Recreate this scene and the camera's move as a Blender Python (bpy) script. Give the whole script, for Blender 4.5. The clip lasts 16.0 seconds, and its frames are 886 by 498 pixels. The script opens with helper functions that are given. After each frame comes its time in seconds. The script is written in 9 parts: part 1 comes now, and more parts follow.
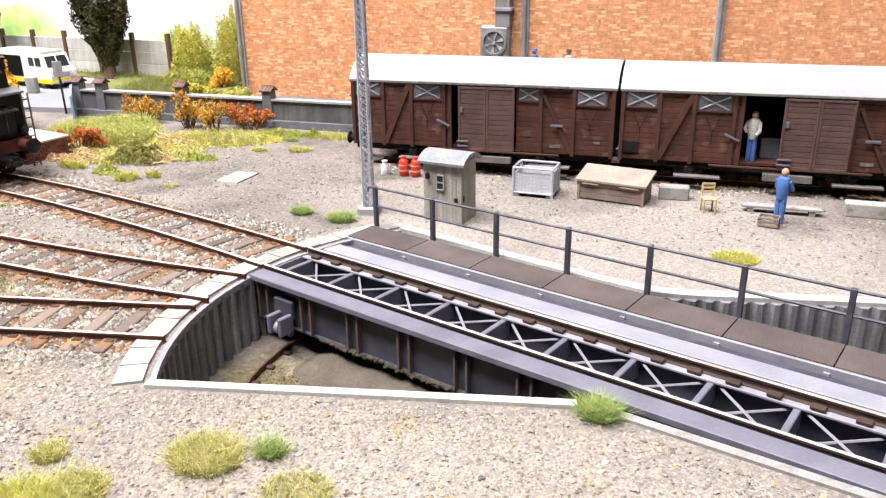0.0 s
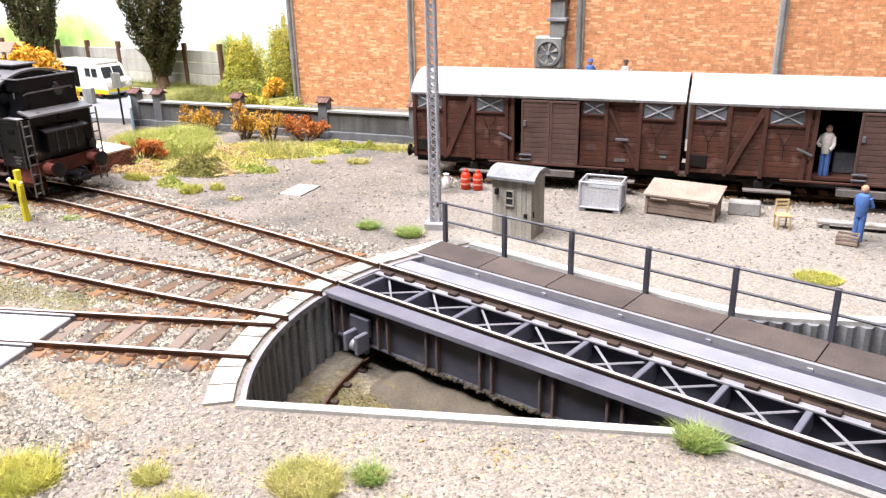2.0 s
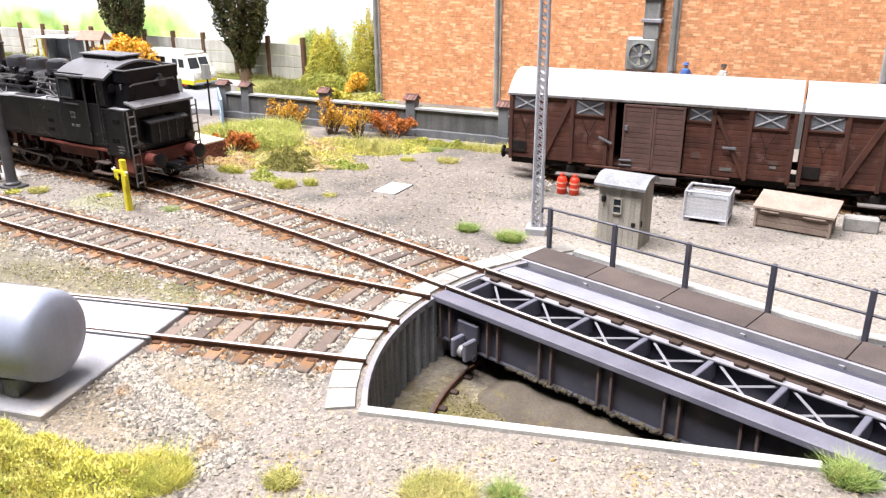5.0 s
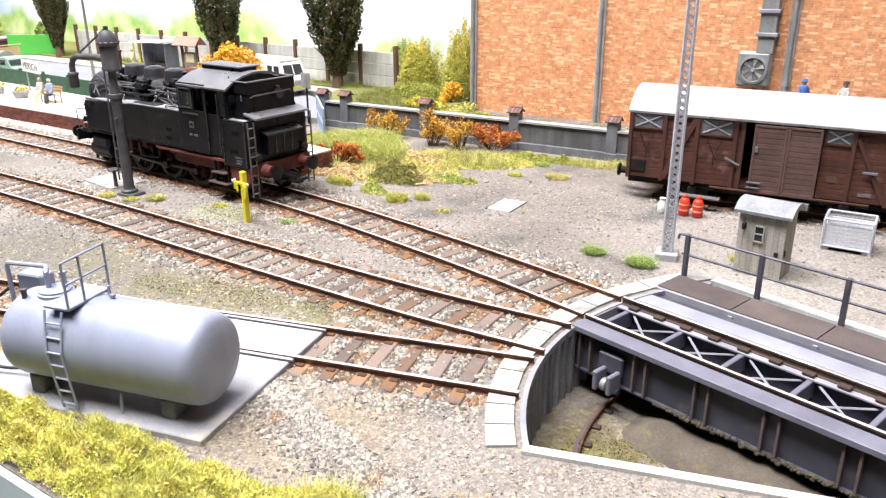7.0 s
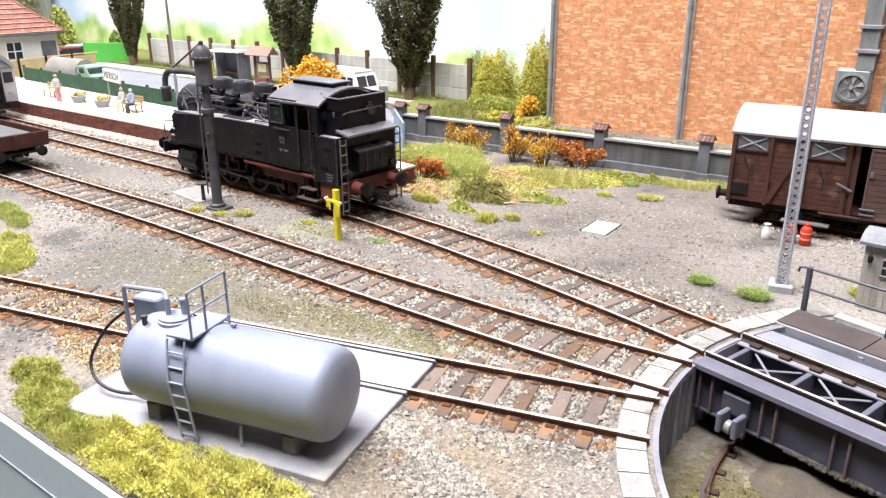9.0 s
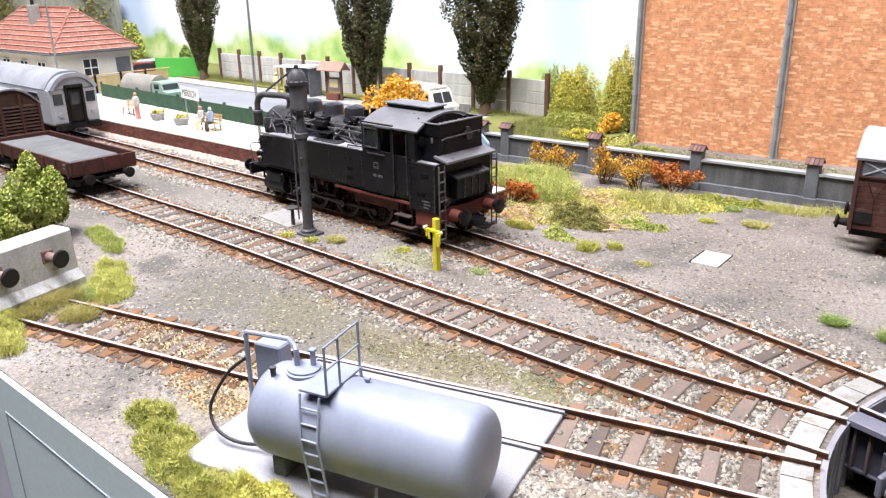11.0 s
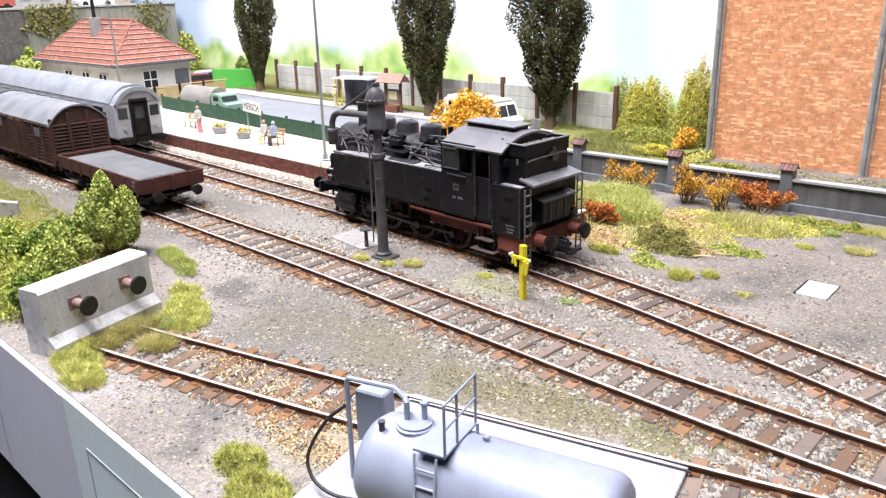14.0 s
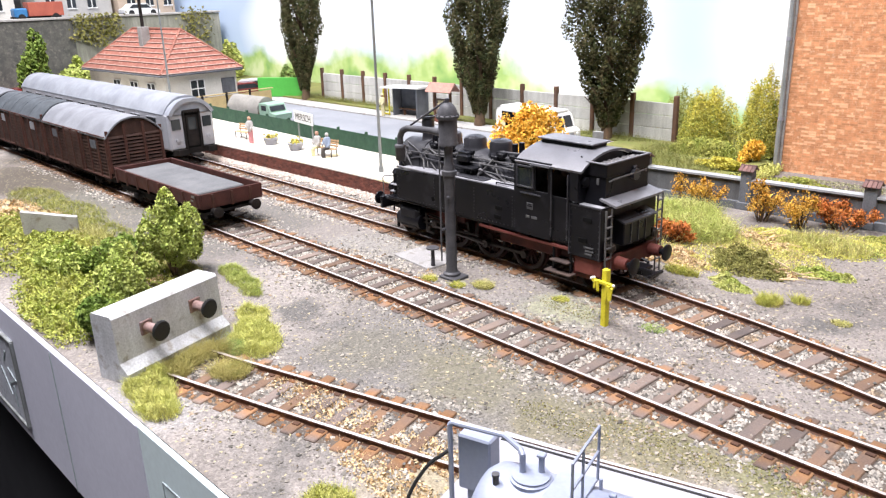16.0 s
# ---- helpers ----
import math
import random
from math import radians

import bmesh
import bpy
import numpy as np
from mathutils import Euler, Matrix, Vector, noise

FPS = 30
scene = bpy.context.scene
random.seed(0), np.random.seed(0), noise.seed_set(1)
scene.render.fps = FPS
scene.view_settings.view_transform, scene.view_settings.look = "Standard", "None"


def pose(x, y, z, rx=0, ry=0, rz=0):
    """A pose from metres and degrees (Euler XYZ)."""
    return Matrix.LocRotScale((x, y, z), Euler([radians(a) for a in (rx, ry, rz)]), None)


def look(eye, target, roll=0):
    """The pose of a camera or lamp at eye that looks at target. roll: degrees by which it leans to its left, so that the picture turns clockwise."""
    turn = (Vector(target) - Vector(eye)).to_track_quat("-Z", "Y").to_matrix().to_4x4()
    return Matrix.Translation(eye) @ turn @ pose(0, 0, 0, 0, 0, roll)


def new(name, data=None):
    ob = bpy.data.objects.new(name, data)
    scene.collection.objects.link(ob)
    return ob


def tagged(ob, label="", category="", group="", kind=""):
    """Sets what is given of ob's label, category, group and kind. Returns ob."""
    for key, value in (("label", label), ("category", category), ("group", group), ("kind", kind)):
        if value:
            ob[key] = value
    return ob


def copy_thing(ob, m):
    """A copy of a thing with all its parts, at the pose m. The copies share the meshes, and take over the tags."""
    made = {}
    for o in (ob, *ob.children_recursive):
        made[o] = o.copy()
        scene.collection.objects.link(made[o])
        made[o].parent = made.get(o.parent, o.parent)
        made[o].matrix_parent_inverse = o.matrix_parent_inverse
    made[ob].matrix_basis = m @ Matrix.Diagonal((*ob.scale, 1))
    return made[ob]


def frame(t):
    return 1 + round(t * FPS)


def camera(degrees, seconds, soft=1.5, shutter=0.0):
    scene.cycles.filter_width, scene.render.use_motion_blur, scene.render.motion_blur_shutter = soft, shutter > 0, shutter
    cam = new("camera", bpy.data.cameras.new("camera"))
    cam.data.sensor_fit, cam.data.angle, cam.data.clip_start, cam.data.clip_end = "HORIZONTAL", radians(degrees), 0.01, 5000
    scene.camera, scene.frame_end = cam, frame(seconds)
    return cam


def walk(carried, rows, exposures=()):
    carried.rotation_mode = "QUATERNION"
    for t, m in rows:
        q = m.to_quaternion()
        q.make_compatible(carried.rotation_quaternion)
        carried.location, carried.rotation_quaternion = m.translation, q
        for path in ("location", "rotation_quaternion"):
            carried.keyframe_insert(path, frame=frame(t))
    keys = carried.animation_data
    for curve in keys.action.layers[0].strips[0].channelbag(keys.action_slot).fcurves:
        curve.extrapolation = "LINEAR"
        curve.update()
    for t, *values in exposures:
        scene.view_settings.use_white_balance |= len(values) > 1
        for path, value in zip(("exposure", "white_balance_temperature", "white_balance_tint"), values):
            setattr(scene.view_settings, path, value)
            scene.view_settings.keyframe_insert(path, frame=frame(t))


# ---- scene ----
cam = camera(59.7, 16.0, soft=1.3)
METRES, EYE, TILT, LEAN, TURN = 0.1484, 0.0855, 0.0, 0.0, 23.1
ROWS = [
    (0.0, 0.0, 0.0, 0.0, -0.26, -20.73, 0.7),
    (0.5, -0.0126, 0.0082, 0.0066, 0.04, -20.75, 0.82),
    (1.0, -0.0382, 0.0178, 0.0099, 0.4, -20.78, 0.72),
    (1.5, -0.0666, 0.0194, 0.0157, 1.09, -20.7, 0.64),
    (2.0, -0.0883, 0.0172, 0.023, 1.94, -20.39, 1.16),
    (2.5, -0.1035, 0.0224, 0.0254, 2.72, -20.18, 1.0),
    (3.0, -0.1308, 0.0285, 0.0301, 3.69, -20.25, 0.94),
    (5.5, -0.2442, 0.0472, 0.0343, 7.32, -20.62, 0.22),
    (6.0, -0.3046, 0.0487, 0.0449, 9.03, -20.5, 0.2),
    (6.5, -0.3628, 0.0594, 0.0541, 10.8, -20.45, 0.27),
    (7.0, -0.3708, 0.0747, 0.0562, 10.67, -20.4, 0.16),
    (7.5, -0.3858, 0.086, 0.051, 11.22, -20.37, 0.23),
    (8.0, -0.4138, 0.0843, 0.0564, 12.08, -20.28, 0.26),
    (8.5, -0.4579, 0.0877, 0.0639, 12.99, -20.09, 0.34),
    (9.0, -0.5032, 0.1064, 0.0788, 14.24, -19.96, 0.15),
    (9.5, -0.539, 0.1191, 0.0967, 15.11, -19.95, 0.13),
    (10.0, -0.5766, 0.1309, 0.1006, 16.04, -19.8, 0.44),
    (12.5, -0.7529, 0.1857, 0.1288, 19.5, -19.07, 1.11),
    (13.0, -0.7661, 0.19, 0.1265, 19.98, -19.0, 1.19),
    (13.5, -0.771, 0.2027, 0.1268, 20.24, -18.95, 1.36),
    (14.0, -0.7929, 0.2182, 0.1312, 20.64, -18.93, 1.4),
    (14.5, -0.8249, 0.2308, 0.1417, 21.12, -18.89, 1.39),
    (15.0, -0.8603, 0.2435, 0.1461, 21.58, -18.78, 1.35),
    (15.5, -0.8905, 0.2514, 0.146, 22.08, -18.67, 1.58),
    (16.0, -0.9226, 0.2545, 0.1505, 22.85, -18.54, 1.74),
]
walk(cam, [(t, pose(0, 0, EYE, TILT, LEAN, TURN) @ pose(METRES * x, METRES * y, METRES * z, 90 + pitch, roll, yaw)) for t, x, y, z, yaw, pitch, roll in ROWS], [(0.0, 0.16, 6640, 14), (3.0, 0.24, 6640, 14), (7.0, 0.18, 6500, 13), (9.0, 0.04, 6440, 13), (12.5, -0.04, 6300, 15), (16.0, -0.04, 6300, 15)])

# ---- light: exhibition hall lamps over the layout ----
world = bpy.data.worlds.new("hall_air")
scene.world = world
world.use_nodes = True
world.node_tree.nodes["Background"].inputs[0].default_value = (0.82, 0.90, 1.0, 1)
world.node_tree.nodes["Background"].inputs[1].default_value = 0.1


def lamp_panel(name, eye, target, width, depth, watts, colour):
    data = bpy.data.lights.new(name, "AREA")
    data.shape, data.size, data.size_y, data.energy, data.color = "RECTANGLE", width, depth, watts, colour
    ob = new(name, data)
    ob.matrix_world = look(eye, target)
    return ob


lamp_panel("ceiling_lamp", (-0.50, -0.10, 1.08), (-0.36, 0.32, 0.0), 1.3, 0.26, 44.0, (1.0, 0.985, 0.985))
lamp_panel("ceiling_lamp", (-0.34, 0.22, 1.25), (-0.32, 0.36, 0.0), 1.6, 0.26, 14.0, (1.0, 0.985, 0.985))

# ---- shapes, in millimetres ----
MM = 0.001


class Shape:
    """Vertices and faces in millimetres; m is the slot of the next faces."""

    def __init__(self):
        self.v, self.f, self.s, self.m = [], [], [], 0

    def add(self, verts, faces):
        n = len(self.v)
        self.v.extend(tuple(p) for p in verts)
        self.f.extend(tuple(n + i for i in f) for f in faces)
        self.s.extend([self.m] * len(faces))
        return self

    def box(self, c, s, bev=0.0, rz=0.0, tilt=None):
        x, y, z = s[0] / 2, s[1] / 2, s[2] / 2
        b = min(bev, x * 0.45, y * 0.45, z * 0.45)
        turn = Matrix.Rotation(radians(rz), 3, "Z")
        if tilt:
            turn = turn @ Euler([radians(a) for a in tilt]).to_matrix()
        if b <= 0:
            vs = [(i * x, j * y, k * z) for k in (-1, 1) for j in (-1, 1) for i in (-1, 1)]
            fs = [(0, 2, 3, 1), (4, 5, 7, 6), (0, 1, 5, 4), (2, 6, 7, 3), (0, 4, 6, 2), (1, 3, 7, 5)]
        else:
            vs, fs, idx = [], [], {}
            for i in (-1, 1):
                for j in (-1, 1):
                    for k in (-1, 1):
                        for a, p in enumerate(((x, y - b, z - b), (x - b, y, z - b), (x - b, y - b, z))):
                            idx[i, j, k, a] = len(vs)
                            vs.append((i * p[0], j * p[1], k * p[2]))
            q = ((-1, -1), (1, -1), (1, 1), (-1, 1))
            for d in (-1, 1):
                o = q if d > 0 else q[::-1]
                fs.append([idx[d, j, k, 0] for j, k in o])
                fs.append([idx[i, d, k, 1] for k, i in o])
                fs.append([idx[i, j, d, 2] for i, j in o])
            for i in (-1, 1):
                for j in (-1, 1):
                    fs.append([idx[i, j, -1, 0], idx[i, j, 1, 0], idx[i, j, 1, 1], idx[i, j, -1, 1]][:: i * j or 1])
                    fs.append([idx[i, -1, j, 0], idx[i, -1, j, 2], idx[i, 1, j, 2], idx[i, 1, j, 0]][:: i * j])
                    fs.append([idx[-1, i, j, 1], idx[1, i, j, 1], idx[1, i, j, 2], idx[-1, i, j, 2]][:: i * j])
                    for k in (-1, 1):
                        fs.append([idx[i, j, k, 0], idx[i, j, k, 1], idx[i, j, k, 2]][:: i * j * k])
        c = Vector(c)
        return self.add([turn @ Vector(p) + c for p in vs], fs)

    def cyl(self, p0, p1, r0, r1=None, n=12, cap=True):
        p0, p1 = Vector(p0), Vector(p1)
        r1 = r0 if r1 is None else r1
        w = (p1 - p0).normalized()
        a = w.orthogonal().normalized()
        b = w.cross(a)
        ring = [(math.cos(2 * math.pi * i / n), math.sin(2 * math.pi * i / n)) for i in range(n)]
        vs = [p0 + r0 * (x * a + y * b) for x, y in ring] + [p1 + r1 * (x * a + y * b) for x, y in ring]
        fs = [(i, (i + 1) % n, n + (i + 1) % n, n + i) for i in range(n)]
        if cap:
            fs += [tuple(range(n))[::-1], tuple(range(n, 2 * n))]
        return self.add(vs, fs)

    def tube(self, pts, r, n=6):
        for p, q in zip(pts, pts[1:]):
            self.cyl(p, q, r, r, n)
        for p in pts[1:-1]:
            self.ball(p, r, max(4, n), 3)
        return self

    def sweep(self, pts, r, n=8):
        """One continuous round hose along the points."""
        pts = [Vector(p) for p in pts]
        vs, side = [], Vector((0.3, 1, 0.2))
        for k, p in enumerate(pts):
            w = (pts[min(k + 1, len(pts) - 1)] - pts[max(k - 1, 0)]).normalized()
            side = (side - w * side.dot(w)).normalized()
            up = w.cross(side)
            vs += [p + r * (math.cos(2 * math.pi * i / n) * side + math.sin(2 * math.pi * i / n) * up) for i in range(n)]
        fs = [(k * n + i, k * n + (i + 1) % n, (k + 1) * n + (i + 1) % n, (k + 1) * n + i) for k in range(len(pts) - 1) for i in range(n)]
        return self.add(vs, fs + [tuple(range(n))[::-1], tuple(range((len(pts) - 1) * n, len(pts) * n))])

    def lathe(self, prof, p=(0, 0, 0), axis=(0, 0, 1), n=16):
        w = Vector(axis).normalized()
        a = w.orthogonal().normalized()
        b = w.cross(a)
        vs, fs = [], []
        for r, h in prof:
            vs += [Vector(p) + h * w + r * (math.cos(2 * math.pi * i / n) * a + math.sin(2 * math.pi * i / n) * b) for i in range(n)]
        for k in range(len(prof) - 1):
            fs += [(k * n + i, k * n + (i + 1) % n, (k + 1) * n + (i + 1) % n, (k + 1) * n + i) for i in range(n)]
        fs += [tuple(range(n))[::-1], tuple(range((len(prof) - 1) * n, len(prof) * n))]
        return self.add(vs, fs)

    def ball(self, c, r, n=10, k=6, flat=1.0):
        prof = [(max(r * math.sin(math.pi * i / k), r * 0.02), -r * flat * math.cos(math.pi * i / k)) for i in range(k + 1)]
        return self.lathe(prof, c, (0, 0, 1), n)

    def slab(self, poly, z0, z1):
        n = len(poly)
        vs = [(x, y, z0) for x, y in poly] + [(x, y, z1) for x, y in poly]
        fs = [tuple(range(n))[::-1], tuple(range(n, 2 * n))] + [(i, (i + 1) % n, n + (i + 1) % n, n + i) for i in range(n)]
        return self.add(vs, fs)

    def side(self, poly, y0, y1):
        """A polygon of x and z, from y0 to y1."""
        n = len(poly)
        vs = [(x, y0, z) for x, z in poly] + [(x, y1, z) for x, z in poly]
        fs = [tuple(range(n)), tuple(range(n, 2 * n))[::-1]] + [(i, n + i, n + (i + 1) % n, (i + 1) % n) for i in range(n)]
        return self.add(vs, fs)

    def endwise(self, poly, x0, x1):
        """A polygon of y and z, from x0 to x1."""
        n = len(poly)
        vs = [(x0, y, z) for y, z in poly] + [(x1, y, z) for y, z in poly]
        fs = [tuple(range(n))[::-1], tuple(range(n, 2 * n))] + [(i, (i + 1) % n, n + (i + 1) % n, n + i) for i in range(n)]
        return self.add(vs, fs)

    def moved(self, x=0, y=0, z=0, rz=0):
        m = Matrix.Translation((x, y, z)) @ Matrix.Rotation(radians(rz), 4, "Z")
        self.v = [tuple(m @ Vector(p)) for p in self.v]
        return self

    def leaves(self, pts, size, rng, flat=0.0, fold=0.5):
        """Small folded leaves at the points."""
        n = len(pts)
        a = rng.normal(size=(n, 3))
        a[:, 2] *= 1 - flat
        a /= np.linalg.norm(a, axis=1)[:, None]
        b = np.cross(a, rng.normal(size=(n, 3)))
        b /= np.linalg.norm(b, axis=1)[:, None]
        c = np.cross(a, b)
        s = (size * rng.uniform(0.6, 1.35, n))[:, None]
        p = np.asarray(pts)
        vs = np.stack([p - a * s, p + b * s * 0.6 + c * s * fold * 0.4, p + a * s, p - b * s * 0.6 + c * s * fold * 0.4], 1).reshape(-1, 3)
        k = 4 * np.arange(n)[:, None]
        fs = np.concatenate([k + [0, 1, 2], k + [0, 2, 3]], 1).reshape(-1, 3)
        return self.add(vs.tolist(), fs.tolist())

    def stones(self, pts, size, rng, flat=0.7):
        """Small uneven stones at the points."""
        n = len(pts)
        if n == 0:
            return self
        base = np.array([(1, 0, 0), (0, 1, 0), (-1, 0, 0), (0, -1, 0), (0, 0, 1), (0, 0, -1)], float)
        r = rng.uniform(0.55, 1.25, (n, 6, 1)) * base[None]
        ang = rng.uniform(0, 6.283, n)
        c, s = np.cos(ang), np.sin(ang)
        x, y, z = r[..., 0], r[..., 1], r[..., 2] * flat
        tx, ty = rng.normal(0, 0.35, (2, n))
        xx, yy = x * c[:, None] - y * s[:, None], x * s[:, None] + y * c[:, None]
        zz = z + xx * tx[:, None] * 0.5 + yy * ty[:, None] * 0.5
        k = (np.asarray(size) * rng.uniform(0.6, 1.4, n))[:, None]
        vs = (np.stack([xx * k, yy * k, zz * k], -1) + np.asarray(pts)[:, None]).reshape(-1, 3)
        f = np.array([(0, 1, 4), (1, 2, 4), (2, 3, 4), (3, 0, 4), (1, 0, 5), (2, 1, 5), (3, 2, 5), (0, 3, 5)])
        fs = (6 * np.arange(n)[:, None, None] + f[None]).reshape(-1, 3)
        return self.add(vs.tolist(), fs.tolist())

    def blades(self, pts, height, width, rng, lean=0.45):
        """Upright blades of grass at the points."""
        n = len(pts)
        ang = rng.uniform(0, 6.283, n)
        h = height * rng.uniform(0.5, 1.15, n)
        d = np.stack([np.cos(ang), np.sin(ang), 0 * ang], -1)
        l = rng.normal(0, lean, (n, 2))
        tip = np.stack([l[:, 0] * h, l[:, 1] * h, h], -1)
        p = np.asarray(pts)
        w = width * rng.uniform(0.6, 1.3, n)[:, None]
        mid = p + tip * 0.5 + [0, 0, 0]
        mid[:, :2] -= tip[:, :2] * 0.12
        vs = np.stack([p - d * w, p + d * w, mid + d * w * 0.7, mid - d * w * 0.7, p + tip], 1).reshape(-1, 3)
        k = 5 * np.arange(n)
        quads = np.stack([k, k + 1, k + 2, k + 3], 1).tolist()
        tris = np.stack([k + 3, k + 2, k + 4], 1).tolist()
        return self.add(vs.tolist(), quads + tris)


def mesh_of(name, shape, materials, smooth=True):
    me = bpy.data.meshes.new(name)
    me.from_pydata([(x * MM, y * MM, z * MM) for x, y, z in shape.v], [], shape.f)
    for m in materials if isinstance(materials, (list, tuple)) else [materials]:
        me.materials.append(m)
    me.polygons.foreach_set("material_index", shape.s)
    if smooth:
        me.polygons.foreach_set("use_smooth", [True] * len(me.polygons))
        me.set_sharp_from_angle(angle=radians(38))
    me.update()
    return me


def part(name, shape, material, parent, label="", smooth=True, kind=""):
    ob = new(name, mesh_of(name, shape, material, smooth))
    ob.parent = parent
    return tagged(ob, label, "", "", kind)


def piece(name, me, parent, x, y, z, rz=0.0, rx=0.0, ry=0.0):
    """One of many alike pieces on a shared mesh, placed in its parent's millimetres."""
    ob = new(name, me)
    ob.parent = parent
    ob.matrix_local = pose(x * MM, y * MM, z * MM, rx, ry, rz)
    return ob


def thing(name, label, category, x=0, y=0, z=0, rz=0, group="", kind="", shape=None, material=None, smooth=True):
    ob = new(name, mesh_of(name, shape, material, smooth) if shape else None)
    if not shape:
        ob.empty_display_size = 0.005
    ob.matrix_world = pose(x * MM, y * MM, z * MM, 0, 0, rz)
    return tagged(ob, label, category, group, kind)


def text_mesh(words, height, material, parent, at, name="lettering"):
    """Letters of the built-in font, as a mesh under parent, in the plane of at."""
    cu = bpy.data.curves.new("lettering", "FONT")
    cu.body, cu.size, cu.align_x, cu.align_y, cu.extrude = words, height * MM, "CENTER", "CENTER", 0.00005
    tmp = new("lettering_curve", cu)
    me = bpy.data.meshes.new_from_object(tmp.evaluated_get(bpy.context.evaluated_depsgraph_get()))
    bpy.data.objects.remove(tmp)
    me.materials.clear()
    me.materials.append(material)
    ob = new(name, me)
    ob.parent = parent
    ob.matrix_local = at
    return ob


def curve_points(pts, step):
    """Points every step along a smooth line through pts."""
    p = np.array(pts, float)
    q = np.vstack([2 * p[0] - p[1], p, 2 * p[-1] - p[-2]])
    fine = []
    for i in range(1, len(q) - 2):
        for t in np.linspace(0, 1, 40, endpoint=False):
            a, b, c, d = q[i - 1 : i + 3]
            fine.append(0.5 * (2 * b + (c - a) * t + (2 * a - 5 * b + 4 * c - d) * t * t + (3 * b - a - 3 * c + d) * t**3))
    fine.append(p[-1])
    fine = np.array(fine)
    s = np.r_[0, np.cumsum(np.linalg.norm(np.diff(fine, axis=0), axis=1))]
    k = np.linspace(0, s[-1], max(2, int(s[-1] / step) + 1))
    out = np.stack([np.interp(k, s, fine[:, i]) for i in range(p.shape[1])], 1)
    way = np.gradient(out, axis=0)
    return out, way / np.linalg.norm(way, axis=1)[:, None]


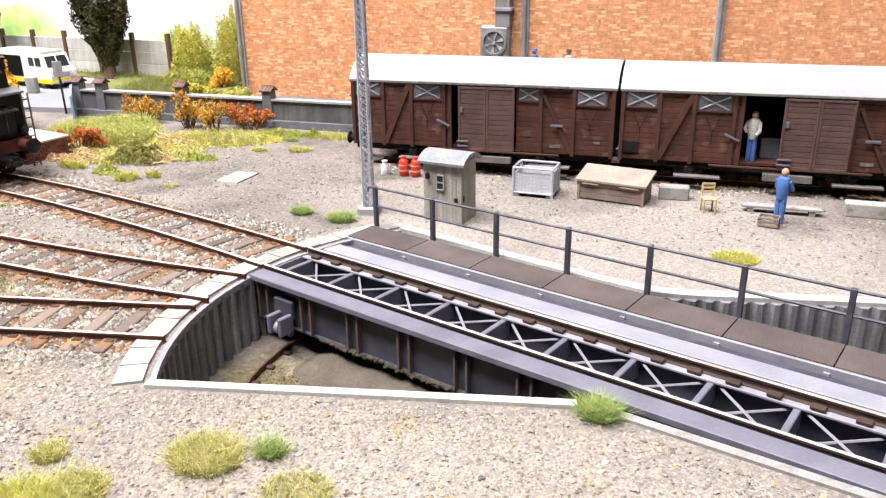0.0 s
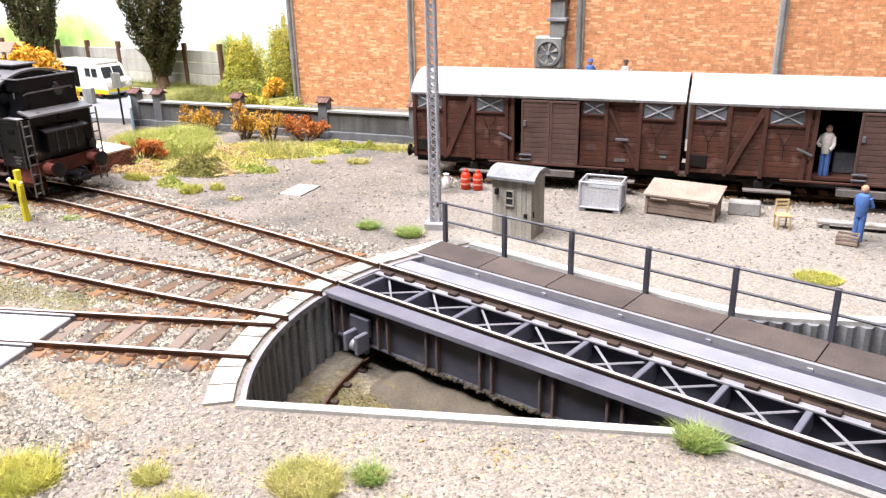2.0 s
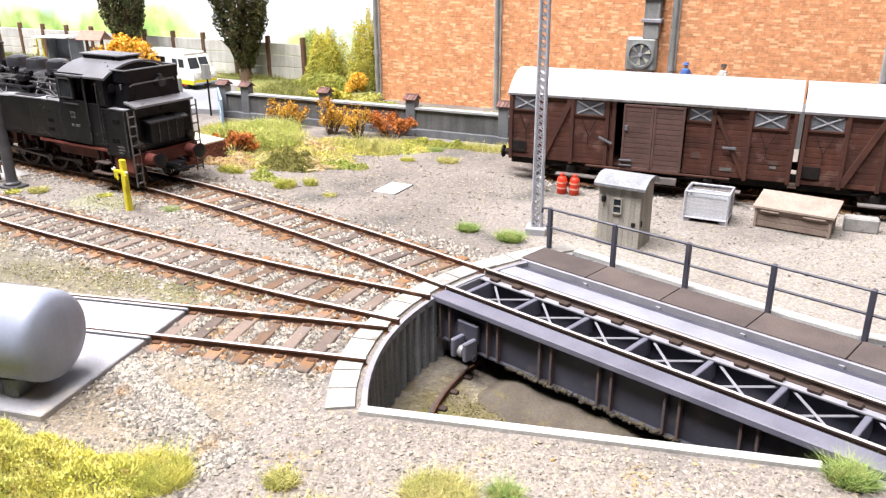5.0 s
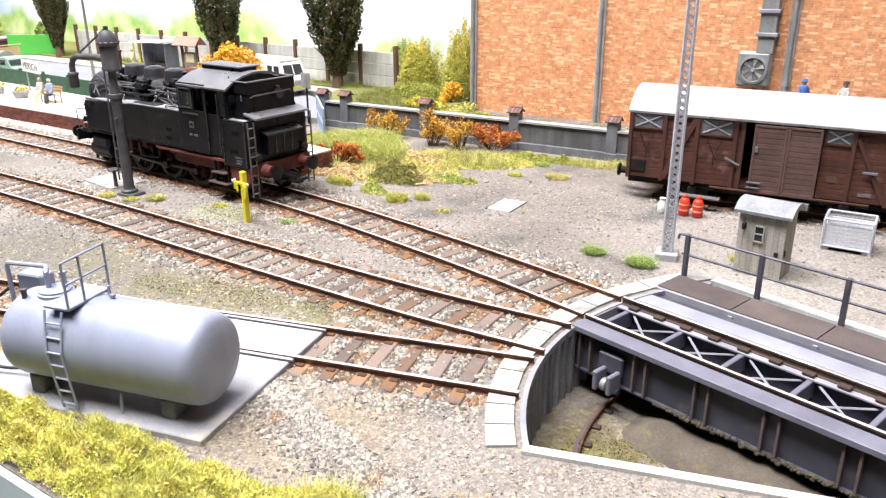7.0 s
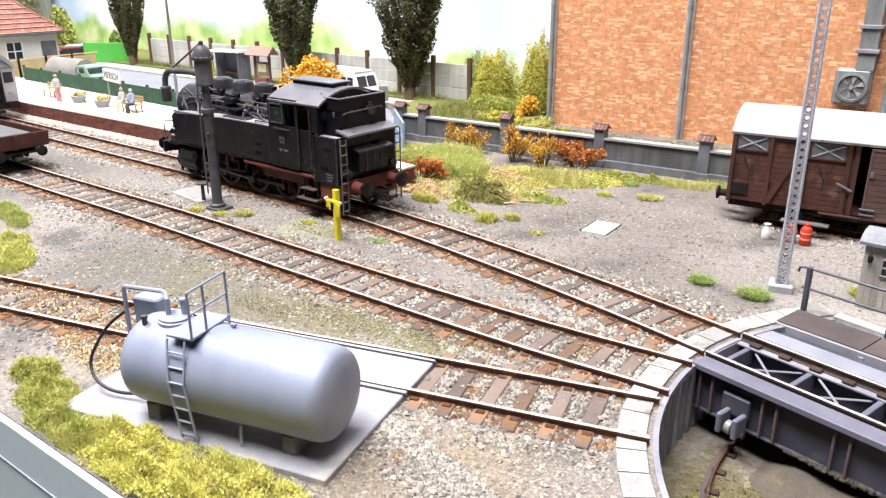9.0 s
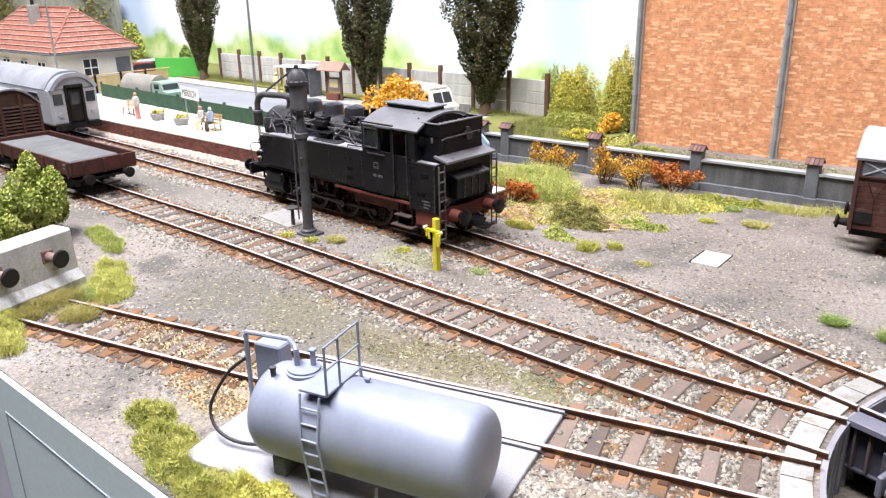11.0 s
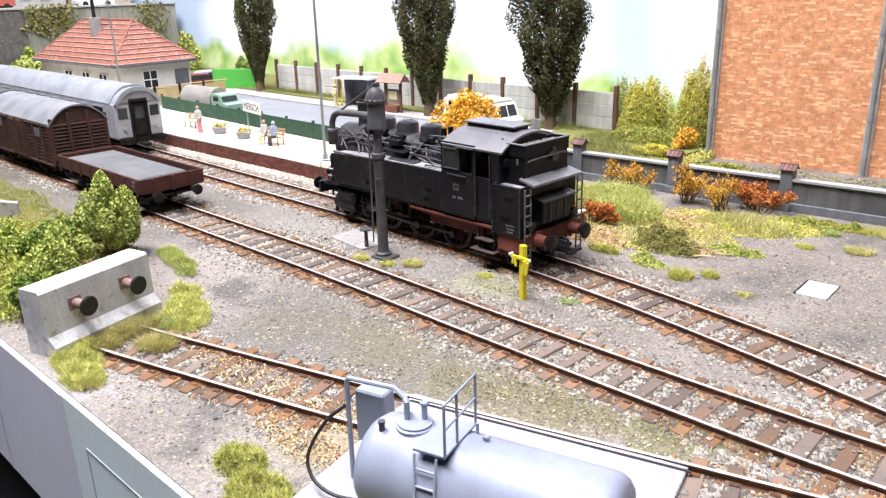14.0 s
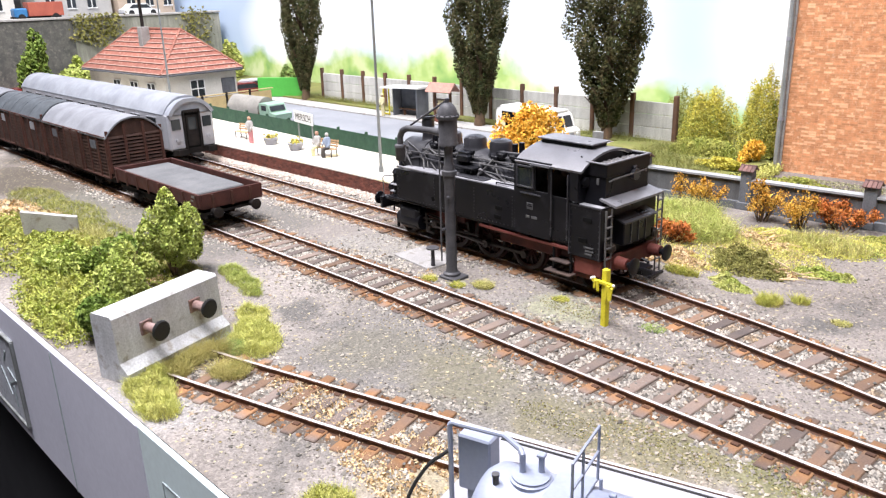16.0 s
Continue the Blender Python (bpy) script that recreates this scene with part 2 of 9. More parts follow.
# ---- materials ----
def mat(name, a, b=None, rough=0.8, metal=0.0, fine=0.7, coarse=14.0, bump=0.3, deep=0.15, island=0.0, each=0.0, third=None, gloss=0.28, streak=0.0, spots=None, spot_size=1.0, spot_share=0.2, clear=0.0, grit=1.0, zones=(), pale=None, pale_share=0.2, band=None):
    """A paint, stone, wood or leaf: two tones mixed over patches of coarse millimetres, grain of fine millimetres."""
    m = bpy.data.materials.new(name)
    m.use_nodes = True
    nt = m.node_tree
    N, L = nt.nodes, nt.links
    bs = N["Principled BSDF"]
    b = b or tuple(c * 0.75 for c in a)
    geo = N.new("ShaderNodeNewGeometry")

    def noise_tex(size, detail=3.0, stretch=None):
        t = N.new("ShaderNodeTexNoise")
        t.inputs["Scale"].default_value = 1000.0 / size
        t.inputs["Detail"].default_value = detail
        if stretch:
            mp = N.new("ShaderNodeMapping")
            mp.inputs["Scale"].default_value = stretch
            L.new(geo.outputs["Position"], mp.inputs["Vector"])
            L.new(mp.outputs["Vector"], t.inputs["Vector"])
        else:
            L.new(geo.outputs["Position"], t.inputs["Vector"])
        return t.outputs["Fac"]

    def ramp(fac, lo, hi, c0=(0, 0, 0), c1=(1, 1, 1)):
        r = N.new("ShaderNodeValToRGB")
        r.color_ramp.elements[0].position, r.color_ramp.elements[1].position = lo, hi
        r.color_ramp.elements[0].color, r.color_ramp.elements[1].color = (*c0, 1), (*c1, 1)
        L.new(fac, r.inputs[0])
        return r.outputs[0]

    def mix(kind, fac, x, y):
        n = N.new("ShaderNodeMix")
        n.data_type, n.blend_type = "RGBA", kind
        for v, s in ((fac, n.inputs[0]), (x, n.inputs[6]), (y, n.inputs[7])):
            if hasattr(v, "links"):
                L.new(v, s)
            elif isinstance(v, (int, float)):
                s.default_value = v
            else:
                s.default_value = (*v, 1)
        return n.outputs[2]

    grain = noise_tex(fine)
    col = mix("MIX", ramp(noise_tex(coarse, 4.0), 0.36, 0.64), a, b)
    if third:
        col = mix("MIX", ramp(noise_tex(coarse * 0.45, 5.0), 0.56, 0.68), col, third)
    for zx, zy, zr, tone in zones:
        dist = N.new("ShaderNodeVectorMath")
        dist.operation = "DISTANCE"
        dist.inputs[1].default_value = (zx * MM, zy * MM, 0)
        flat = N.new("ShaderNodeVectorMath")
        flat.operation = "MULTIPLY"
        flat.inputs[1].default_value = (1, 1, 0)
        L.new(geo.outputs["Position"], flat.inputs[0])
        L.new(flat.outputs["Vector"], dist.inputs[0])
        wave = N.new("ShaderNodeMath")
        wave.operation = "MULTIPLY_ADD"
        wave.inputs[1].default_value = zr * MM * 1.5
        L.new(noise_tex(zr * 0.55, 5.0), wave.inputs[0])
        L.new(dist.outputs["Value"], wave.inputs[2])
        reach = N.new("ShaderNodeMapRange")
        reach.inputs["From Min"].default_value, reach.inputs["From Max"].default_value = zr * MM * 1.35, zr * MM * 1.85
        reach.inputs["To Min"].default_value, reach.inputs["To Max"].default_value = 0.85, 0.0
        L.new(wave.outputs[0], reach.inputs["Value"])
        col = mix("MIX", reach.outputs[0], col, tone)
    if band:
        at, reach_mm, tone = band
        local = N.new("ShaderNodeTexCoord")
        axes = N.new("ShaderNodeSeparateXYZ")
        L.new(local.outputs["Object"], axes.inputs[0])
        fac = axes.outputs["Y"]
        for kind, v in (("ABSOLUTE", 0.0), ("SUBTRACT", at * MM), ("ABSOLUTE", 0.0)):
            n = N.new("ShaderNodeMath")
            n.operation = kind
            L.new(fac, n.inputs[0])
            n.inputs[1].default_value = v
            fac = n.outputs[0]
        wave = N.new("ShaderNodeMath")
        wave.operation = "MULTIPLY_ADD"
        wave.inputs[1].default_value = reach_mm * MM * 1.6
        L.new(noise_tex(5.0, 4.0), wave.inputs[0])
        L.new(fac, wave.inputs[2])
        reach = N.new("ShaderNodeMapRange")
        reach.inputs["From Min"].default_value, reach.inputs["From Max"].default_value = reach_mm * MM * 0.9, reach_mm * MM * 2.0
        reach.inputs["To Min"].default_value, reach.inputs["To Max"].default_value = 0.95, 0.0
        L.new(wave.outputs[0], reach.inputs["Value"])
        col = mix("MIX", reach.outputs[0], col, tone)
    if pale:
        col = mix("MIX", ramp(geo.outputs["Random Per Island"], 1 - pale_share, 1 - pale_share + 0.03), col, pale)
    if spots:
        v = N.new("ShaderNodeTexVoronoi")
        v.inputs["Scale"].default_value = 1000.0 / spot_size
        L.new(geo.outputs["Position"], v.inputs["Vector"])
        sep = N.new("ShaderNodeSeparateColor")
        L.new(v.outputs["Color"], sep.inputs[0])
        pick = ramp(sep.outputs[0], 1 - spot_share, 1 - spot_share + 0.02)
        col = mix("MIX", pick, col, spots)
        shade = ramp(sep.outputs[1], 0.0, 1.0, (0.72, 0.72, 0.72), (1.25, 1.25, 1.25))
        col = mix("MULTIPLY", 0.8, col, shade)
    if island or each:
        if island:
            rnd = geo.outputs["Random Per Island"]
        else:
            rnd = N.new("ShaderNodeObjectInfo").outputs["Random"]
        k = island or each
        col = mix("MULTIPLY", 1.0, col, ramp(rnd, 0.0, 1.0, (1 - k, 1 - k, 1 - k), (1 + k, 1 + k * 0.9, 1 + k * 0.75)))
    if streak:
        col = mix("MULTIPLY", streak, col, ramp(noise_tex(4.0, 3.0, (1, 1, 0.12)), 0.35, 0.7, (0.45, 0.42, 0.4), (1.1, 1.1, 1.1)))
    col = mix("MULTIPLY", 1.0, col, ramp(grain, 0.3, 0.7, (1 - 0.18 * grit,) * 3, (1 + 0.14 * grit,) * 3))
    L.new(col, bs.inputs["Base Color"])
    rr = ramp(noise_tex(coarse * 0.6), 0.3, 0.7, (max(rough - 0.1, 0.05),) * 3, (min(rough + 0.12, 1),) * 3)
    L.new(rr, bs.inputs["Roughness"])
    bs.inputs["Metallic"].default_value = metal
    bs.inputs["Specular IOR Level"].default_value = gloss
    if clear:
        bs.inputs["Coat Weight"].default_value = clear
        bs.inputs["Coat Roughness"].default_value = 0.15
    if bump:
        bp = N.new("ShaderNodeBump")
        bp.inputs["Strength"].default_value = bump
        bp.inputs["Distance"].default_value = deep * MM
        L.new(grain, bp.inputs["Height"])
        L.new(bp.outputs[0], bs.inputs["Normal"])
    return m


def glass(name, tint=(0.9, 0.95, 0.95), rough=0.05):
    m = bpy.data.materials.new(name)
    m.use_nodes = True
    b = m.node_tree.nodes["Principled BSDF"]
    b.inputs["Base Color"].default_value = (*tint, 1)
    b.inputs["Transmission Weight"].default_value = 0.9
    b.inputs["Roughness"].default_value = rough
    return m


GRAVEL = mat("yard_gravel", (0.15, 0.132, 0.119), (0.275, 0.247, 0.226), 0.95, fine=0.6, coarse=75, bump=0.9, deep=0.5, third=(0.12, 0.113, 0.106), spots=(0.36, 0.31, 0.20), spot_size=0.8, spot_share=0.04, grit=1.5, zones=((-15, 236, 62, (0.31, 0.285, 0.26)), (-95, 232, 34, (0.30, 0.278, 0.25)), (-392, 188, 34, (0.25, 0.235, 0.215)), (-490, 150, 60, (0.14, 0.13, 0.118)), (-580, 130, 60, (0.135, 0.128, 0.108)), (-690, 138, 80, (0.095, 0.08, 0.062)), (-158, 92, 26, (0.25, 0.205, 0.15)), (-300, 128, 60, (0.165, 0.155, 0.145)), (-50, 72, 70, (0.30, 0.265, 0.235)), (-196, 139, 17, (0.16, 0.155, 0.075)), (-224, 132, 20, (0.17, 0.155, 0.09)), (-250, 124, 18, (0.165, 0.15, 0.10)), (-294, 184, 16, (0.25, 0.25, 0.17)), (-285, 128, 22, (0.16, 0.148, 0.105)), (-320, 118, 18, (0.15, 0.14, 0.115)), (-256, 80, 14, (0.30, 0.255, 0.17)), (-340, 50, 26, (0.30, 0.285, 0.275))))
PITSOIL = mat("pit_soil", (0.125, 0.108, 0.088), (0.17, 0.15, 0.125), 0.95, fine=0.6, coarse=26, bump=0.6, deep=0.3, third=(0.12, 0.098, 0.06), spots=(0.19, 0.165, 0.11), spot_size=1.1, spot_share=0.07, zones=((-112, 140, 20, (0.125, 0.105, 0.045)), (-88, 143, 13, (0.27, 0.25, 0.25)), (-52, 142, 26, (0.105, 0.086, 0.06)), (-116, 136, 10, (0.16, 0.15, 0.05))))
BALLAST = mat("ballast_stone", (0.27, 0.255, 0.235), (0.36, 0.345, 0.32), 0.9, fine=0.4, coarse=26, island=0.6, third=(0.27, 0.19, 0.115))
# Dark tone for the gaps between ballast stones, where shade would fall.
BED = mat("track_bed_shade", (0.085, 0.072, 0.062), (0.12, 0.095, 0.075), 0.95, fine=0.5, coarse=12, bump=0.8, deep=0.4, third=(0.15, 0.09, 0.05), grit=1.5)
GRITSTONE = mat("strewn_grit", (0.19, 0.178, 0.16), (0.25, 0.235, 0.21), 0.95, fine=0.4, coarse=30, island=0.5, third=(0.17, 0.15, 0.12))
RUSTBALLAST = mat("rust_stained_ballast", (0.25, 0.125, 0.06), (0.28, 0.18, 0.105), 0.9, fine=0.4, coarse=14, island=0.5)
LITTER = mat("fallen_leaf", (0.36, 0.30, 0.15), (0.38, 0.33, 0.22), 0.85, fine=0.5, coarse=6, island=0.35, third=(0.40, 0.22, 0.08))
# Rust tone darkened to hold the shade on the rail sides.
RUST = mat("rail_rust", (0.105, 0.048, 0.027), (0.062, 0.034, 0.024), 0.85, fine=0.4, coarse=9, third=(0.19, 0.085, 0.036))
DARKRAIL = mat("bridge_rail_dark", (0.06, 0.038, 0.029), (0.042, 0.029, 0.025), 0.7, fine=0.4, coarse=9, grit=0.6)
# Head steel made pale, with its highlight in the base colour.
STEEL = mat("rail_steel", (0.60, 0.575, 0.565), (0.40, 0.35, 0.325), 0.3, 0.15, fine=0.4, coarse=10, bump=0.08)
SLEEPER = mat("sleeper_wood", (0.135, 0.112, 0.104), (0.175, 0.135, 0.115), 0.9, fine=0.45, coarse=10, bump=0.6, deep=0.2, each=0.35, band=(10.6, 3.6, (0.235, 0.125, 0.062)))
SLEEPERRUST = mat("sleeper_rusty_wood", (0.205, 0.125, 0.078), (0.165, 0.112, 0.085), 0.9, fine=0.45, coarse=9, bump=0.6, deep=0.2, each=0.3, band=(11.0, 4.0, (0.25, 0.13, 0.06)))
CONCRETE = mat("pale_concrete", (0.38, 0.375, 0.365), (0.30, 0.295, 0.285), 0.85, fine=0.5, coarse=8, bump=0.35, deep=0.15, each=0.18, third=(0.24, 0.215, 0.185))
WHITESTRIP = mat("white_kerb", (0.54, 0.54, 0.53), (0.44, 0.44, 0.43), 0.8, fine=0.6, coarse=10, bump=0.25)
SHEETPILE = mat("grey_sheet_piling", (0.20, 0.212, 0.235), (0.255, 0.265, 0.285), 0.6, fine=0.7, coarse=8, streak=0.65, bump=0.2)
# Bridge grey kept dark so the upright girder sides read as shaded.
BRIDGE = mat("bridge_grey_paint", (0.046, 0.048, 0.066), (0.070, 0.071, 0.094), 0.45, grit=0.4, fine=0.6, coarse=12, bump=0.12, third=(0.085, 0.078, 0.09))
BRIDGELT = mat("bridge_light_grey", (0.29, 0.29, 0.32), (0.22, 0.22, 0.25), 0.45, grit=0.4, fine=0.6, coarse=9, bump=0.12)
RUSTPAINT = mat("rusty_stiffener", (0.12, 0.085, 0.08), (0.09, 0.075, 0.08), 0.8, fine=0.5, coarse=5)
PLANK = mat("walkway_plank", (0.105, 0.085, 0.08), (0.08, 0.066, 0.064), 0.9, fine=0.5, coarse=12, bump=0.5, each=0.2)
BRICKRED = mat("red_brick", (0.20, 0.075, 0.055), (0.14, 0.058, 0.046), 0.85, fine=0.4, coarse=6, island=0.3)
MORTAR = mat("dark_mortar", (0.16, 0.11, 0.09), (0.20, 0.15, 0.12), 0.95, fine=0.4, coarse=8)
ORANGEBRICK = mat("orange_brick", (0.69, 0.33, 0.165), (0.58, 0.26, 0.125), 0.85, fine=2.6, coarse=4, island=0.15, bump=0.06, third=(0.80, 0.48, 0.29), pale=(0.76, 0.43, 0.25), pale_share=0.14)
PALEMORTAR = mat("pale_mortar", (0.70, 0.39, 0.22), (0.62, 0.32, 0.17), 0.9, fine=0.6, coarse=20)
ZINC = mat("zinc_pipe", (0.36, 0.38, 0.38), (0.27, 0.29, 0.29), 0.45, 0.3, fine=0.5, coarse=8, streak=0.5, bump=0.1)
TANSTONE = mat("tan_gravel", (0.28, 0.25, 0.215), (0.345, 0.315, 0.275), 0.95, fine=0.4, coarse=30, island=0.33, third=(0.34, 0.265, 0.15))
WALLGREY = mat("grey_rendered_wall", (0.105, 0.108, 0.112), (0.145, 0.147, 0.148), 0.9, fine=0.6, coarse=14, bump=0.4, streak=0.5)
PILLARGREY = mat("grey_pillar", (0.165, 0.175, 0.19), (0.125, 0.132, 0.146), 0.9, fine=0.6, coarse=9, bump=0.3, streak=0.4)
TILECAP = mat("brown_tile_cap", (0.17, 0.095, 0.085), (0.12, 0.075, 0.07), 0.8, fine=0.4, coarse=4, island=0.3)
PLATFORM = mat("platform_sand", (0.60, 0.565, 0.49), (0.67, 0.64, 0.57), 0.9, fine=0.5, coarse=40, bump=0.25, third=(0.78, 0.68, 0.38))
ROAD = mat("grey_road", (0.215, 0.225, 0.245), (0.26, 0.27, 0.29), 0.85, fine=0.5, coarse=40, bump=0.2)
TURF = mat("turf", (0.15, 0.17, 0.045), (0.21, 0.20, 0.065), 0.95, fine=0.8, coarse=16, bump=0.7, deep=0.5, third=(0.16, 0.15, 0.06))

# ---- plan: track lines, pit and bridge, in millimetres ----
LINE_A = [(-129, 181), (-165, 190), (-200, 197.5), (-240, 204.9), (-265, 208.4), (-290, 211.2), (-340, 213.6), (-400, 214.6), (-500, 215.4), (-630, 216.8), (-800, 218), (-1050, 218)]
LINE_B = [(-131, 156), (-180, 154), (-270, 155), (-350, 157), (-466, 156.5), (-600, 157), (-800, 156), (-1050, 150)]
LINE_C = [(-128.5, 134), (-190, 116.5), (-262, 95.5), (-330, 77), (-352, 71.5)]
LINE_D = [(-157, 308.9), (-100, 314), (0, 323), (140, 335.6)]
PIT, RADIUS, SWING = (-46.0, 160.0), 86.5, -14.4
FRONT_Y = 47.0


def circle_point(deg, r=RADIUS):
    return PIT[0] + r * math.cos(radians(deg)), PIT[1] + r * math.sin(radians(deg))


ARC0, ARC1 = 215.6, 137.0
ARC = [circle_point(ARC0 + (ARC1 - ARC0) * i / 40) for i in range(41)]
FAR_RIM = [(-73, 208.6), (-36, 198.8), (-22, 196.2), (-11, 198.0), (3, 201.8), (25, 207.8), (110, 230.5)]
FRONT_RIM = [(110, 108.5), (25.5, 125.6), (-19.4, 135.2), (-28.7, 135.7)]
OPENING = ARC + FAR_RIM + FRONT_RIM

# ground: one sheet with the pit cut out
bm = bmesh.new()
edges = []
for ring in (OPENING, [(-1500, FRONT_Y), (420, FRONT_Y), (420, 900), (-1500, 900)]):
    vs = [bm.verts.new((x * MM, y * MM, 0)) for x, y in ring]
    edges += [bm.edges.new((vs[i], vs[(i + 1) % len(vs)])) for i in range(len(vs))]
bmesh.ops.triangle_fill(bm, use_beauty=True, edges=edges)
for f in bm.faces:
    if f.normal.z < 0:
        f.normal_flip()
me = bpy.data.meshes.new("ground")
bm.to_mesh(me)
bm.free()
me.materials.append(GRAVEL)
ground = tagged(new("ground", me), "grey-brown gravel ground with scattered stones and fallen leaves", "ground", kind="structure")

# pit floor, sheet-pile wall, rim
s = Shape()
s.slab([(PIT[0] + 104 * math.cos(a * math.pi / 24), PIT[1] + 104 * math.sin(a * math.pi / 24)) for a in range(48)], -23, -20)
s.slab([(40, 60), (150, 60), (150, 260), (40, 260)], -23.1, -20.1)
thing("floor_pit", "brown pit floor of soil with moss and puddle stains", "floor", kind="structure", shape=s, material=PITSOIL)


def corrugated(points, name, label, z0=-20.5, z1=-0.4, pitch=4.3, depth=1.4):
    """Sheet piling along a line, waves standing out towards the pit."""
    pts, way = curve_points(points, pitch / 6)
    sh, vs, fs = Shape(), [], []
    wave = [0, 0.25, 1, 1, 1, 0.25]
    for i, (p, w) in enumerate(zip(pts, way)):
        d = depth * wave[i % 6]
        n = np.array([-w[1], w[0]])
        for off in (d, -1.6):
            for z in (z0, z1):
                vs.append((p[0] + n[0] * off, p[1] + n[1] * off, z))
    for i in range(len(pts) - 1):
        a, b = 4 * i, 4 * i + 4
        fs += [(a, b, b + 1, a + 1), (a + 1, b + 1, b + 3, a + 3), (a + 3, b + 3, b + 2, a + 2)]
    sh.add(vs, fs)
    return thing(name, label, "retaining wall", kind="structure", shape=sh, material=SHEETPILE, smooth=False)


corrugated(ARC[::-1], "wall_pit_left", "grey corrugated sheet piling round the turntable pit")
corrugated(([ARC[-1]] + FAR_RIM)[::-1], "wall_pit_far", "grey corrugated sheet piling on the far pit side")
corrugated((FRONT_RIM + [ARC[0]])[::-1], "wall_pit_front", "grey sheet piling under the front kerb", pitch=9)


def strip(points, width, z0, z1, step=6.0, side=1):
    """A kerb of square section to one side of a line."""
    pts, way = curve_points(points, step) if step else (np.array(points, float), None)
    if way is None:
        way = np.gradient(pts, axis=0)
        way = way / np.linalg.norm(way, axis=1)[:, None]
    sh, vs, fs = Shape(), [], []
    for p, w in zip(pts, way):
        n = np.array([-w[1], w[0]]) * side
        for off, z in ((0, z0), (0, z1), (width, z1), (width, z0)):
            vs.append((p[0] + n[0] * off, p[1] + n[1] * off, z))
    for i in range(len(pts) - 1):
        a, b = 4 * i, 4 * i + 4
        fs += [(a + k, a + (k + 1) % 4, b + (k + 1) % 4, b + k) for k in range(4)]
    fs += [(0, 1, 2, 3), tuple(4 * (len(pts) - 1) + k for k in (3, 2, 1, 0))]
    return sh.add(vs, fs)


thing("kerb_front", "white concrete kerb along the front of the pit", "kerb", kind="structure", shape=strip([ARC[0], (-73, 122.7), (-28.7, 135.7)], 2.4, -1.5, 0.9, side=-1), material=WHITESTRIP)
thing("kerb_front_right", "pale concrete kerb beside the bridge girder", "kerb", kind="structure", shape=strip([(-22, 135.6), (25.5, 125.6), (110, 108.5)], 2.2, -1.5, 0.7, side=-1), material=CONCRETE)
thing("kerb_far", "white concrete kerb along the far pit side", "kerb", kind="structure", shape=strip([ARC[-1]] + FAR_RIM, 3.8, -1.2, 0.8, side=1), material=WHITESTRIP)
lip = thing("trim_rim", "dark grey steel lip on the sheet piling", "trim", kind="structure", shape=strip(ARC[::-1], 1.3, -1.6, 0.25, step=3, side=1), material=BRIDGELT)
rim = thing("kerb_rim", "curved ring of pale concrete cap stones round the pit", "kerb", kind="structure")
cap = Shape()
a0, a1 = radians(-2.42), radians(2.42)
cap.slab([(87.9 * math.cos(a0), 87.9 * math.sin(a0)), (94.2 * math.cos(a0), 94.2 * math.sin(a0)), (94.2 * math.cos(a1), 94.2 * math.sin(a1)), (87.9 * math.cos(a1), 87.9 * math.sin(a1))], -0.6, 0.6)
cap_mesh = mesh_of("cap_stone", cap, CONCRETE)
for k in range(16):
    piece("cap_stone", cap_mesh, rim, PIT[0], PIT[1], 0.1 * (k % 3), ARC0 - 2.6 - 5.0 * k)

# ring rail on the pit floor
ring_rail = thing("ring_rail", "rusty ring rail on the pit floor", "rail", PIT[0], PIT[1], 0)
pts = [(73 * math.cos(radians(a)), 73 * math.sin(radians(a))) for a in range(120, 261, 4)]
part("rail", strip(pts, 0.6, -19.6, -18.2, step=0, side=-1), RUST, ring_rail)
part("rail_foot", strip([(x * 1.012, y * 1.012) for x, y in pts], 1.2, -20.0, -19.55, step=0, side=-1), RUSTPAINT, ring_rail)
chair = mesh_of("rail_chair", Shape().box((0, 0, 0), (3.4, 1.8, 1.1), 0.3), DARKRAIL)
for a in range(122, 260, 7):
    piece("rail_chair", chair, ring_rail, 72.5 * math.cos(radians(a)), 72.5 * math.sin(radians(a)), -19.7, a)

# ---- tracks ----
RAIL_TOP = 2.0


def rail_shape(pts, way, off):
    """A flat-bottomed rail beside a line; slot 1 is the worn head, its glint painted pale."""
    prof = [(-1.0, -0.25), (-1.0, 0.0), (-0.3, 0.3), (-0.3, 1.25), (-0.5, 1.45), (-0.5, 2.0), (0.5, 2.0), (0.5, 1.45), (0.3, 1.25), (0.3, 0.3), (1.0, 0.0), (1.0, -0.25)]
    vs, sh = [], Shape()
    for p, w in zip(pts, way):
        n = np.array([-w[1], w[0]])
        vs += [(p[0] + n[0] * (off + a), p[1] + n[1] * (off + a), z) for a, z in prof]
    k = len(prof)
    fs = [(i * k + j, (i + 1) * k + j, (i + 1) * k + (j + 1) % k, i * k + (j + 1) % k) for i in range(len(pts) - 1) for j in range(k)]
    sh.add(vs, fs + [tuple(range(k)), tuple(range((len(pts) - 1) * k, len(pts) * k))[::-1]])
    sh.s = [1 if (i % k) == 5 and i < (len(pts) - 1) * k else 0 for i in range(len(sh.f))]
    return sh


rng = np.random.default_rng(5)
STONES, RUSTSTONES = Shape(), Shape()
_s = Shape().box((0, 0, 0), (3.6, 30.0, 2.2), 0.25)
sleeper_mesh = mesh_of("sleeper", _s, SLEEPER)
rusty_sleeper_mesh = mesh_of("sleeper", _s, SLEEPERRUST)


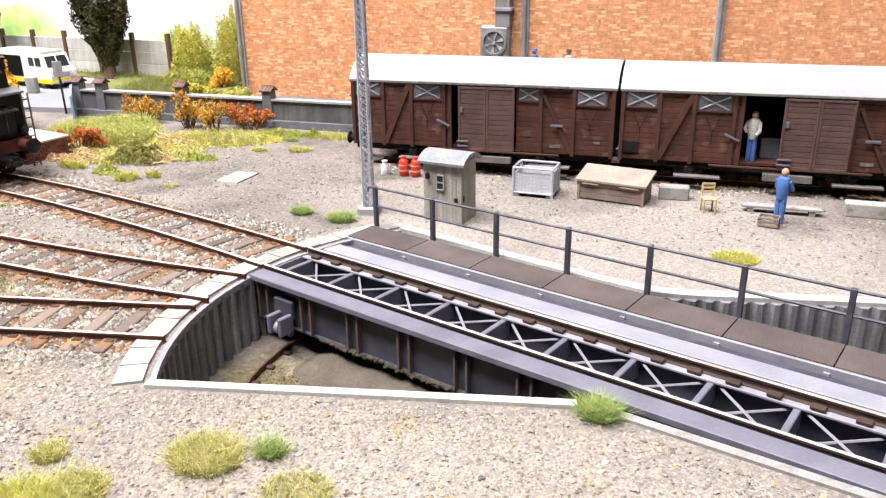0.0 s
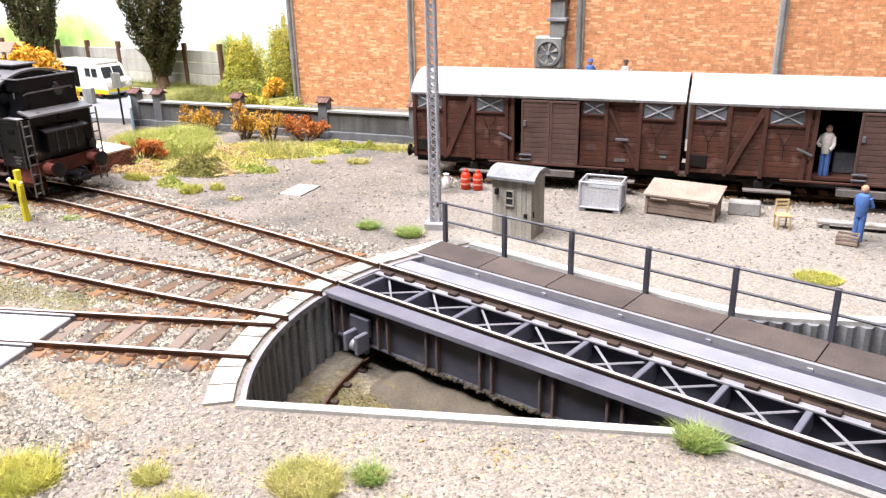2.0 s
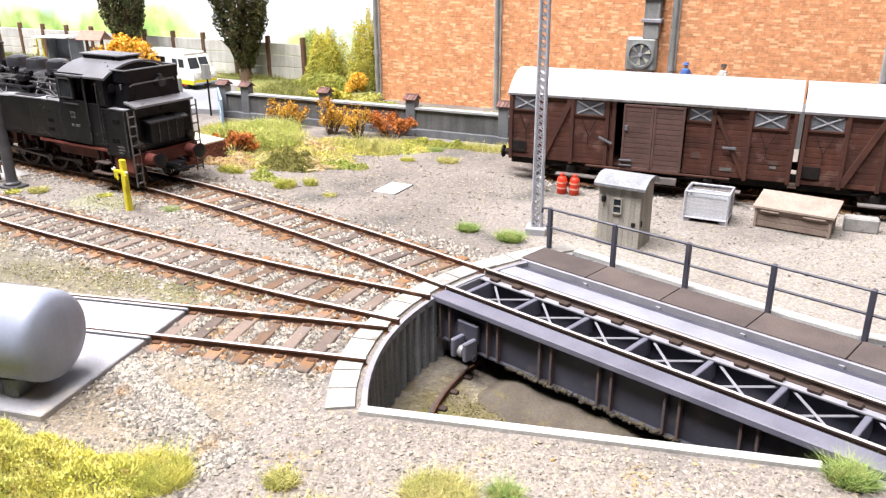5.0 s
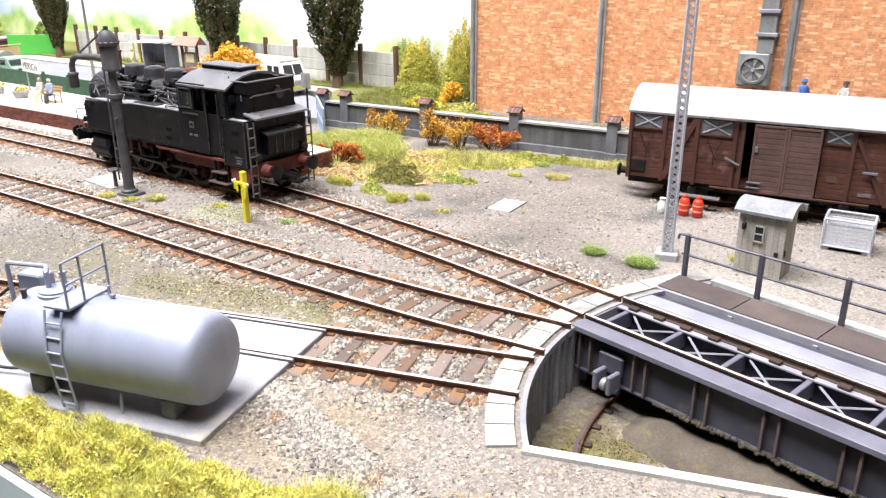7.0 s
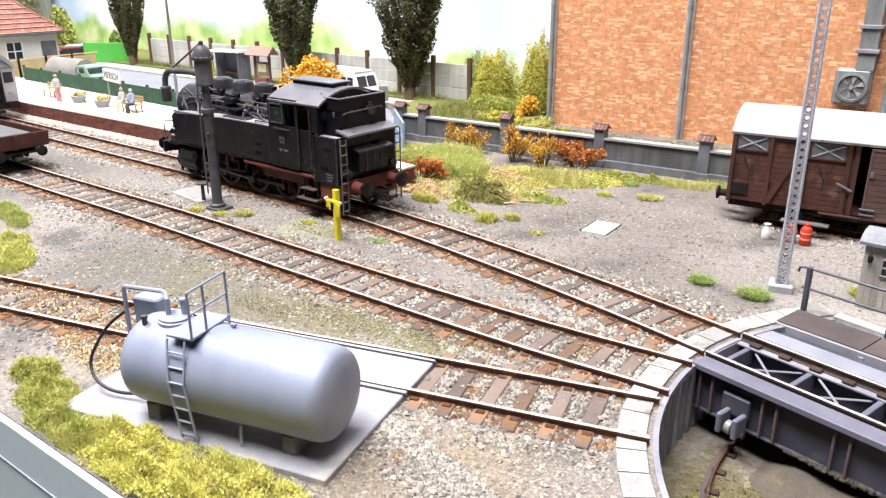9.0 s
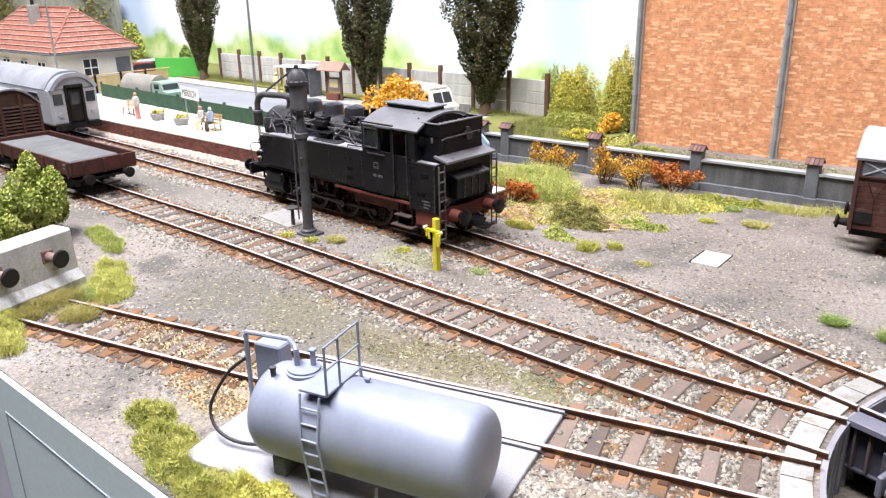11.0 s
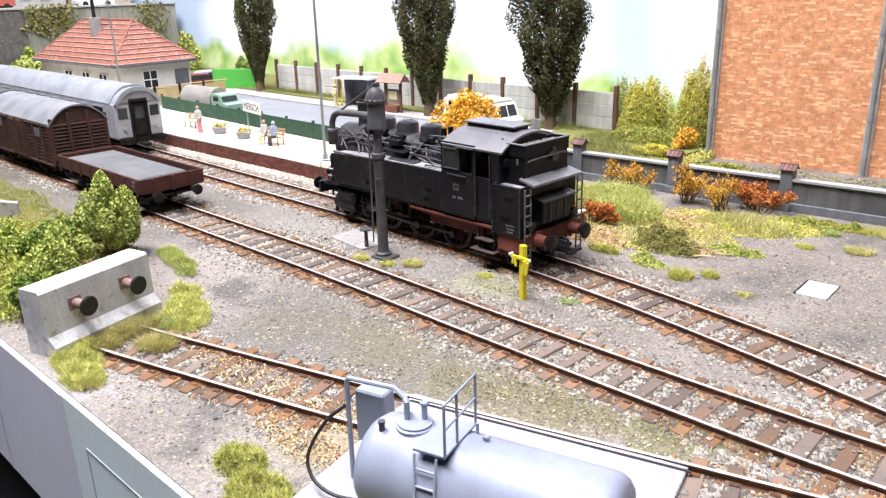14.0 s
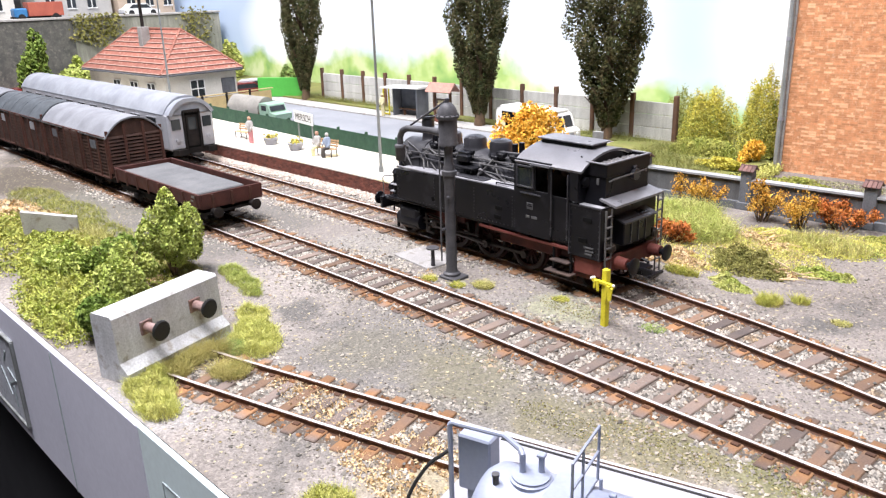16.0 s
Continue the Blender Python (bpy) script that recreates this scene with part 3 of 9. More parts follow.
def track(name, label, line, pitch=8.3, first=5.0, gaps=(), dense=1.0, until=-760):
    t = thing(name, label, "railway track", kind="structure")
    pts, way = curve_points(line, 4.0)
    for off in (-8.7, 8.7):
        part("rail", rail_shape(pts, way, off), [RUST, STEEL], t)
    total = 4.0 * (len(pts) - 1)
    clips = Shape()
    for k in range(int((total - first) / pitch)):
        i = (first + k * pitch) / 4.0
        j, f = int(i), i - int(i)
        p = pts[j] * (1 - f) + pts[min(j + 1, len(pts) - 1)] * f
        if any(a < p[0] < b for a, b in gaps) or p[0] < until or math.dist(p, PIT) < 97:
            continue
        ang = math.degrees(math.atan2(way[j][1], way[j][0])) + rng.normal(0, 0.8)
        piece("sleeper", sleeper_mesh if rng.uniform() < 0.72 else rusty_sleeper_mesh, t, p[0] + rng.normal(0, 0.25), p[1] + rng.normal(0, 0.25), -0.58 + rng.normal(0, 0.08), ang)
        n = np.array([-way[j][1], way[j][0]])
        for off in (-10.2, -7.2, 7.2, 10.2):
            clips.box((p[0] + n[0] * off, p[1] + n[1] * off, 0.5), (2.2, 1.4, 0.7), 0.15, rz=ang)
    part("rail_clip", clips, RUST, t, kind="stuff", smooth=False)
    # Dark sheet under the stones paints the shade in their gaps.
    bed = curve_points([(x, y) for x, y in line], 6.0)[0]
    bed = bed[(np.hypot(bed[:, 0] - PIT[0], bed[:, 1] - PIT[1]) > 97) & (bed[:, 0] > until)]
    runs = [bed]
    for a, b in gaps:
        runs = [r for r in (bed[bed[:, 0] < a], bed[bed[:, 0] > b]) if len(r) > 2]
    for r in runs:
        way_r = np.gradient(r, axis=0)
        way_r = way_r / np.linalg.norm(way_r, axis=1)[:, None]
        n_r = np.column_stack([-way_r[:, 1], way_r[:, 0]])
        wob = 14.6 + 0.9 * np.sin(np.arange(len(r)) * 1.7)[:, None]
        vs = [(*q, z) for lo, hi in zip(r - n_r * wob, r + n_r * wob) for q, z in ((lo, -0.6), (lo * 0.96 + hi * 0.04, 0.06), (lo * 0.04 + hi * 0.96, 0.06), (hi, -0.6))]
        part("track_bed", Shape().add(vs, [(4 * k + a, 4 * k + 4 + a, 4 * k + 5 + a, 4 * k + 1 + a) for k in range(len(r) - 1) for a in range(3)]), BED, t, "dark bed sheet that paints the shade between the ballast stones")
    # ballast between and beside the sleepers
    count = int(total * 34 / 0.50 * dense)
    i = rng.uniform(0, len(pts) - 1.001, count)
    j = i.astype(int)
    f = (i - j)[:, None]
    p = pts[j] * (1 - f) + pts[j + 1] * f
    off = np.where(rng.uniform(size=count) < 0.5, rng.uniform(-24, 24, count), rng.normal(0, 9.0, count))
    keep = (np.abs(np.abs(off) - 8.7) > 1.1) & (p[:, 0] > until) & ((p[:, 0] > -640) | (rng.uniform(size=count) < 0.4))
    for a, b in gaps:
        keep &= ~((p[:, 0] > a) & (p[:, 0] < b) & (np.abs(off) < 30))
    w = way[j]
    q = p + np.stack([-w[:, 1], w[:, 0]], 1) * off[:, None]
    keep &= (np.abs(off) < 18 + 4 * np.sin(i * 0.23) + rng.normal(0, 3.2, count)) & (q[:, 1] > FRONT_Y + 3)
    keep &= np.hypot(q[:, 0] - PIT[0], q[:, 1] - PIT[1]) > 95
    phase = ((i * 4.0 - first) / pitch + 0.5) % 1 - 0.5
    on_sleeper = (np.abs(phase) * pitch < 2.35) & (np.abs(off) < 15.2 + 0.8 * np.sin(i * 3.1))
    keep &= ~on_sleeper | (rng.uniform(size=count) < 0.03)
    q, on = q[keep], on_sleeper[keep]
    z = np.where(on, 0.5, np.where(np.abs(off[keep]) > 11.5, 0.0, -0.05)) + rng.uniform(-0.2, 0.25, len(q))
    stained = (np.abs(np.abs(off[keep]) - 9.8) < 4.2) & (rng.uniform(size=len(q)) < 0.72)
    STONES.stones(np.column_stack([q, z])[~stained], 0.7, rng, 0.85)
    RUSTSTONES.stones(np.column_stack([q, z])[stained], 0.66, rng, 0.85)
    return t


track("track_yard_inner", "weathered track with rusty rails and brown sleepers", LINE_A)
track("track_yard_middle", "weathered track with rusty rails and brown sleepers in stone ballast", LINE_B)
track("track_siding", "rusty siding track ending at a concrete buffer stop", LINE_C, gaps=[(-262, -187)])
track("track_loading", "siding track under the covered goods wagons", LINE_D, dense=0.5)
thing("ballast", "loose grey and tan ballast stones round the tracks", "ballast", kind="stuff", shape=STONES, material=BALLAST, smooth=False)

thing("stained_ballast", "rust-stained ballast stones along the rails", "ballast", kind="stuff", shape=RUSTSTONES, material=RUSTBALLAST, smooth=False)

# loose ballast spread before the siding
n = 4200
px = rng.uniform(-186, -127, n)
py = 117.5 - 0.29 * (px + 190) - 12.5 - np.abs(rng.normal(0, 6.0, n))
keep = np.hypot(px - PIT[0], py - PIT[1]) > 95
thing("loose_ballast", "grey and tan ballast stones spilled before the siding", "ballast", kind="stuff", shape=Shape().stones(np.column_stack([px, py, rng.uniform(0, 0.3, n)])[keep], 0.64, rng, 0.7), material=BALLAST, smooth=False)

# stray gravel and leaves over the yard
def strewn(n, x0, x1, y0, y1):
    p = np.column_stack([rng.uniform(x0, x1, n), rng.uniform(y0, y1, n)])
    c, r = np.array(PIT), RADIUS + 9
    u = np.array([math.cos(radians(SWING)), math.sin(radians(SWING))])
    rel = p - c
    away = (np.hypot(rel[:, 0], rel[:, 1]) > r) | (rel @ np.array([-u[1], u[0]]) > 44)
    front = p[:, 1] < np.where(p[:, 0] < -24, 133.0 + 0.291 * (p[:, 0] + 28.7), 131.5 - 0.205 * (p[:, 0] + 19.4)) - 1.5
    keep = (away & (p[:, 0] < -100)) | (away & (p[:, 1] > 228)) | front
    return p[keep]


s = Shape()
p = strewn(42000, -420, 110, 50, 300)
p = p[(p[:, 1] < 222) | (p[:, 0] < -150) | (rng.uniform(size=len(p)) < np.clip((p[:, 1] - 215) / 90, 0.05, 1))]
s.stones(np.column_stack([p, rng.uniform(-0.05, 0.15, len(p))]), 0.42, rng, 0.5)
p = strewn(1800, -420, 110, 50, 300)
s.stones(np.column_stack([p, np.full(len(p), 0.12)]), 0.7, rng, 0.5)
thing("strewn_gravel", "small grey stones strewn over the yard", "gravel", kind="stuff", shape=s, material=GRITSTONE, smooth=False)
s = Shape()
p = strewn(36000, -250, 110, 50, 140)
fade = 1.25 - np.abs(p[:, 0] + 90) / 190 - np.maximum(0, p[:, 1] - 112) / 34 + 0.35 * np.sin(p[:, 0] * 0.09 + p[:, 1] * 0.05) * np.cos(p[:, 1] * 0.11)
p = p[rng.uniform(size=len(p)) < fade]
s.stones(np.column_stack([p, rng.uniform(-0.1, 0.1, len(p))]), 0.4, rng, 0.5)
p = strewn(3200, -240, 60, 56, 140)
s.stones(np.column_stack([p, np.full(len(p), 0.1)]), 0.66, rng, 0.5)
thing("tan_gravel", "pale tan gravel spread along the layout front", "gravel", kind="stuff", shape=s, material=TANSTONE, smooth=False)
s = Shape()
p = strewn(1100, -420, 110, 50, 215)
s.leaves(np.column_stack([p, rng.uniform(0.15, 0.4, len(p))]), 0.5, rng, flat=0.85)
thing("fallen_leaves", "yellow and tan leaves strewn over the yard", "leaves", kind="stuff", shape=s, material=LITTER, smooth=False)

s = Shape()
n = 5200
px = rng.uniform(-680, -318, n)
py = np.interp(px, [-640, -480, -376, -306], [241.5, 244, 241.5, 238]) - np.abs(rng.normal(0, 3.6, n)) - 0.8
s.stones(np.column_stack([px, py, rng.uniform(0.0, 0.5, n)]), 1.0, rng, 0.7)
thing("pale_ballast", "pale pinkish stones heaped along the foot of the platform", "ballast", kind="stuff", shape=s, material=mat("pale_pink_stone", (0.52, 0.45, 0.40), (0.42, 0.36, 0.31), 0.9, fine=0.4, coarse=12, island=0.35), smooth=False)

# layout front panel, table and hall
PANELBLUE = mat("pale_blue_panel", (0.74, 0.86, 0.875), (0.71, 0.83, 0.855), 0.5, grit=0.2, fine=2, coarse=60, bump=0.03)
PANELGREY = mat("lavender_grey_panel", (0.66, 0.665, 0.77), (0.61, 0.615, 0.72), 0.6, grit=0.2, fine=2, coarse=50, bump=0.05)
DARKCLOTH = mat("dark_cloth", (0.012, 0.012, 0.018), (0.02, 0.02, 0.025), 0.95, fine=1, coarse=60)
HALLWALL = mat("hall_plaster", (0.26, 0.26, 0.27), (0.23, 0.23, 0.24), 0.9, fine=20, coarse=600, bump=0.05)
HALLFLOOR = mat("hall_floor", (0.10, 0.095, 0.09), (0.12, 0.115, 0.11), 0.6, fine=20, coarse=500, bump=0.05)

# ---- setting: panels, hall, backdrop, walls, platform, road ----
s = Shape().box((45, FRONT_Y - 0.8, -27.5), (750, 1.6, 55), 0.3)
panel = thing("panel_front_blue", "pale blue wooden front panel of the layout table", "panel", kind="structure", shape=s, material=PANELBLUE)
GROOVE = mat("dark_groove", (0.40, 0.46, 0.48), (0.34, 0.40, 0.42), 0.8, coarse=30)
s = Shape()
for x0, z0, x1, z1 in ((-318, -12, -190, -12), (-318, -12, -318, -48), (-180, -14, -60, -14), (-276, -22, -272, -34), (-268, -22, -272, -34)):
    s.tube([(x0, FRONT_Y - 1.65, z0), (x1, FRONT_Y - 1.65, z1)], 0.22, 5)
part("panel_line", s, GROOVE, panel, "thin dark lines drawn on the panel")
s = Shape().box((-690, FRONT_Y - 0.9, -27.5), (720, 1.8, 55), 0.3)
panel = thing("panel_front_grey", "lavender grey front panel of the layout table", "panel", kind="structure", shape=s, material=PANELGREY)
PAPER = mat("pale_print", (0.42, 0.44, 0.50), (0.5, 0.52, 0.57), 0.5, fine=1.0, coarse=9, third=(0.16, 0.17, 0.2))
picture = thing("picture_board", "framed grey drawing on the front panel", "picture", -472, FRONT_Y - 2.5, -30)
part("picture_sheet", Shape().box((0, 0.2, 0), (52, 0.5, 34)), PAPER, picture)
s = Shape()
for dx, dz, w, h in ((0, 18, 57, 1.2), (0, -18, 57, 1.2), (-28, 0, 1.2, 36), (28, 0, 1.2, 36)):
    s.box((dx, 0, dz), (w, 1.4, h), 0.2)
part("picture_frame", s, ZINC, picture)
s = Shape()
for x, z, w, h, a in ((20, 2, 9, 0.7, 20), (18, -2, 11, 0.7, -24), (19, -8, 0.7, 9, 0), (10, -4, 13, 0.6, 48), (14, 8, 7, 0.7, -50)):
    s.box((x, -0.25, z), (w, 0.3, h), tilt=(0, a, 0))
part("drawing_line", s, GROOVE, picture)
thing("panel_seam", "dark seam between two front panels", "seam", -398, FRONT_Y - 1.85, -28, kind="structure", shape=Shape().box((0, 0, 0), (0.7, 0.3, 54)), material=GROOVE)
thing("skirt", "black cloth skirt under the layout table", "cloth", kind="structure", shape=Shape().box((-340, FRONT_Y + 14, -480), (1560, 8, 840), 0.5), material=DARKCLOTH)
thing("floor_hall", "dark floor of the exhibition hall", "floor", kind="structure", shape=Shape().box((-300, 0, -910), (6400, 6400, 20)), material=HALLFLOOR)
thing("ceiling", "grey hall ceiling", "ceiling", kind="structure", shape=Shape().box((-300, 0, 1810), (6400, 6400, 20)), material=HALLWALL)
for nm, c, d in (("wall_hall_back", (-300, 3210, 450), (6400, 20, 2740)), ("wall_hall_front", (-300, -3210, 450), (6400, 20, 2740)), ("wall_hall_left", (-3510, 0, 450), (20, 6400, 2740)), ("wall_hall_right", (2910, 0, 450), (20, 6400, 2740))):
    thing(nm, "plain grey hall wall", "wall", kind="structure", shape=Shape().box(c, d), material=HALLWALL)

# painted backdrop board
m = bpy.data.materials.new("painted_backdrop")
m.use_nodes = True
nt = m.node_tree
N, L = nt.nodes, nt.links
geo = N.new("ShaderNodeNewGeometry")


def backdrop_noise(size, detail=4.0):
    t = N.new("ShaderNodeTexNoise")
    t.inputs["Scale"].default_value, t.inputs["Detail"].default_value = 1000 / size, detail
    L.new(geo.outputs["Position"], t.inputs["Vector"])
    return t.outputs["Fac"]


def backdrop_ramp(fac, stops):
    r = N.new("ShaderNodeValToRGB")
    while len(r.color_ramp.elements) < len(stops):
        r.color_ramp.elements.new(0.5)
    for e, (p, c) in zip(r.color_ramp.elements, stops):
        e.position, e.color = p, (*c, 1)
    L.new(fac, r.inputs[0])
    return r.outputs[0]


sky = backdrop_ramp(backdrop_noise(240, 2.0), [(0.38, (0.50, 0.62, 0.79)), (0.5, (0.74, 0.81, 0.90)), (0.60, (0.92, 0.94, 0.95))])
# soft green bushes low on the board: lumps that thin out with height
sep = N.new("ShaderNodeSeparateXYZ")
L.new(geo.outputs["Position"], sep.inputs[0])


def board_math(kind, a, b):
    n = N.new("ShaderNodeMath")
    n.operation = kind
    for v, socket in zip((a, b), n.inputs):
        if isinstance(v, (int, float)):
            socket.default_value = v
        else:
            L.new(v, socket)
    return n.outputs[0]


lumps = board_math("ADD", board_math("MULTIPLY", backdrop_noise(75, 1.5), 1.5), board_math("MULTIPLY", backdrop_noise(14, 3.0), 0.28))
edge = board_math("SUBTRACT", lumps, board_math("MULTIPLY", sep.outputs["Z"], 16.0))
side = N.new("ShaderNodeMapRange")
side.inputs["From Min"].default_value, side.inputs["From Max"].default_value = -0.66, -0.50
side.inputs["To Min"].default_value, side.inputs["To Max"].default_value = 0.0, 0.42
L.new(sep.outputs["X"], side.inputs["Value"])
edge = board_math("SUBTRACT", edge, side.outputs[0])
mask = backdrop_ramp(edge, [(0.08, (0, 0, 0)), (0.36, (0.95, 0.95, 0.95))])
green = backdrop_ramp(backdrop_noise(34, 3.0), [(0.36, (0.22, 0.42, 0.09)), (0.5, (0.42, 0.58, 0.17)), (0.64, (0.64, 0.72, 0.38))])
blend = N.new("ShaderNodeMix")
blend.data_type = "RGBA"
for v, socket in ((mask, blend.inputs[0]), (sky, blend.inputs[6]), (green, blend.inputs[7])):
    L.new(v, socket)
L.new(blend.outputs[2], N["Principled BSDF"].inputs["Base Color"])
N["Principled BSDF"].inputs["Roughness"].default_value = 0.7
line = [(-1330, 500)] + [(-1290 + 60 * (1 - math.cos(a)), 480 + 62 * math.sin(a)) for a in np.linspace(0, 1.57, 9)] + [(-1100, 545), (-800, 548), (-500, 545), (-250, 540)]
ring = [(x, y + d, z) for x, y in line for d, z in ((0, -5), (0, 420), (8, 420), (8, -5))]
s = Shape().add(ring, [(4 * k + a, 4 * k + (a + 1) % 4, 4 * k + 4 + (a + 1) % 4, 4 * k + 4 + a) for k in range(len(line) - 1) for a in range(4)])
thing("backdrop", "backdrop board painted with pale sky and soft green bushes", "backdrop", kind="structure", shape=s, material=m)
# brick factory wall
FAC = pose(-0.330, 0.434, 0, 0, 0, 3.15)
factory = new("wall_factory", mesh_of("wall_factory", Shape().box((340, 14, 92), (680, 26.6, 200)), PALEMORTAR, False))
factory.matrix_world = FAC
tagged(factory, "tall orange brick factory wall with zinc pipes", "wall", kind="structure")
r = np.random.default_rng(3)
vs, fs = [], []
BL, BH = 4.2, 1.2
for row in range(int(168 / BH)):
    x = -BL * 0.5 * (row % 2) + 0.02
    while x < 560:
        a, b, z0, z1, d = max(x, 0.0) + 0.12, x + BL - 0.12, row * BH + 0.1, row * BH + BH - 0.06, r.uniform(0.06, 0.2)
        if b > a:
            k = len(vs)
            vs += [(a, 0.65, z0), (b, 0.65, z0), (b, 0.65, z1), (a, 0.65, z1), (a, 0.65 - d * 0.22, z0), (b, 0.65 - d * 0.22, z0), (b, 0.65 - d * 0.22, z1), (a, 0.65 - d * 0.22, z1)]
            fs += [(k + 4, k + 5, k + 6, k + 7), (k, k + 1, k + 5, k + 4), (k + 1, k + 2, k + 6, k + 5), (k + 2, k + 3, k + 7, k + 6), (k + 3, k, k + 4, k + 7)]
        x += BL * (0.5 if r.uniform() < 0.12 else 1.0)
part("brick", Shape().add(vs, fs), ORANGEBRICK, factory, "orange printed bricks", smooth=False, kind="stuff")


def downpipe(x, collar=(30, 75, 120)):
    p = thing("downpipe", "grey zinc downpipe with clamps on the brick wall", "pipe", group="downpipes on the factory wall")
    p.matrix_world = FAC @ pose(x * MM, 0, 0)
    part("pipe", Shape().cyl((0, -2.0, -0.5), (0, -2.0, 175), 1.25, n=10), ZINC, p)
    part("backing_strip", Shape().box((0, -0.3, 87), (4.6, 1.2, 175), 0.2), CONCRETE, p)
    for z in collar:
        part("clamp", Shape().cyl((0, -2.0, z), (0, -2.0, z + 2.2), 1.65, n=10), BRIDGELT, p)


for x in (1.5, 88, 194, 300, 398, 500):
    downpipe(x)
duct = thing("air_duct", "grey metal air duct with a round fan box", "duct")
duct.matrix_world = FAC @ pose(0.181, 0, 0)
part("duct_shaft", Shape().box((1, -3.4, 110), (8.6, 6, 126), 0.4), ZINC, duct)
for z in (57, 69, 88, 118):
    part("duct_flange", Shape().box((1, -3.6, z), (11, 8, 2.0), 0.3), BRIDGELT, duct)
part("fan_box", Shape().box((-3.6, -3.6, 38.5), (17.5, 6.4, 19), 1.6), ZINC, duct)
# Near-black stand-in for the shade inside openings, gaps and recesses.
DARKHOLE = mat("hollow_shade_black", (0.006, 0.006, 0.006), (0.01, 0.01, 0.01), 0.9, gloss=0.05)
part("fan_ring", Shape().lathe([(7.6, 0), (7.6, 1.1), (6.3, 1.3), (6.0, 0.2)], (-3.6, -6.6, 38.5), (0, -1, 0), 24), ZINC, duct)
part("fan_hollow", Shape().cyl((-3.6, -6.62, 38.5), (-3.6, -6.95, 38.5), 6.1, n=24), PILLARGREY, duct)
FANBLADE = mat("fan_blade", (0.62, 0.60, 0.52), (0.5, 0.48, 0.42), 0.6)
for k in range(6):
    a = radians(60 * k + 18)
    c, d = math.cos(a), math.sin(a)
    blade = Shape().add([(-3.6 + c * 1.2, -7.3, 38.5 + d * 1.2), (-3.6 + c * 5.6 - d * 1.5, -7.1, 38.5 + d * 5.6 + c * 1.5), (-3.6 + c * 5.8 + d * 0.9, -7.6, 38.5 + d * 5.8 - c * 0.9)], [(0, 1, 2), (2, 1, 0)])
    part("fan_blade", blade, FANBLADE, duct, smooth=False)
part("fan_hub", Shape().cyl((-3.6, -6.9, 38.5), (-3.6, -8.0, 38.5), 1.1, n=10), BRIDGELT, duct)

# yard boundary wall with pillars
WALLPTS = [(-378, 340.5), (-361, 341.5), (-305, 345), (-249.5, 348.5), (-196, 352), (-120, 357)]
# Wall face kept dark and coping pale: overhead light painted into both greys.
COPING = mat("lit_coping_grey", (0.36, 0.37, 0.38), (0.29, 0.30, 0.31), 0.85, fine=0.6, coarse=12, bump=0.2)


def wall_panel(a, b):
    d, ang = math.dist(a, b), math.degrees(math.atan2(b[1] - a[1], b[0] - a[0]))
    w = thing("wall_panel", "low grey rendered yard wall with a sloping coping", "wall", a[0], a[1], 0, ang, group="yard wall panels")
    part("wall_face", Shape().box((d / 2, 0, 7.0), (d - 5, 3, 14.2), 0.15), WALLGREY, w)
    part("wall_foot", Shape().box((d / 2, -0.6, 2.0), (d - 5, 4.4, 4.2), 0.3), PILLARGREY, w)
    part("coping", Shape().endwise([(-2.6, 14.4), (-2.6, 15.4), (2.6, 15.4), (2.6, 14.4)], 2.4, d - 2.4), COPING, w, "thin coping, painted pale for the light on its top")


for a, b in zip(WALLPTS, WALLPTS[1:]):
    wall_panel(a, b)
pillar = thing("wall_pillar", "grey wall pillar with a brown tiled cap", "pillar", *WALLPTS[0], 0, 3.6, group="yard wall pillars")
part("shaft", Shape().box((0, 0, 9.6), (5.6, 5.6, 19.6), 0.3), PILLARGREY, pillar)
part("plinth", Shape().box((0, 0, 1.9), (6.6, 6.6, 4), 0.4), PILLARGREY, pillar)
tile = Shape()
for k in range(4):
    for side in (-1, 1):
        tile.box((-2.9 + 1.93 * k, side * 1.9, 20.6), (1.75, 4.4, 0.7), 0.15, tilt=(-32 * side, 0, 0))
tile.cyl((-3.8, 0, 21.9), (3.8, 0, 21.9), 0.6, n=6)
part("tile_cap", tile, TILECAP, pillar)
for p in WALLPTS[1:]:
    copy_thing(pillar, pose(p[0] * MM, p[1] * MM, 0, 0, 0, 3.6))
GATEBLUE = mat("pale_blue_gate", (0.26, 0.36, 0.50), (0.32, 0.42, 0.55), 0.5, coarse=10, streak=0.3)
gate = thing("gate_leaf", "pale blue sheet-metal gate leaf standing open at the wall", "gate", -379.5, 336.4, 0, -43)
part("gate_sheet", Shape().box((22, 0, 9.2), (43, 0.6, 16.6), 0.15), GATEBLUE, gate)
for c, d in (((0.4, 0, 9.2), (1.2, 1.3, 18)), ((43.6, 0, 9.0), (1.0, 1.2, 18)), ((22, 0, 17.6), (43, 1.2, 1.0)), ((22, 0, 1.0), (43, 1.2, 1.0)), ((22, -0.3, 9.4), (43, 1.0, 0.8))):
    part("gate_bar", Shape().box(c, d, 0.1), GATEBLUE, gate)

# platform with brick edge
PTOPZ = 9.0
edge_pts = [(-306, 239.5), (-376, 243), (-480, 245.5), (-640, 243), (-800, 237), (-1000, 228)]
back_pts = [(-1000, 306), (-800, 304.5), (-690, 301), (-560, 296.5), (-445, 292.5), (-408, 290), (-365, 272), (-304.5, 262.5)]
front_line = curve_points(edge_pts, 12)[0]
back_x, back_y = zip(*sorted(back_pts))
rows = []
for x, y in front_line:
    rows.append((x, y, x + 1.2, float(np.interp(x + 1.2, back_x, back_y))))


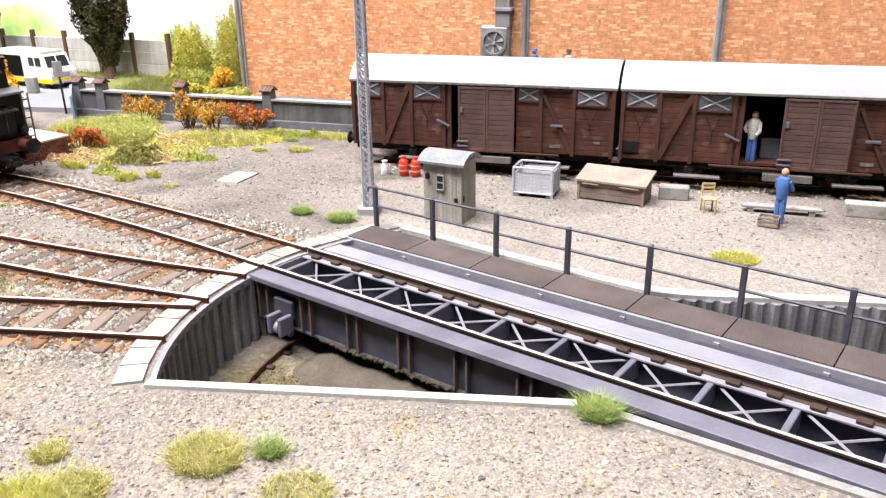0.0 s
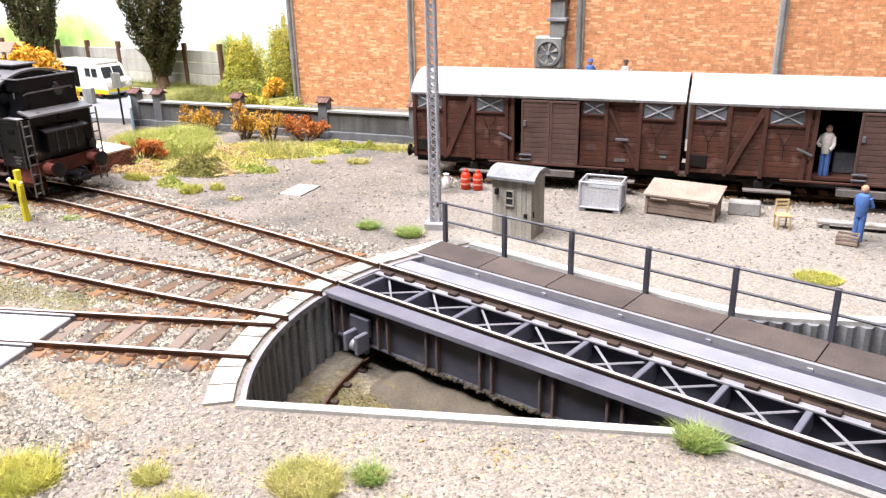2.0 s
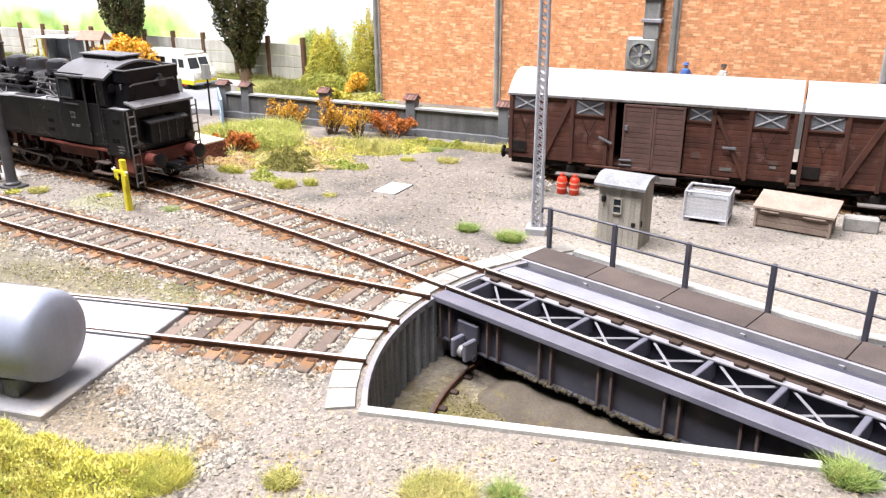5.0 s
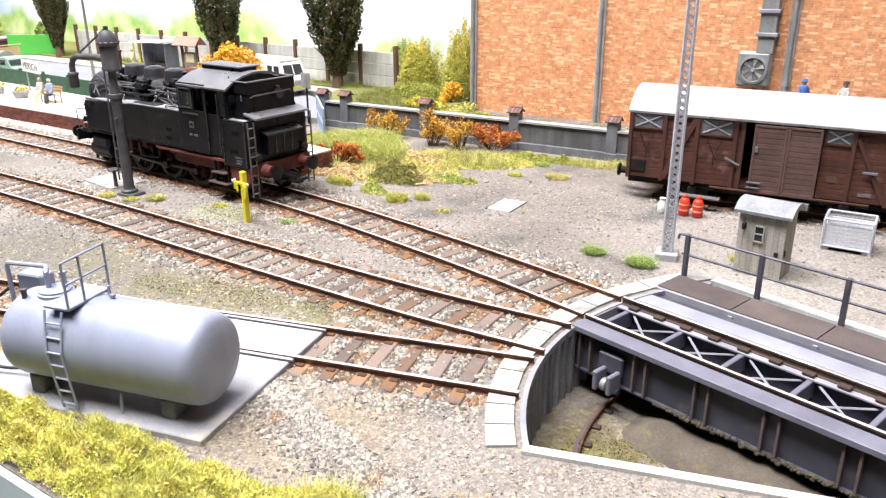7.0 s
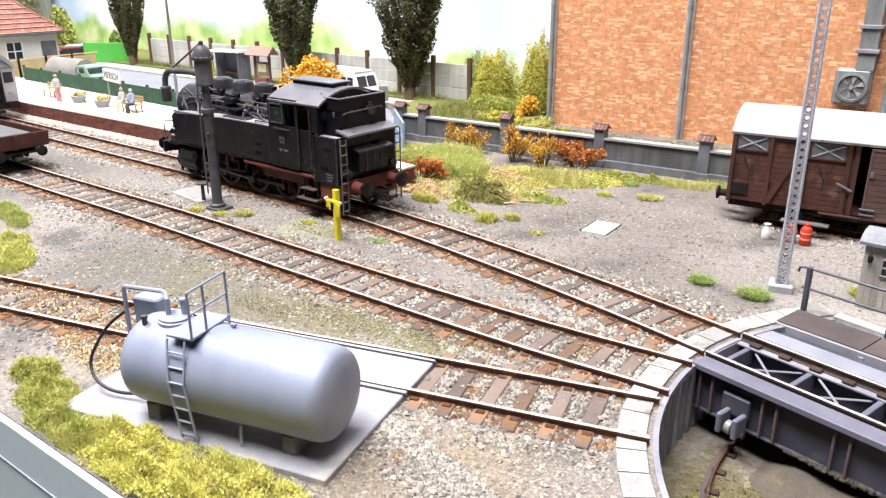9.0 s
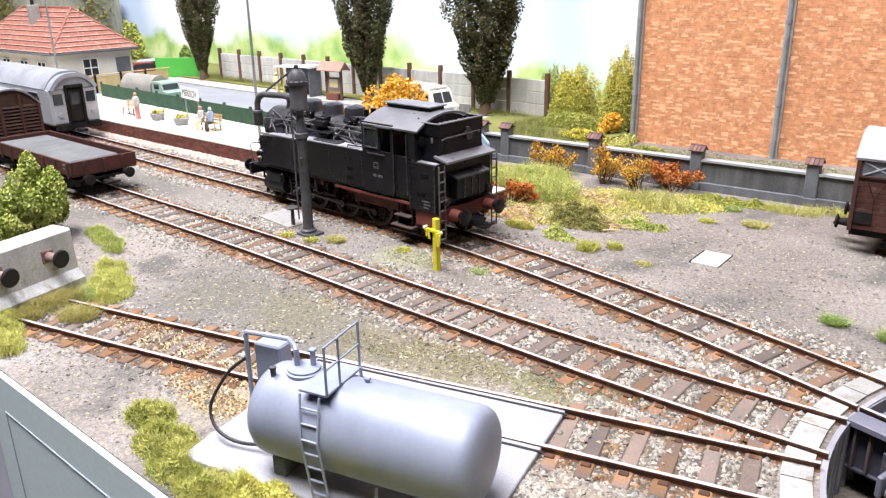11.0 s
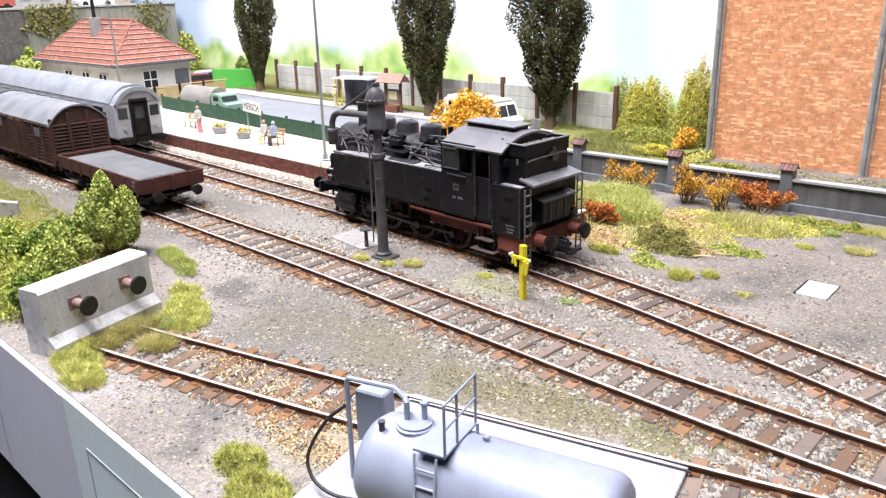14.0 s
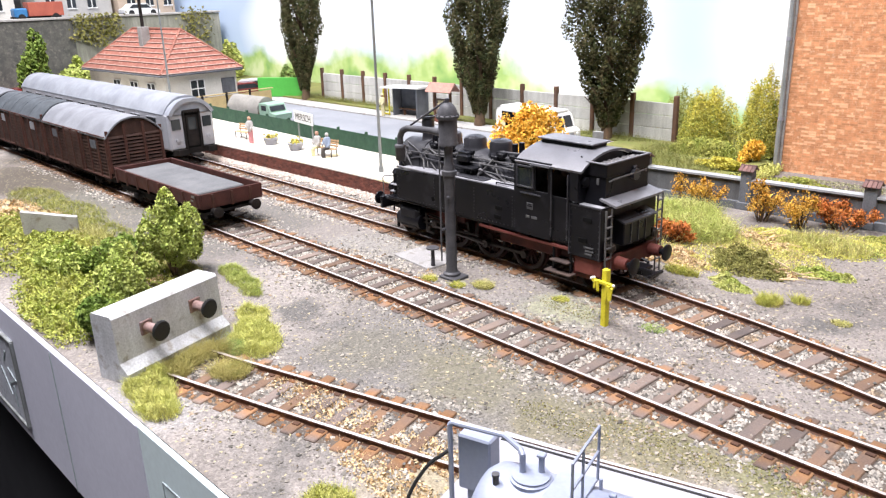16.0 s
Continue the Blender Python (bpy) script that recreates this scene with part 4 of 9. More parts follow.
def platform_slab(z0, z1, grow):
    sh, vs, fs = Shape(), [], []
    for xa, ya, xb, yb in rows:
        vs += [(xa, ya - grow, z0), (xa, ya - grow, z1), (xb, yb + grow, z1), (xb, yb + grow, z0)]
    vs = [(x + (grow if i < 4 else 0), y, z) for i, (x, y, z) in enumerate(vs)]
    for i in range(len(rows) - 1):
        a, b = 4 * i, 4 * i + 4
        fs += [(a, b, b + 1, a + 1), (a + 1, b + 1, b + 2, a + 2), (a + 2, b + 2, b + 3, a + 3)]
    return sh.add(vs, fs + [(0, 1, 2, 3)])


platform = thing("platform", "station platform with a red brick edge and pale sandy top", "platform", kind="structure", shape=platform_slab(0.0, PTOPZ - 0.8, 0.0), material=MORTAR, smooth=False)
part("platform_top", platform_slab(PTOPZ - 0.78, PTOPZ, 0.7), PLATFORM, platform, "pale sandy surface", smooth=False)
r = np.random.default_rng(4)
bricks = Shape()


def brick_course(a, b, z, start):
    a, b = np.array(a, float), np.array(b, float)
    d = np.linalg.norm(b - a)
    w = (b - a) / d
    ang = math.degrees(math.atan2(w[1], w[0]))
    x = start
    while x < d - 0.3:
        ln = min(3.0, d - x)
        c = a + w * (x + ln / 2)
        bricks.box((c[0], c[1], z), (ln - 0.28, 1.0 + r.uniform(0, 0.16), 1.0), 0, rz=ang)
        x += 3.0


line = [tuple(p) for p in curve_points(edge_pts, 30)[0]]
for row in range(7):
    for k, (a, b) in enumerate(zip(line, line[1:])):
        if a[0] > -760:
            brick_course(a, b, 0.6 + row * 1.2, 0.0 if (row + k * 0) % 2 else -1.5)
    brick_course((-304.7, 262.3), (-306, 239.5), 0.6 + row * 1.2, 0.0 if row % 2 else -1.5)
part("edge_brick", bricks, BRICKRED, platform, "dark red bricks", smooth=False, kind="stuff")

# road, turf bank and yard verge behind the platform
thing("road", "grey asphalt village road behind the platform fence", "road", kind="structure", shape=Shape().slab([(-405, 338), (-375, 345), (-372, 352), (-400, 362), (-440, 400), (-470, 415), (-780, 415), (-1000, 420), (-1000, 330), (-800, 322), (-600, 322), (-470, 326)], -1, 3.0), material=ROAD, smooth=False)
thing("pavement", "pale pavement strip with a kerb along the far roadside", "pavement", kind="structure", shape=Shape().slab([(-470, 415.3), (-440, 415.3), (-440, 436), (-700, 436), (-1000, 440), (-1000, 420.4), (-780, 415.3)], -1, 4.2), material=CONCRETE, smooth=False)
thing("turf_bank", "rough green turf bank in front of the panel fence", "turf", kind="structure", shape=Shape().slab([(-440, 418), (-395, 365), (-335, 360), (-331, 432), (-380, 470), (-1000, 475), (-1000, 440.4), (-700, 436.3), (-440.3, 436.3)], -1, 5.5), material=TURF, smooth=False)
thing("back_ground", "green ground behind the panel fence", "ground", kind="structure", shape=Shape().slab([(-1300, 475.4), (-380, 470.4), (-331, 450), (-300, 540), (-1300, 540)], -1, 4.5), material=TURF, smooth=False)

# concrete panel fence
FENCEPANEL = mat("fence_concrete", (0.60, 0.60, 0.57), (0.50, 0.50, 0.48), 0.9, fine=0.8, coarse=16, bump=0.3, each=0.08, streak=0.35)
FENCEPOST = mat("fence_post_brown", (0.16, 0.085, 0.05), (0.11, 0.065, 0.045), 0.85, fine=0.5, coarse=5)
panel_fence = thing("panel_fence", "fence of grey concrete boards between brown posts", "fence")
board = mesh_of("fence_board", Shape().box((0, 0, 0), (32.2, 1.6, 8.4), 0.3), FENCEPANEL)
post = mesh_of("fence_post", Shape().box((0, 0, 0), (3.0, 3.2, 34), 0.3), FENCEPOST)
for k in range(13):
    x = -407.5 - 33.6 * k
    piece("fence_post", post, panel_fence, x, 453, 19.2)
    if k < 12:
        for j in range(3):
            piece("fence_board", board, panel_fence, x - 16.8, 453.6, 9.4 + 8.7 * j)

# green platform fence
FENCEGREEN = mat("dark_green_paint", (0.026, 0.068, 0.042), (0.036, 0.088, 0.052), 0.6, fine=0.5, coarse=6, bump=0.2)
fence = thing("platform_fence", "dark green picket fence along the back of the platform", "fence")
a, b = np.array((-412.0, 289.0)), np.array((-764.0, 301.0))
fpost = mesh_of("fence_post", Shape().box((0, 0, 0), (1.7, 1.7, 12.6), 0.25), FENCEGREEN)
frail = mesh_of("fence_rail", Shape().box((0, 0, 0), (31.4, 0.8, 0.9), 0.1), FENCEGREEN)
picket = mesh_of("picket", Shape().box((0, 0, 0), (1.3, 0.45, 10.6), 0.1), FENCEGREEN)
ang = math.degrees(math.atan2(b[1] - a[1], b[0] - a[0]))
u = (b - a) / np.linalg.norm(b - a)
for k in range(12):
    p = a + u * 32.0 * k
    piece("fence_post", fpost, fence, p[0], p[1], PTOPZ + 6.1, ang)
    if k < 11:
        q = p + u * 16.0
        for z in (PTOPZ + 2.4, PTOPZ + 9.6):
            piece("fence_rail", frail, fence, q[0], q[1], z, ang)
        for j in range(20):
            q = p + u * (1.7 + 1.52 * j)
            piece("picket", picket, fence, q[0], q[1] - 0.65, PTOPZ + 5.6, ang)

# ---- turntable bridge ----
bridge = thing("turntable_bridge", "grey riveted steel turntable bridge with open lattice and side walkway", "turntable", PIT[0], PIT[1], 0, SWING)
HALF = 85.0
# Same steel as the girder, painted paler for the light on the flange tops.
FLANGE = mat("lit_flange_grey", (0.165, 0.167, 0.21), (0.125, 0.127, 0.165), 0.38, grit=0.4, coarse=12, bump=0.1)
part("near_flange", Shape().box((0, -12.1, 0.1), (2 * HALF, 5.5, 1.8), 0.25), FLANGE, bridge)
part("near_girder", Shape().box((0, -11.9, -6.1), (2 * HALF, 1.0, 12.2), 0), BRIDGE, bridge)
part("near_lower_flange", Shape().box((0, -11.9, -12.6), (2 * HALF, 2.6, 0.8), 0.2), BRIDGE, bridge)
dirt, rg = Shape(), np.random.default_rng(31)
for k in range(330):
    dirt.box((-58 + 0.42 * k, -13.1 + rg.normal(0, 0.25), -12.6 + rg.normal(0, 0.12)), (rg.uniform(0.5, 1.4), rg.uniform(1.0, 2.8), rg.uniform(0.4, 0.8)), 0.15, rz=rg.normal(0, 35))
# Added bank, no part of the pit: narrows the black shade under the girder.
rg = np.random.default_rng(33)
bank, xs = Shape(), np.linspace(-64, 74, 65)
vs = []
for x in xs:
    rise = 0.95 * min(1.0, (x + 64) / 10) * (0.92 + 0.08 * math.sin(x * 0.31) * math.cos(x * 0.13))
    vs += [(x, yy + rg.normal(0, 0.25), -20.3 + h * rise + rg.normal(0, 0.12)) for yy, h in ((-26, 0), (-22.5, 0.8), (-19, 2.3), (-15.6, 4.2), (-12.0, 5.1), (-8, 4.8))]
bank.add(vs, [(6 * k + a, 6 * k + 6 + a, 6 * k + 7 + a, 6 * k + 1 + a) for k in range(64) for a in range(5)])
thing("soil_bank", "added low bank of dark soil and leaf litter, thinning the shade below the girder", "soil", PIT[0], PIT[1], 0, SWING, kind="structure", shape=bank, material=mat("dark_pit_soil", (0.075, 0.062, 0.05), (0.105, 0.09, 0.07), 0.95, fine=0.6, coarse=8, bump=0.6, deep=0.3, third=(0.12, 0.10, 0.055)))
part("flange_dirt", dirt, mat("mossy_dirt", (0.036, 0.031, 0.026), (0.062, 0.053, 0.038), 0.95, fine=0.6, coarse=5, bump=0.6, third=(0.085, 0.072, 0.04)), bridge, "soil and moss caked along the lower flange", kind="stuff")
# Dark plate stands in for the shadow line before the walkway.
part("far_walk_edge", Shape().box((0, 22.4, -1.6), (2 * HALF, 4.0, 0.8), 0.2), BRIDGE, bridge)
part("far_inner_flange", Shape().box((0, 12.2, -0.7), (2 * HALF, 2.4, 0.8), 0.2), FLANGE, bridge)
# Far flange paler still: its gloss is put into the colour.
part("far_flange", Shape().box((0, 17.0, -0.5), (2 * HALF, 6.4, 1.0), 0.2), mat("lit_far_flange_grey", (0.27, 0.28, 0.32), (0.22, 0.23, 0.27), 0.4, grit=0.4, coarse=12, bump=0.1), bridge)
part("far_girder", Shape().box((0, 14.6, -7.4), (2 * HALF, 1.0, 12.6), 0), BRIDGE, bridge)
for k in range(10):
    for x in (-82.8 + 17.6 * k, -79.2 + 17.6 * k):
        if x < HALF:
            part("stiffener", Shape().box((x, -13.1, -6.4), (0.7, 1.6, 11.6), 0.1), RUSTPAINT, bridge)
for y in (-8.7, 8.7):
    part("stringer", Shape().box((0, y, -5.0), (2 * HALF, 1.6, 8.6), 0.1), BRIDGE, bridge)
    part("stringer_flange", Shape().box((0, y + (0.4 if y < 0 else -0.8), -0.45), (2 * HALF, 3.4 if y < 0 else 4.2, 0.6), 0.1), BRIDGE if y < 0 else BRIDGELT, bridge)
    pts = np.array([(-HALF, 0.0), (0.0, 0.0), (HALF, 0.0)])
    part("rail", rail_shape(pts, np.array([(1.0, 0.0)] * 3), y), [DARKRAIL, STEEL], bridge)
for k in range(10):
    x = -81.6 + 17.6 * k
    part("cross_beam", Shape().box((x, 0, -3.2), (1.5, 15.8, 5.0), 0.2), FLANGE, bridge)
    if k < 9:
        for d in (-1, 1):
            part("brace", Shape().tube([(x + 1, -7.6 * d, -1.6), (x + 16.6, 7.6 * d, -1.6 - 0.3 * d)], 0.34, 5), BRIDGELT, bridge)
part("end_plate", Shape().box((-HALF - 0.3, 1, -3.4), (1.0, 27, 6.6), 0.15), BRIDGELT, bridge)
part("lattice_floor", Shape().box((0, 0, -9.6), (2 * HALF, 15.6, 0.5), 0), BRIDGE, bridge)
for k in range(20):
    part("rail_chair", Shape().box((-80 + 8.4 * k, 7.1, 0.35), (3.0, 2.0, 0.9), 0.2), DARKRAIL, bridge)
# walkway
for y in (25.4, 38.2):
    part("walkway_beam", Shape().box((0, y, -0.6), (2 * HALF, 1.0, 2.4), 0.15), BRIDGELT, bridge)
plank_mesh = mesh_of("walkway_plank", Shape().box((0, 0, 0), (24.1, 12.2, 0.8), 0.08), PLANK)
for k in range(7):
    piece("walkway_plank", plank_mesh, bridge, -72.6 + 24.4 * k, 31.8, 0.6)
for k in range(8):
    part("walkway_bracket", Shape().box((-84 + 24.1 * k, 31, -1.6), (1.4, 13, 2.0), 0.1), BRIDGELT, bridge)
    part("rail_post", Shape().box((-83.5 + 24.1 * k, 38.6, 7.0), (1.4, 1.4, 15.4), 0.15), BRIDGE, bridge)
for z in (8.0, 14.2):
    part("hand_rail", Shape().tube([(-HALF, 38.6, z), (HALF, 38.6, z)], 0.42, 6), BRIDGE, bridge)
part("hand_rail_end", Shape().tube([(-83.5, 38.6, 14.4), (-86.5, 38.6, 13.9), (-86.8, 38.6, 12.4)], 0.4, 6), BRIDGE, bridge)
# end roller
GRILLEPALE = mat("worn_roller_steel", (0.30, 0.30, 0.31), (0.20, 0.20, 0.21), 0.45, 0.3, coarse=3)
roller = part("roller_bracket", Shape().box((-72.0, -13.6, -6.6), (7.6, 1.4, 5.4), 0.3), BRIDGE, bridge)
part("roller_cheek", Shape().box((-73.6, -16.2, -10.4), (1.4, 5.0, 5.6), 0.5).box((-69.2, -16.2, -10.4), (1.4, 5.0, 5.6), 0.5), FLANGE, roller)
part("roller_wheel", Shape().lathe([(1.5, -0.9), (1.8, -0.7), (1.8, 0.7), (1.5, 0.9)], (-71.4, -16.6, -11.4), (1, 0.0, 0), 18), GRILLEPALE, roller, "worn pale steel roller")
part("roller_axle", Shape().cyl((-74.4, -15.4, -13.0), (-68, -15.4, -13.0), 0.9, n=8), BRIDGE, roller)

# ---- rolling stock ----
LOCOBLACK = mat("loco_black", (0.005, 0.005, 0.0068), (0.0085, 0.0085, 0.011), 0.34, gloss=0.22, fine=0.6, coarse=14, bump=0.05, third=(0.015, 0.015, 0.018), grit=0.5)
LOCOROOF = mat("loco_roof_grey", (0.022, 0.022, 0.026), (0.042, 0.042, 0.048), 0.32, gloss=0.5, grit=0.5, fine=0.6, coarse=12, bump=0.08)
# Roof grey raised to carry the gloss on its lit side.
CABROOF = mat("cab_roof_grey", (0.125, 0.125, 0.138), (0.17, 0.17, 0.185), 0.36, gloss=0.5, grit=0.5, fine=0.6, coarse=14, bump=0.06)
LOCORED = mat("loco_red", (0.105, 0.024, 0.017), (0.05, 0.015, 0.012), 0.6, fine=0.5, coarse=7, bump=0.1)
RODSTEEL = mat("rod_steel", (0.055, 0.046, 0.042), (0.03, 0.024, 0.022), 0.45, 0.5, fine=0.4, coarse=5, bump=0.1)
COAL = mat("coal", (0.16, 0.16, 0.17), (0.27, 0.27, 0.285), 0.5, fine=0.5, coarse=3, island=0.5)
# Pale tone holds the lamp sheen on flat tops as well as dust.
LITDUST = mat("lit_dusty_black", (0.34, 0.34, 0.36), (0.17, 0.17, 0.185), 0.4, fine=0.6, coarse=9, grit=0.8)
# Pipe grey lightened so it carries the highlights on the black pipework.
PIPEGREY = mat("highlit_pipe_grey", (0.15, 0.147, 0.147), (0.08, 0.078, 0.08), 0.4, 0.2, fine=0.5, coarse=4)
DUSTRED = mat("dusty_red", (0.19, 0.055, 0.042), (0.115, 0.032, 0.026), 0.65, fine=0.5, coarse=6)
STEPBROWN = mat("dusty_step_brown", (0.075, 0.05, 0.042), (0.05, 0.036, 0.032), 0.8, fine=0.5, coarse=5)
CABGLASS = glass("cab_glass", (0.20, 0.23, 0.25), 0.04)
MARKWHITE = mat("marking_white", (0.20, 0.195, 0.185), (0.12, 0.12, 0.115), 0.7, coarse=3)
DIMMARK = mat("dull_marking_grey", (0.10, 0.10, 0.102), (0.065, 0.065, 0.068), 0.7, coarse=3)
REDBRASS = mat("aged_brass", (0.45, 0.24, 0.06), (0.34, 0.17, 0.05), 0.4, 0.6, coarse=3)
WHEELRED = mat("wheel_red", (0.05, 0.013, 0.010), (0.022, 0.010, 0.009), 0.6, fine=0.5, coarse=4)
WHEELBLACK = mat("wheel_dark", (0.05, 0.035, 0.03), (0.08, 0.05, 0.035), 0.7, fine=0.4, coarse=3)


def wheel_shape(r, w=2.4, spokes=0):
    s = Shape()
    if spokes:
        s.lathe([(r * 0.8, -w / 2), (r, -w / 2), (r * 0.99, w / 2 - 0.5), (r * 1.07, w / 2 - 0.4), (r * 1.07, w / 2), (r * 0.8, w / 2), (r * 0.8, -w / 2)], (0, 0, 0), (0, 1, 0), 28)
        s.f, s.s = s.f[:-2], s.s[:-2]
        s.cyl((0, -w / 2 - 0.2, 0), (0, w / 2, 0), r * 0.2, n=12)
    else:
        s.lathe([(0.8, -w / 2 - 0.4), (r * 0.3, -w / 2), (r * 0.8, -w / 2 + 0.5), (r * 0.82, -w / 2), (r, -w / 2), (r * 0.98, w / 2 - 0.5), (r * 1.1, w / 2 - 0.4), (r * 1.1, w / 2)], (0, 0, 0), (0, 1, 0), 24)
    return s


def tank_rivets(y):
    s = Shape()
    for x in (-50.4, -26, -2, 18.8):
        for k in range(9):
            s.box((x, 17.0 * y, 19.4 + 1.4 * k), (0.4, 0.24, 0.4))
    for k in range(34):
        s.box((-50 + 2.08 * k, 17.0 * y, 18.7), (0.4, 0.24, 0.4))
    return s


def loco():
    t = thing("steam_locomotive", "weathered black tank locomotive with red frame standing on the yard track", "locomotive", -347, 213.9, RAIL_TOP, -1.7)
    P = lambda name, s, m=LOCOBLACK, parent=t, label="": part(name, s, m, parent, label)
    # frame, wheels and rods
    P("frame", Shape().box((0, 0, 11.2), (118, 11, 7.5), 0.3), LOCORED)
    P("running_board", Shape().box((-4, 0, 16.6), (112, 31, 0.9), 0.2), LOCOBLACK)
    for x, r, n in ((-51.7, 4.9, 10), (-20.7, 8.6, 14), (0, 8.6, 14), (20.7, 8.6, 14), (51.7, 4.9, 10)):
        for y in (-8.7, 8.7):
            wh = P("wheel", wheel_shape(r, 2.4, n).moved(x, y, r), WHEELRED, label="dull red spoked wheel")
            spoke = mesh_of("spoke", Shape().cyl((0, 0, 0), (r * 0.84, 0, 0), r * 0.07, r * 0.055, n=5, cap=False), WHEELRED)
            for k in range(n):
                piece("spoke", spoke, wh, x, y, r, 0, 0, 360 * k / n)
            ty = Shape().lathe([(r * 0.86, -0.2), (r * 1.005, -0.2), (r * 1.005, 0.5), (r * 0.86, 0.5), (r * 0.86, -0.2)], (x, y * 1.13 - (0.15 if y > 0 else 0.15), r), (0, 1, 0), 28)
            ty.f, ty.s = ty.f[:-2], ty.s[:-2]
            part("tyre", ty, RODSTEEL, wh)
            if r > 8:
                part("counterweight", Shape().box((x + 3, y * 1.12, r + 4.5), (6, 0.6, 3), 0.4), LOCORED, wh)
    for y in (-1, 1):
        P("cylinder", Shape().box((-46, 12.6 * y, 9.5), (13, 6.4, 10.5), 1.6).cyl((-53.6, 12.6 * y, 8.2), (-38.6, 12.6 * y, 8.2), 3.6, n=16).cyl((-53, 12.6 * y, 13.4), (-39, 12.6 * y, 13.4), 2.0, n=12))
        P("coupling_rod", Shape().box((0, 11.6 * y, 6.6), (44, 0.8, 1.4), 0.2).cyl((-20.7, 11 * y, 6.6), (-20.7, 13 * y, 6.6), 1.5).cyl((0, 11 * y, 6.6), (0, 13.4 * y, 6.6), 1.6).cyl((20.7, 11 * y, 6.6), (20.7, 13 * y, 6.6), 1.5), RODSTEEL)
        P("main_rod", Shape().tube([(-31, 13.0 * y, 8.2), (0, 13.0 * y, 6.6)], 0.75, 6), RODSTEEL)
        P("slide_bar", Shape().box((-33, 12.8 * y, 10.2), (16, 1.0, 0.8), 0.1).box((-31, 12.8 * y, 8.6), (3.2, 1.6, 3.0), 0.2).cyl((-40, 12.8 * y, 8.2), (-30, 12.8 * y, 8.2), 0.5, n=6), RODSTEEL)
        P("valve_gear", Shape().tube([(-36, 13.6 * y, 13.2), (-35, 13.8 * y, 5.0), (-31, 13.8 * y, 4.6)], 0.5, 5).tube([(-34, 13.4 * y, 12.6), (-18, 13.4 * y, 11.5), (-17, 13.4 * y, 14.8), (-16.4, 13.4 * y, 8.8)], 0.6, 5).tube([(-16.5, 13.6 * y, 9.0), (-3, 13.6 * y, 9.6)], 0.5, 5), RODSTEEL)
        P("gear_bracket", Shape().box((-23, 12.5 * y, 13.8), (3.0, 4.0, 6.0), 0.3).box((-12, 12 * y, 15), (2, 4, 3), 0.2), LOCORED)
        P("side_valance", Shape().box((23, 15.9 * y, 15.6), (46, 1.6, 1.2), 0.15), DUSTRED, label="dusty red side sill")
        for x in (6, 21, 35):
            P("sill_bracket", Shape().box((x, 15.4 * y, 17.2), (1.6, 0.8, 3.0), 0.1), DUSTRED)
        P("ash_box", Shape().box((24, 12.6 * y, 12.4), (30, 2.4, 4.6), 0.8), LOCORED)
        P("rear_guard", Shape().box((52.5, 14.4 * y, 8.6), (11, 1.0, 6.2), 0.2), LOCORED)
        st = P("cab_step", Shape().box((42.5, 16.4 * y, 10.2), (8.6, 3.4, 0.6), 0.1).box((42.5, 16.8 * y, 6.0), (12.0, 4.0, 0.6), 0.1), STEPBROWN)
        part("step_hanger", Shape().box((38.5, 15.6 * y, 11.0), (0.8, 1.0, 10.4), 0.1).box((46.5, 15.6 * y, 11.0), (0.8, 1.0, 10.4), 0.1), LOCOBLACK, st)
    # boiler
    b = P("boiler", Shape().lathe([(8.9, -44), (9.5, -43.8), (9.5, -24), (9.7, -23.8), (9.7, -23), (9.5, -22.8), (9.5, 8), (9.7, 8.2), (9.7, 9), (9.5, 9.2), (9.5, 21)], (0, 0, 33.0), (1, 0, 0), 30), LOCOROOF)
    P("smokebox", Shape().lathe([(8.6, -59.0), (9.9, -58.4), (9.9, -43.8), (9.3, -43.6)], (0, 0, 33.0), (1, 0, 0), 30), LOCOROOF)
    P("smokebox_door", Shape().lathe([(1.2, -61.2), (4.5, -60.7), (7.4, -59.6), (8.0, -58.9)], (0, 0, 33.0), (1, 0, 0), 26), LOCOROOF)
    P("smokebox_saddle", Shape().box((-51, 0, 20), (13, 15, 9), 0.8))
    P("chimney", Shape().lathe([(4.2, 41.4), (3.0, 42.8), (2.7, 44), (2.9, 51.6), (3.3, 51.9), (3.3, 52.9), (2.6, 53.0), (2.4, 49.0)], (-48, 0, 0), (0, 0, 1), 20), LOCOROOF)
    for x, r, h in ((-33, 4.9, 47.8), (-18, 4.9, 47.6), (-3, 4.8, 47.6)):
        P("dome", Shape().lathe([(r + 1.2, 40.6), (r + 0.2, 42.4), (r, 43.5), (r, h - 1.8), (r * 0.9, h - 0.7), (r * 0.6, h), (0.3, h + 0.25)], (x, 0, 0), (0, 0, 1), 22), LOCOROOF)
    P("bell", Shape().lathe([(1.8, 42), (1.7, 44), (1.3, 45.2), (0.3, 45.8)], (-41, -1.5, 0), (0, 0, 1), 12))
    P("safety_valve", Shape().cyl((6.5, -2, 42), (6.5, -2, 47), 1.2, n=10).cyl((6.5, 2, 42), (6.5, 2, 47), 1.2, n=10))
    P("feed_pump", Shape().box((-14, -10.4, 40.0), (6.2, 3.2, 3.0), 0.5).box((-12.5, -11.0, 36.6), (12, 4.4, 0.8), 0.2).box((-17, -9.8, 38), (3, 3, 6.0), 0.6), LOCOBLACK)
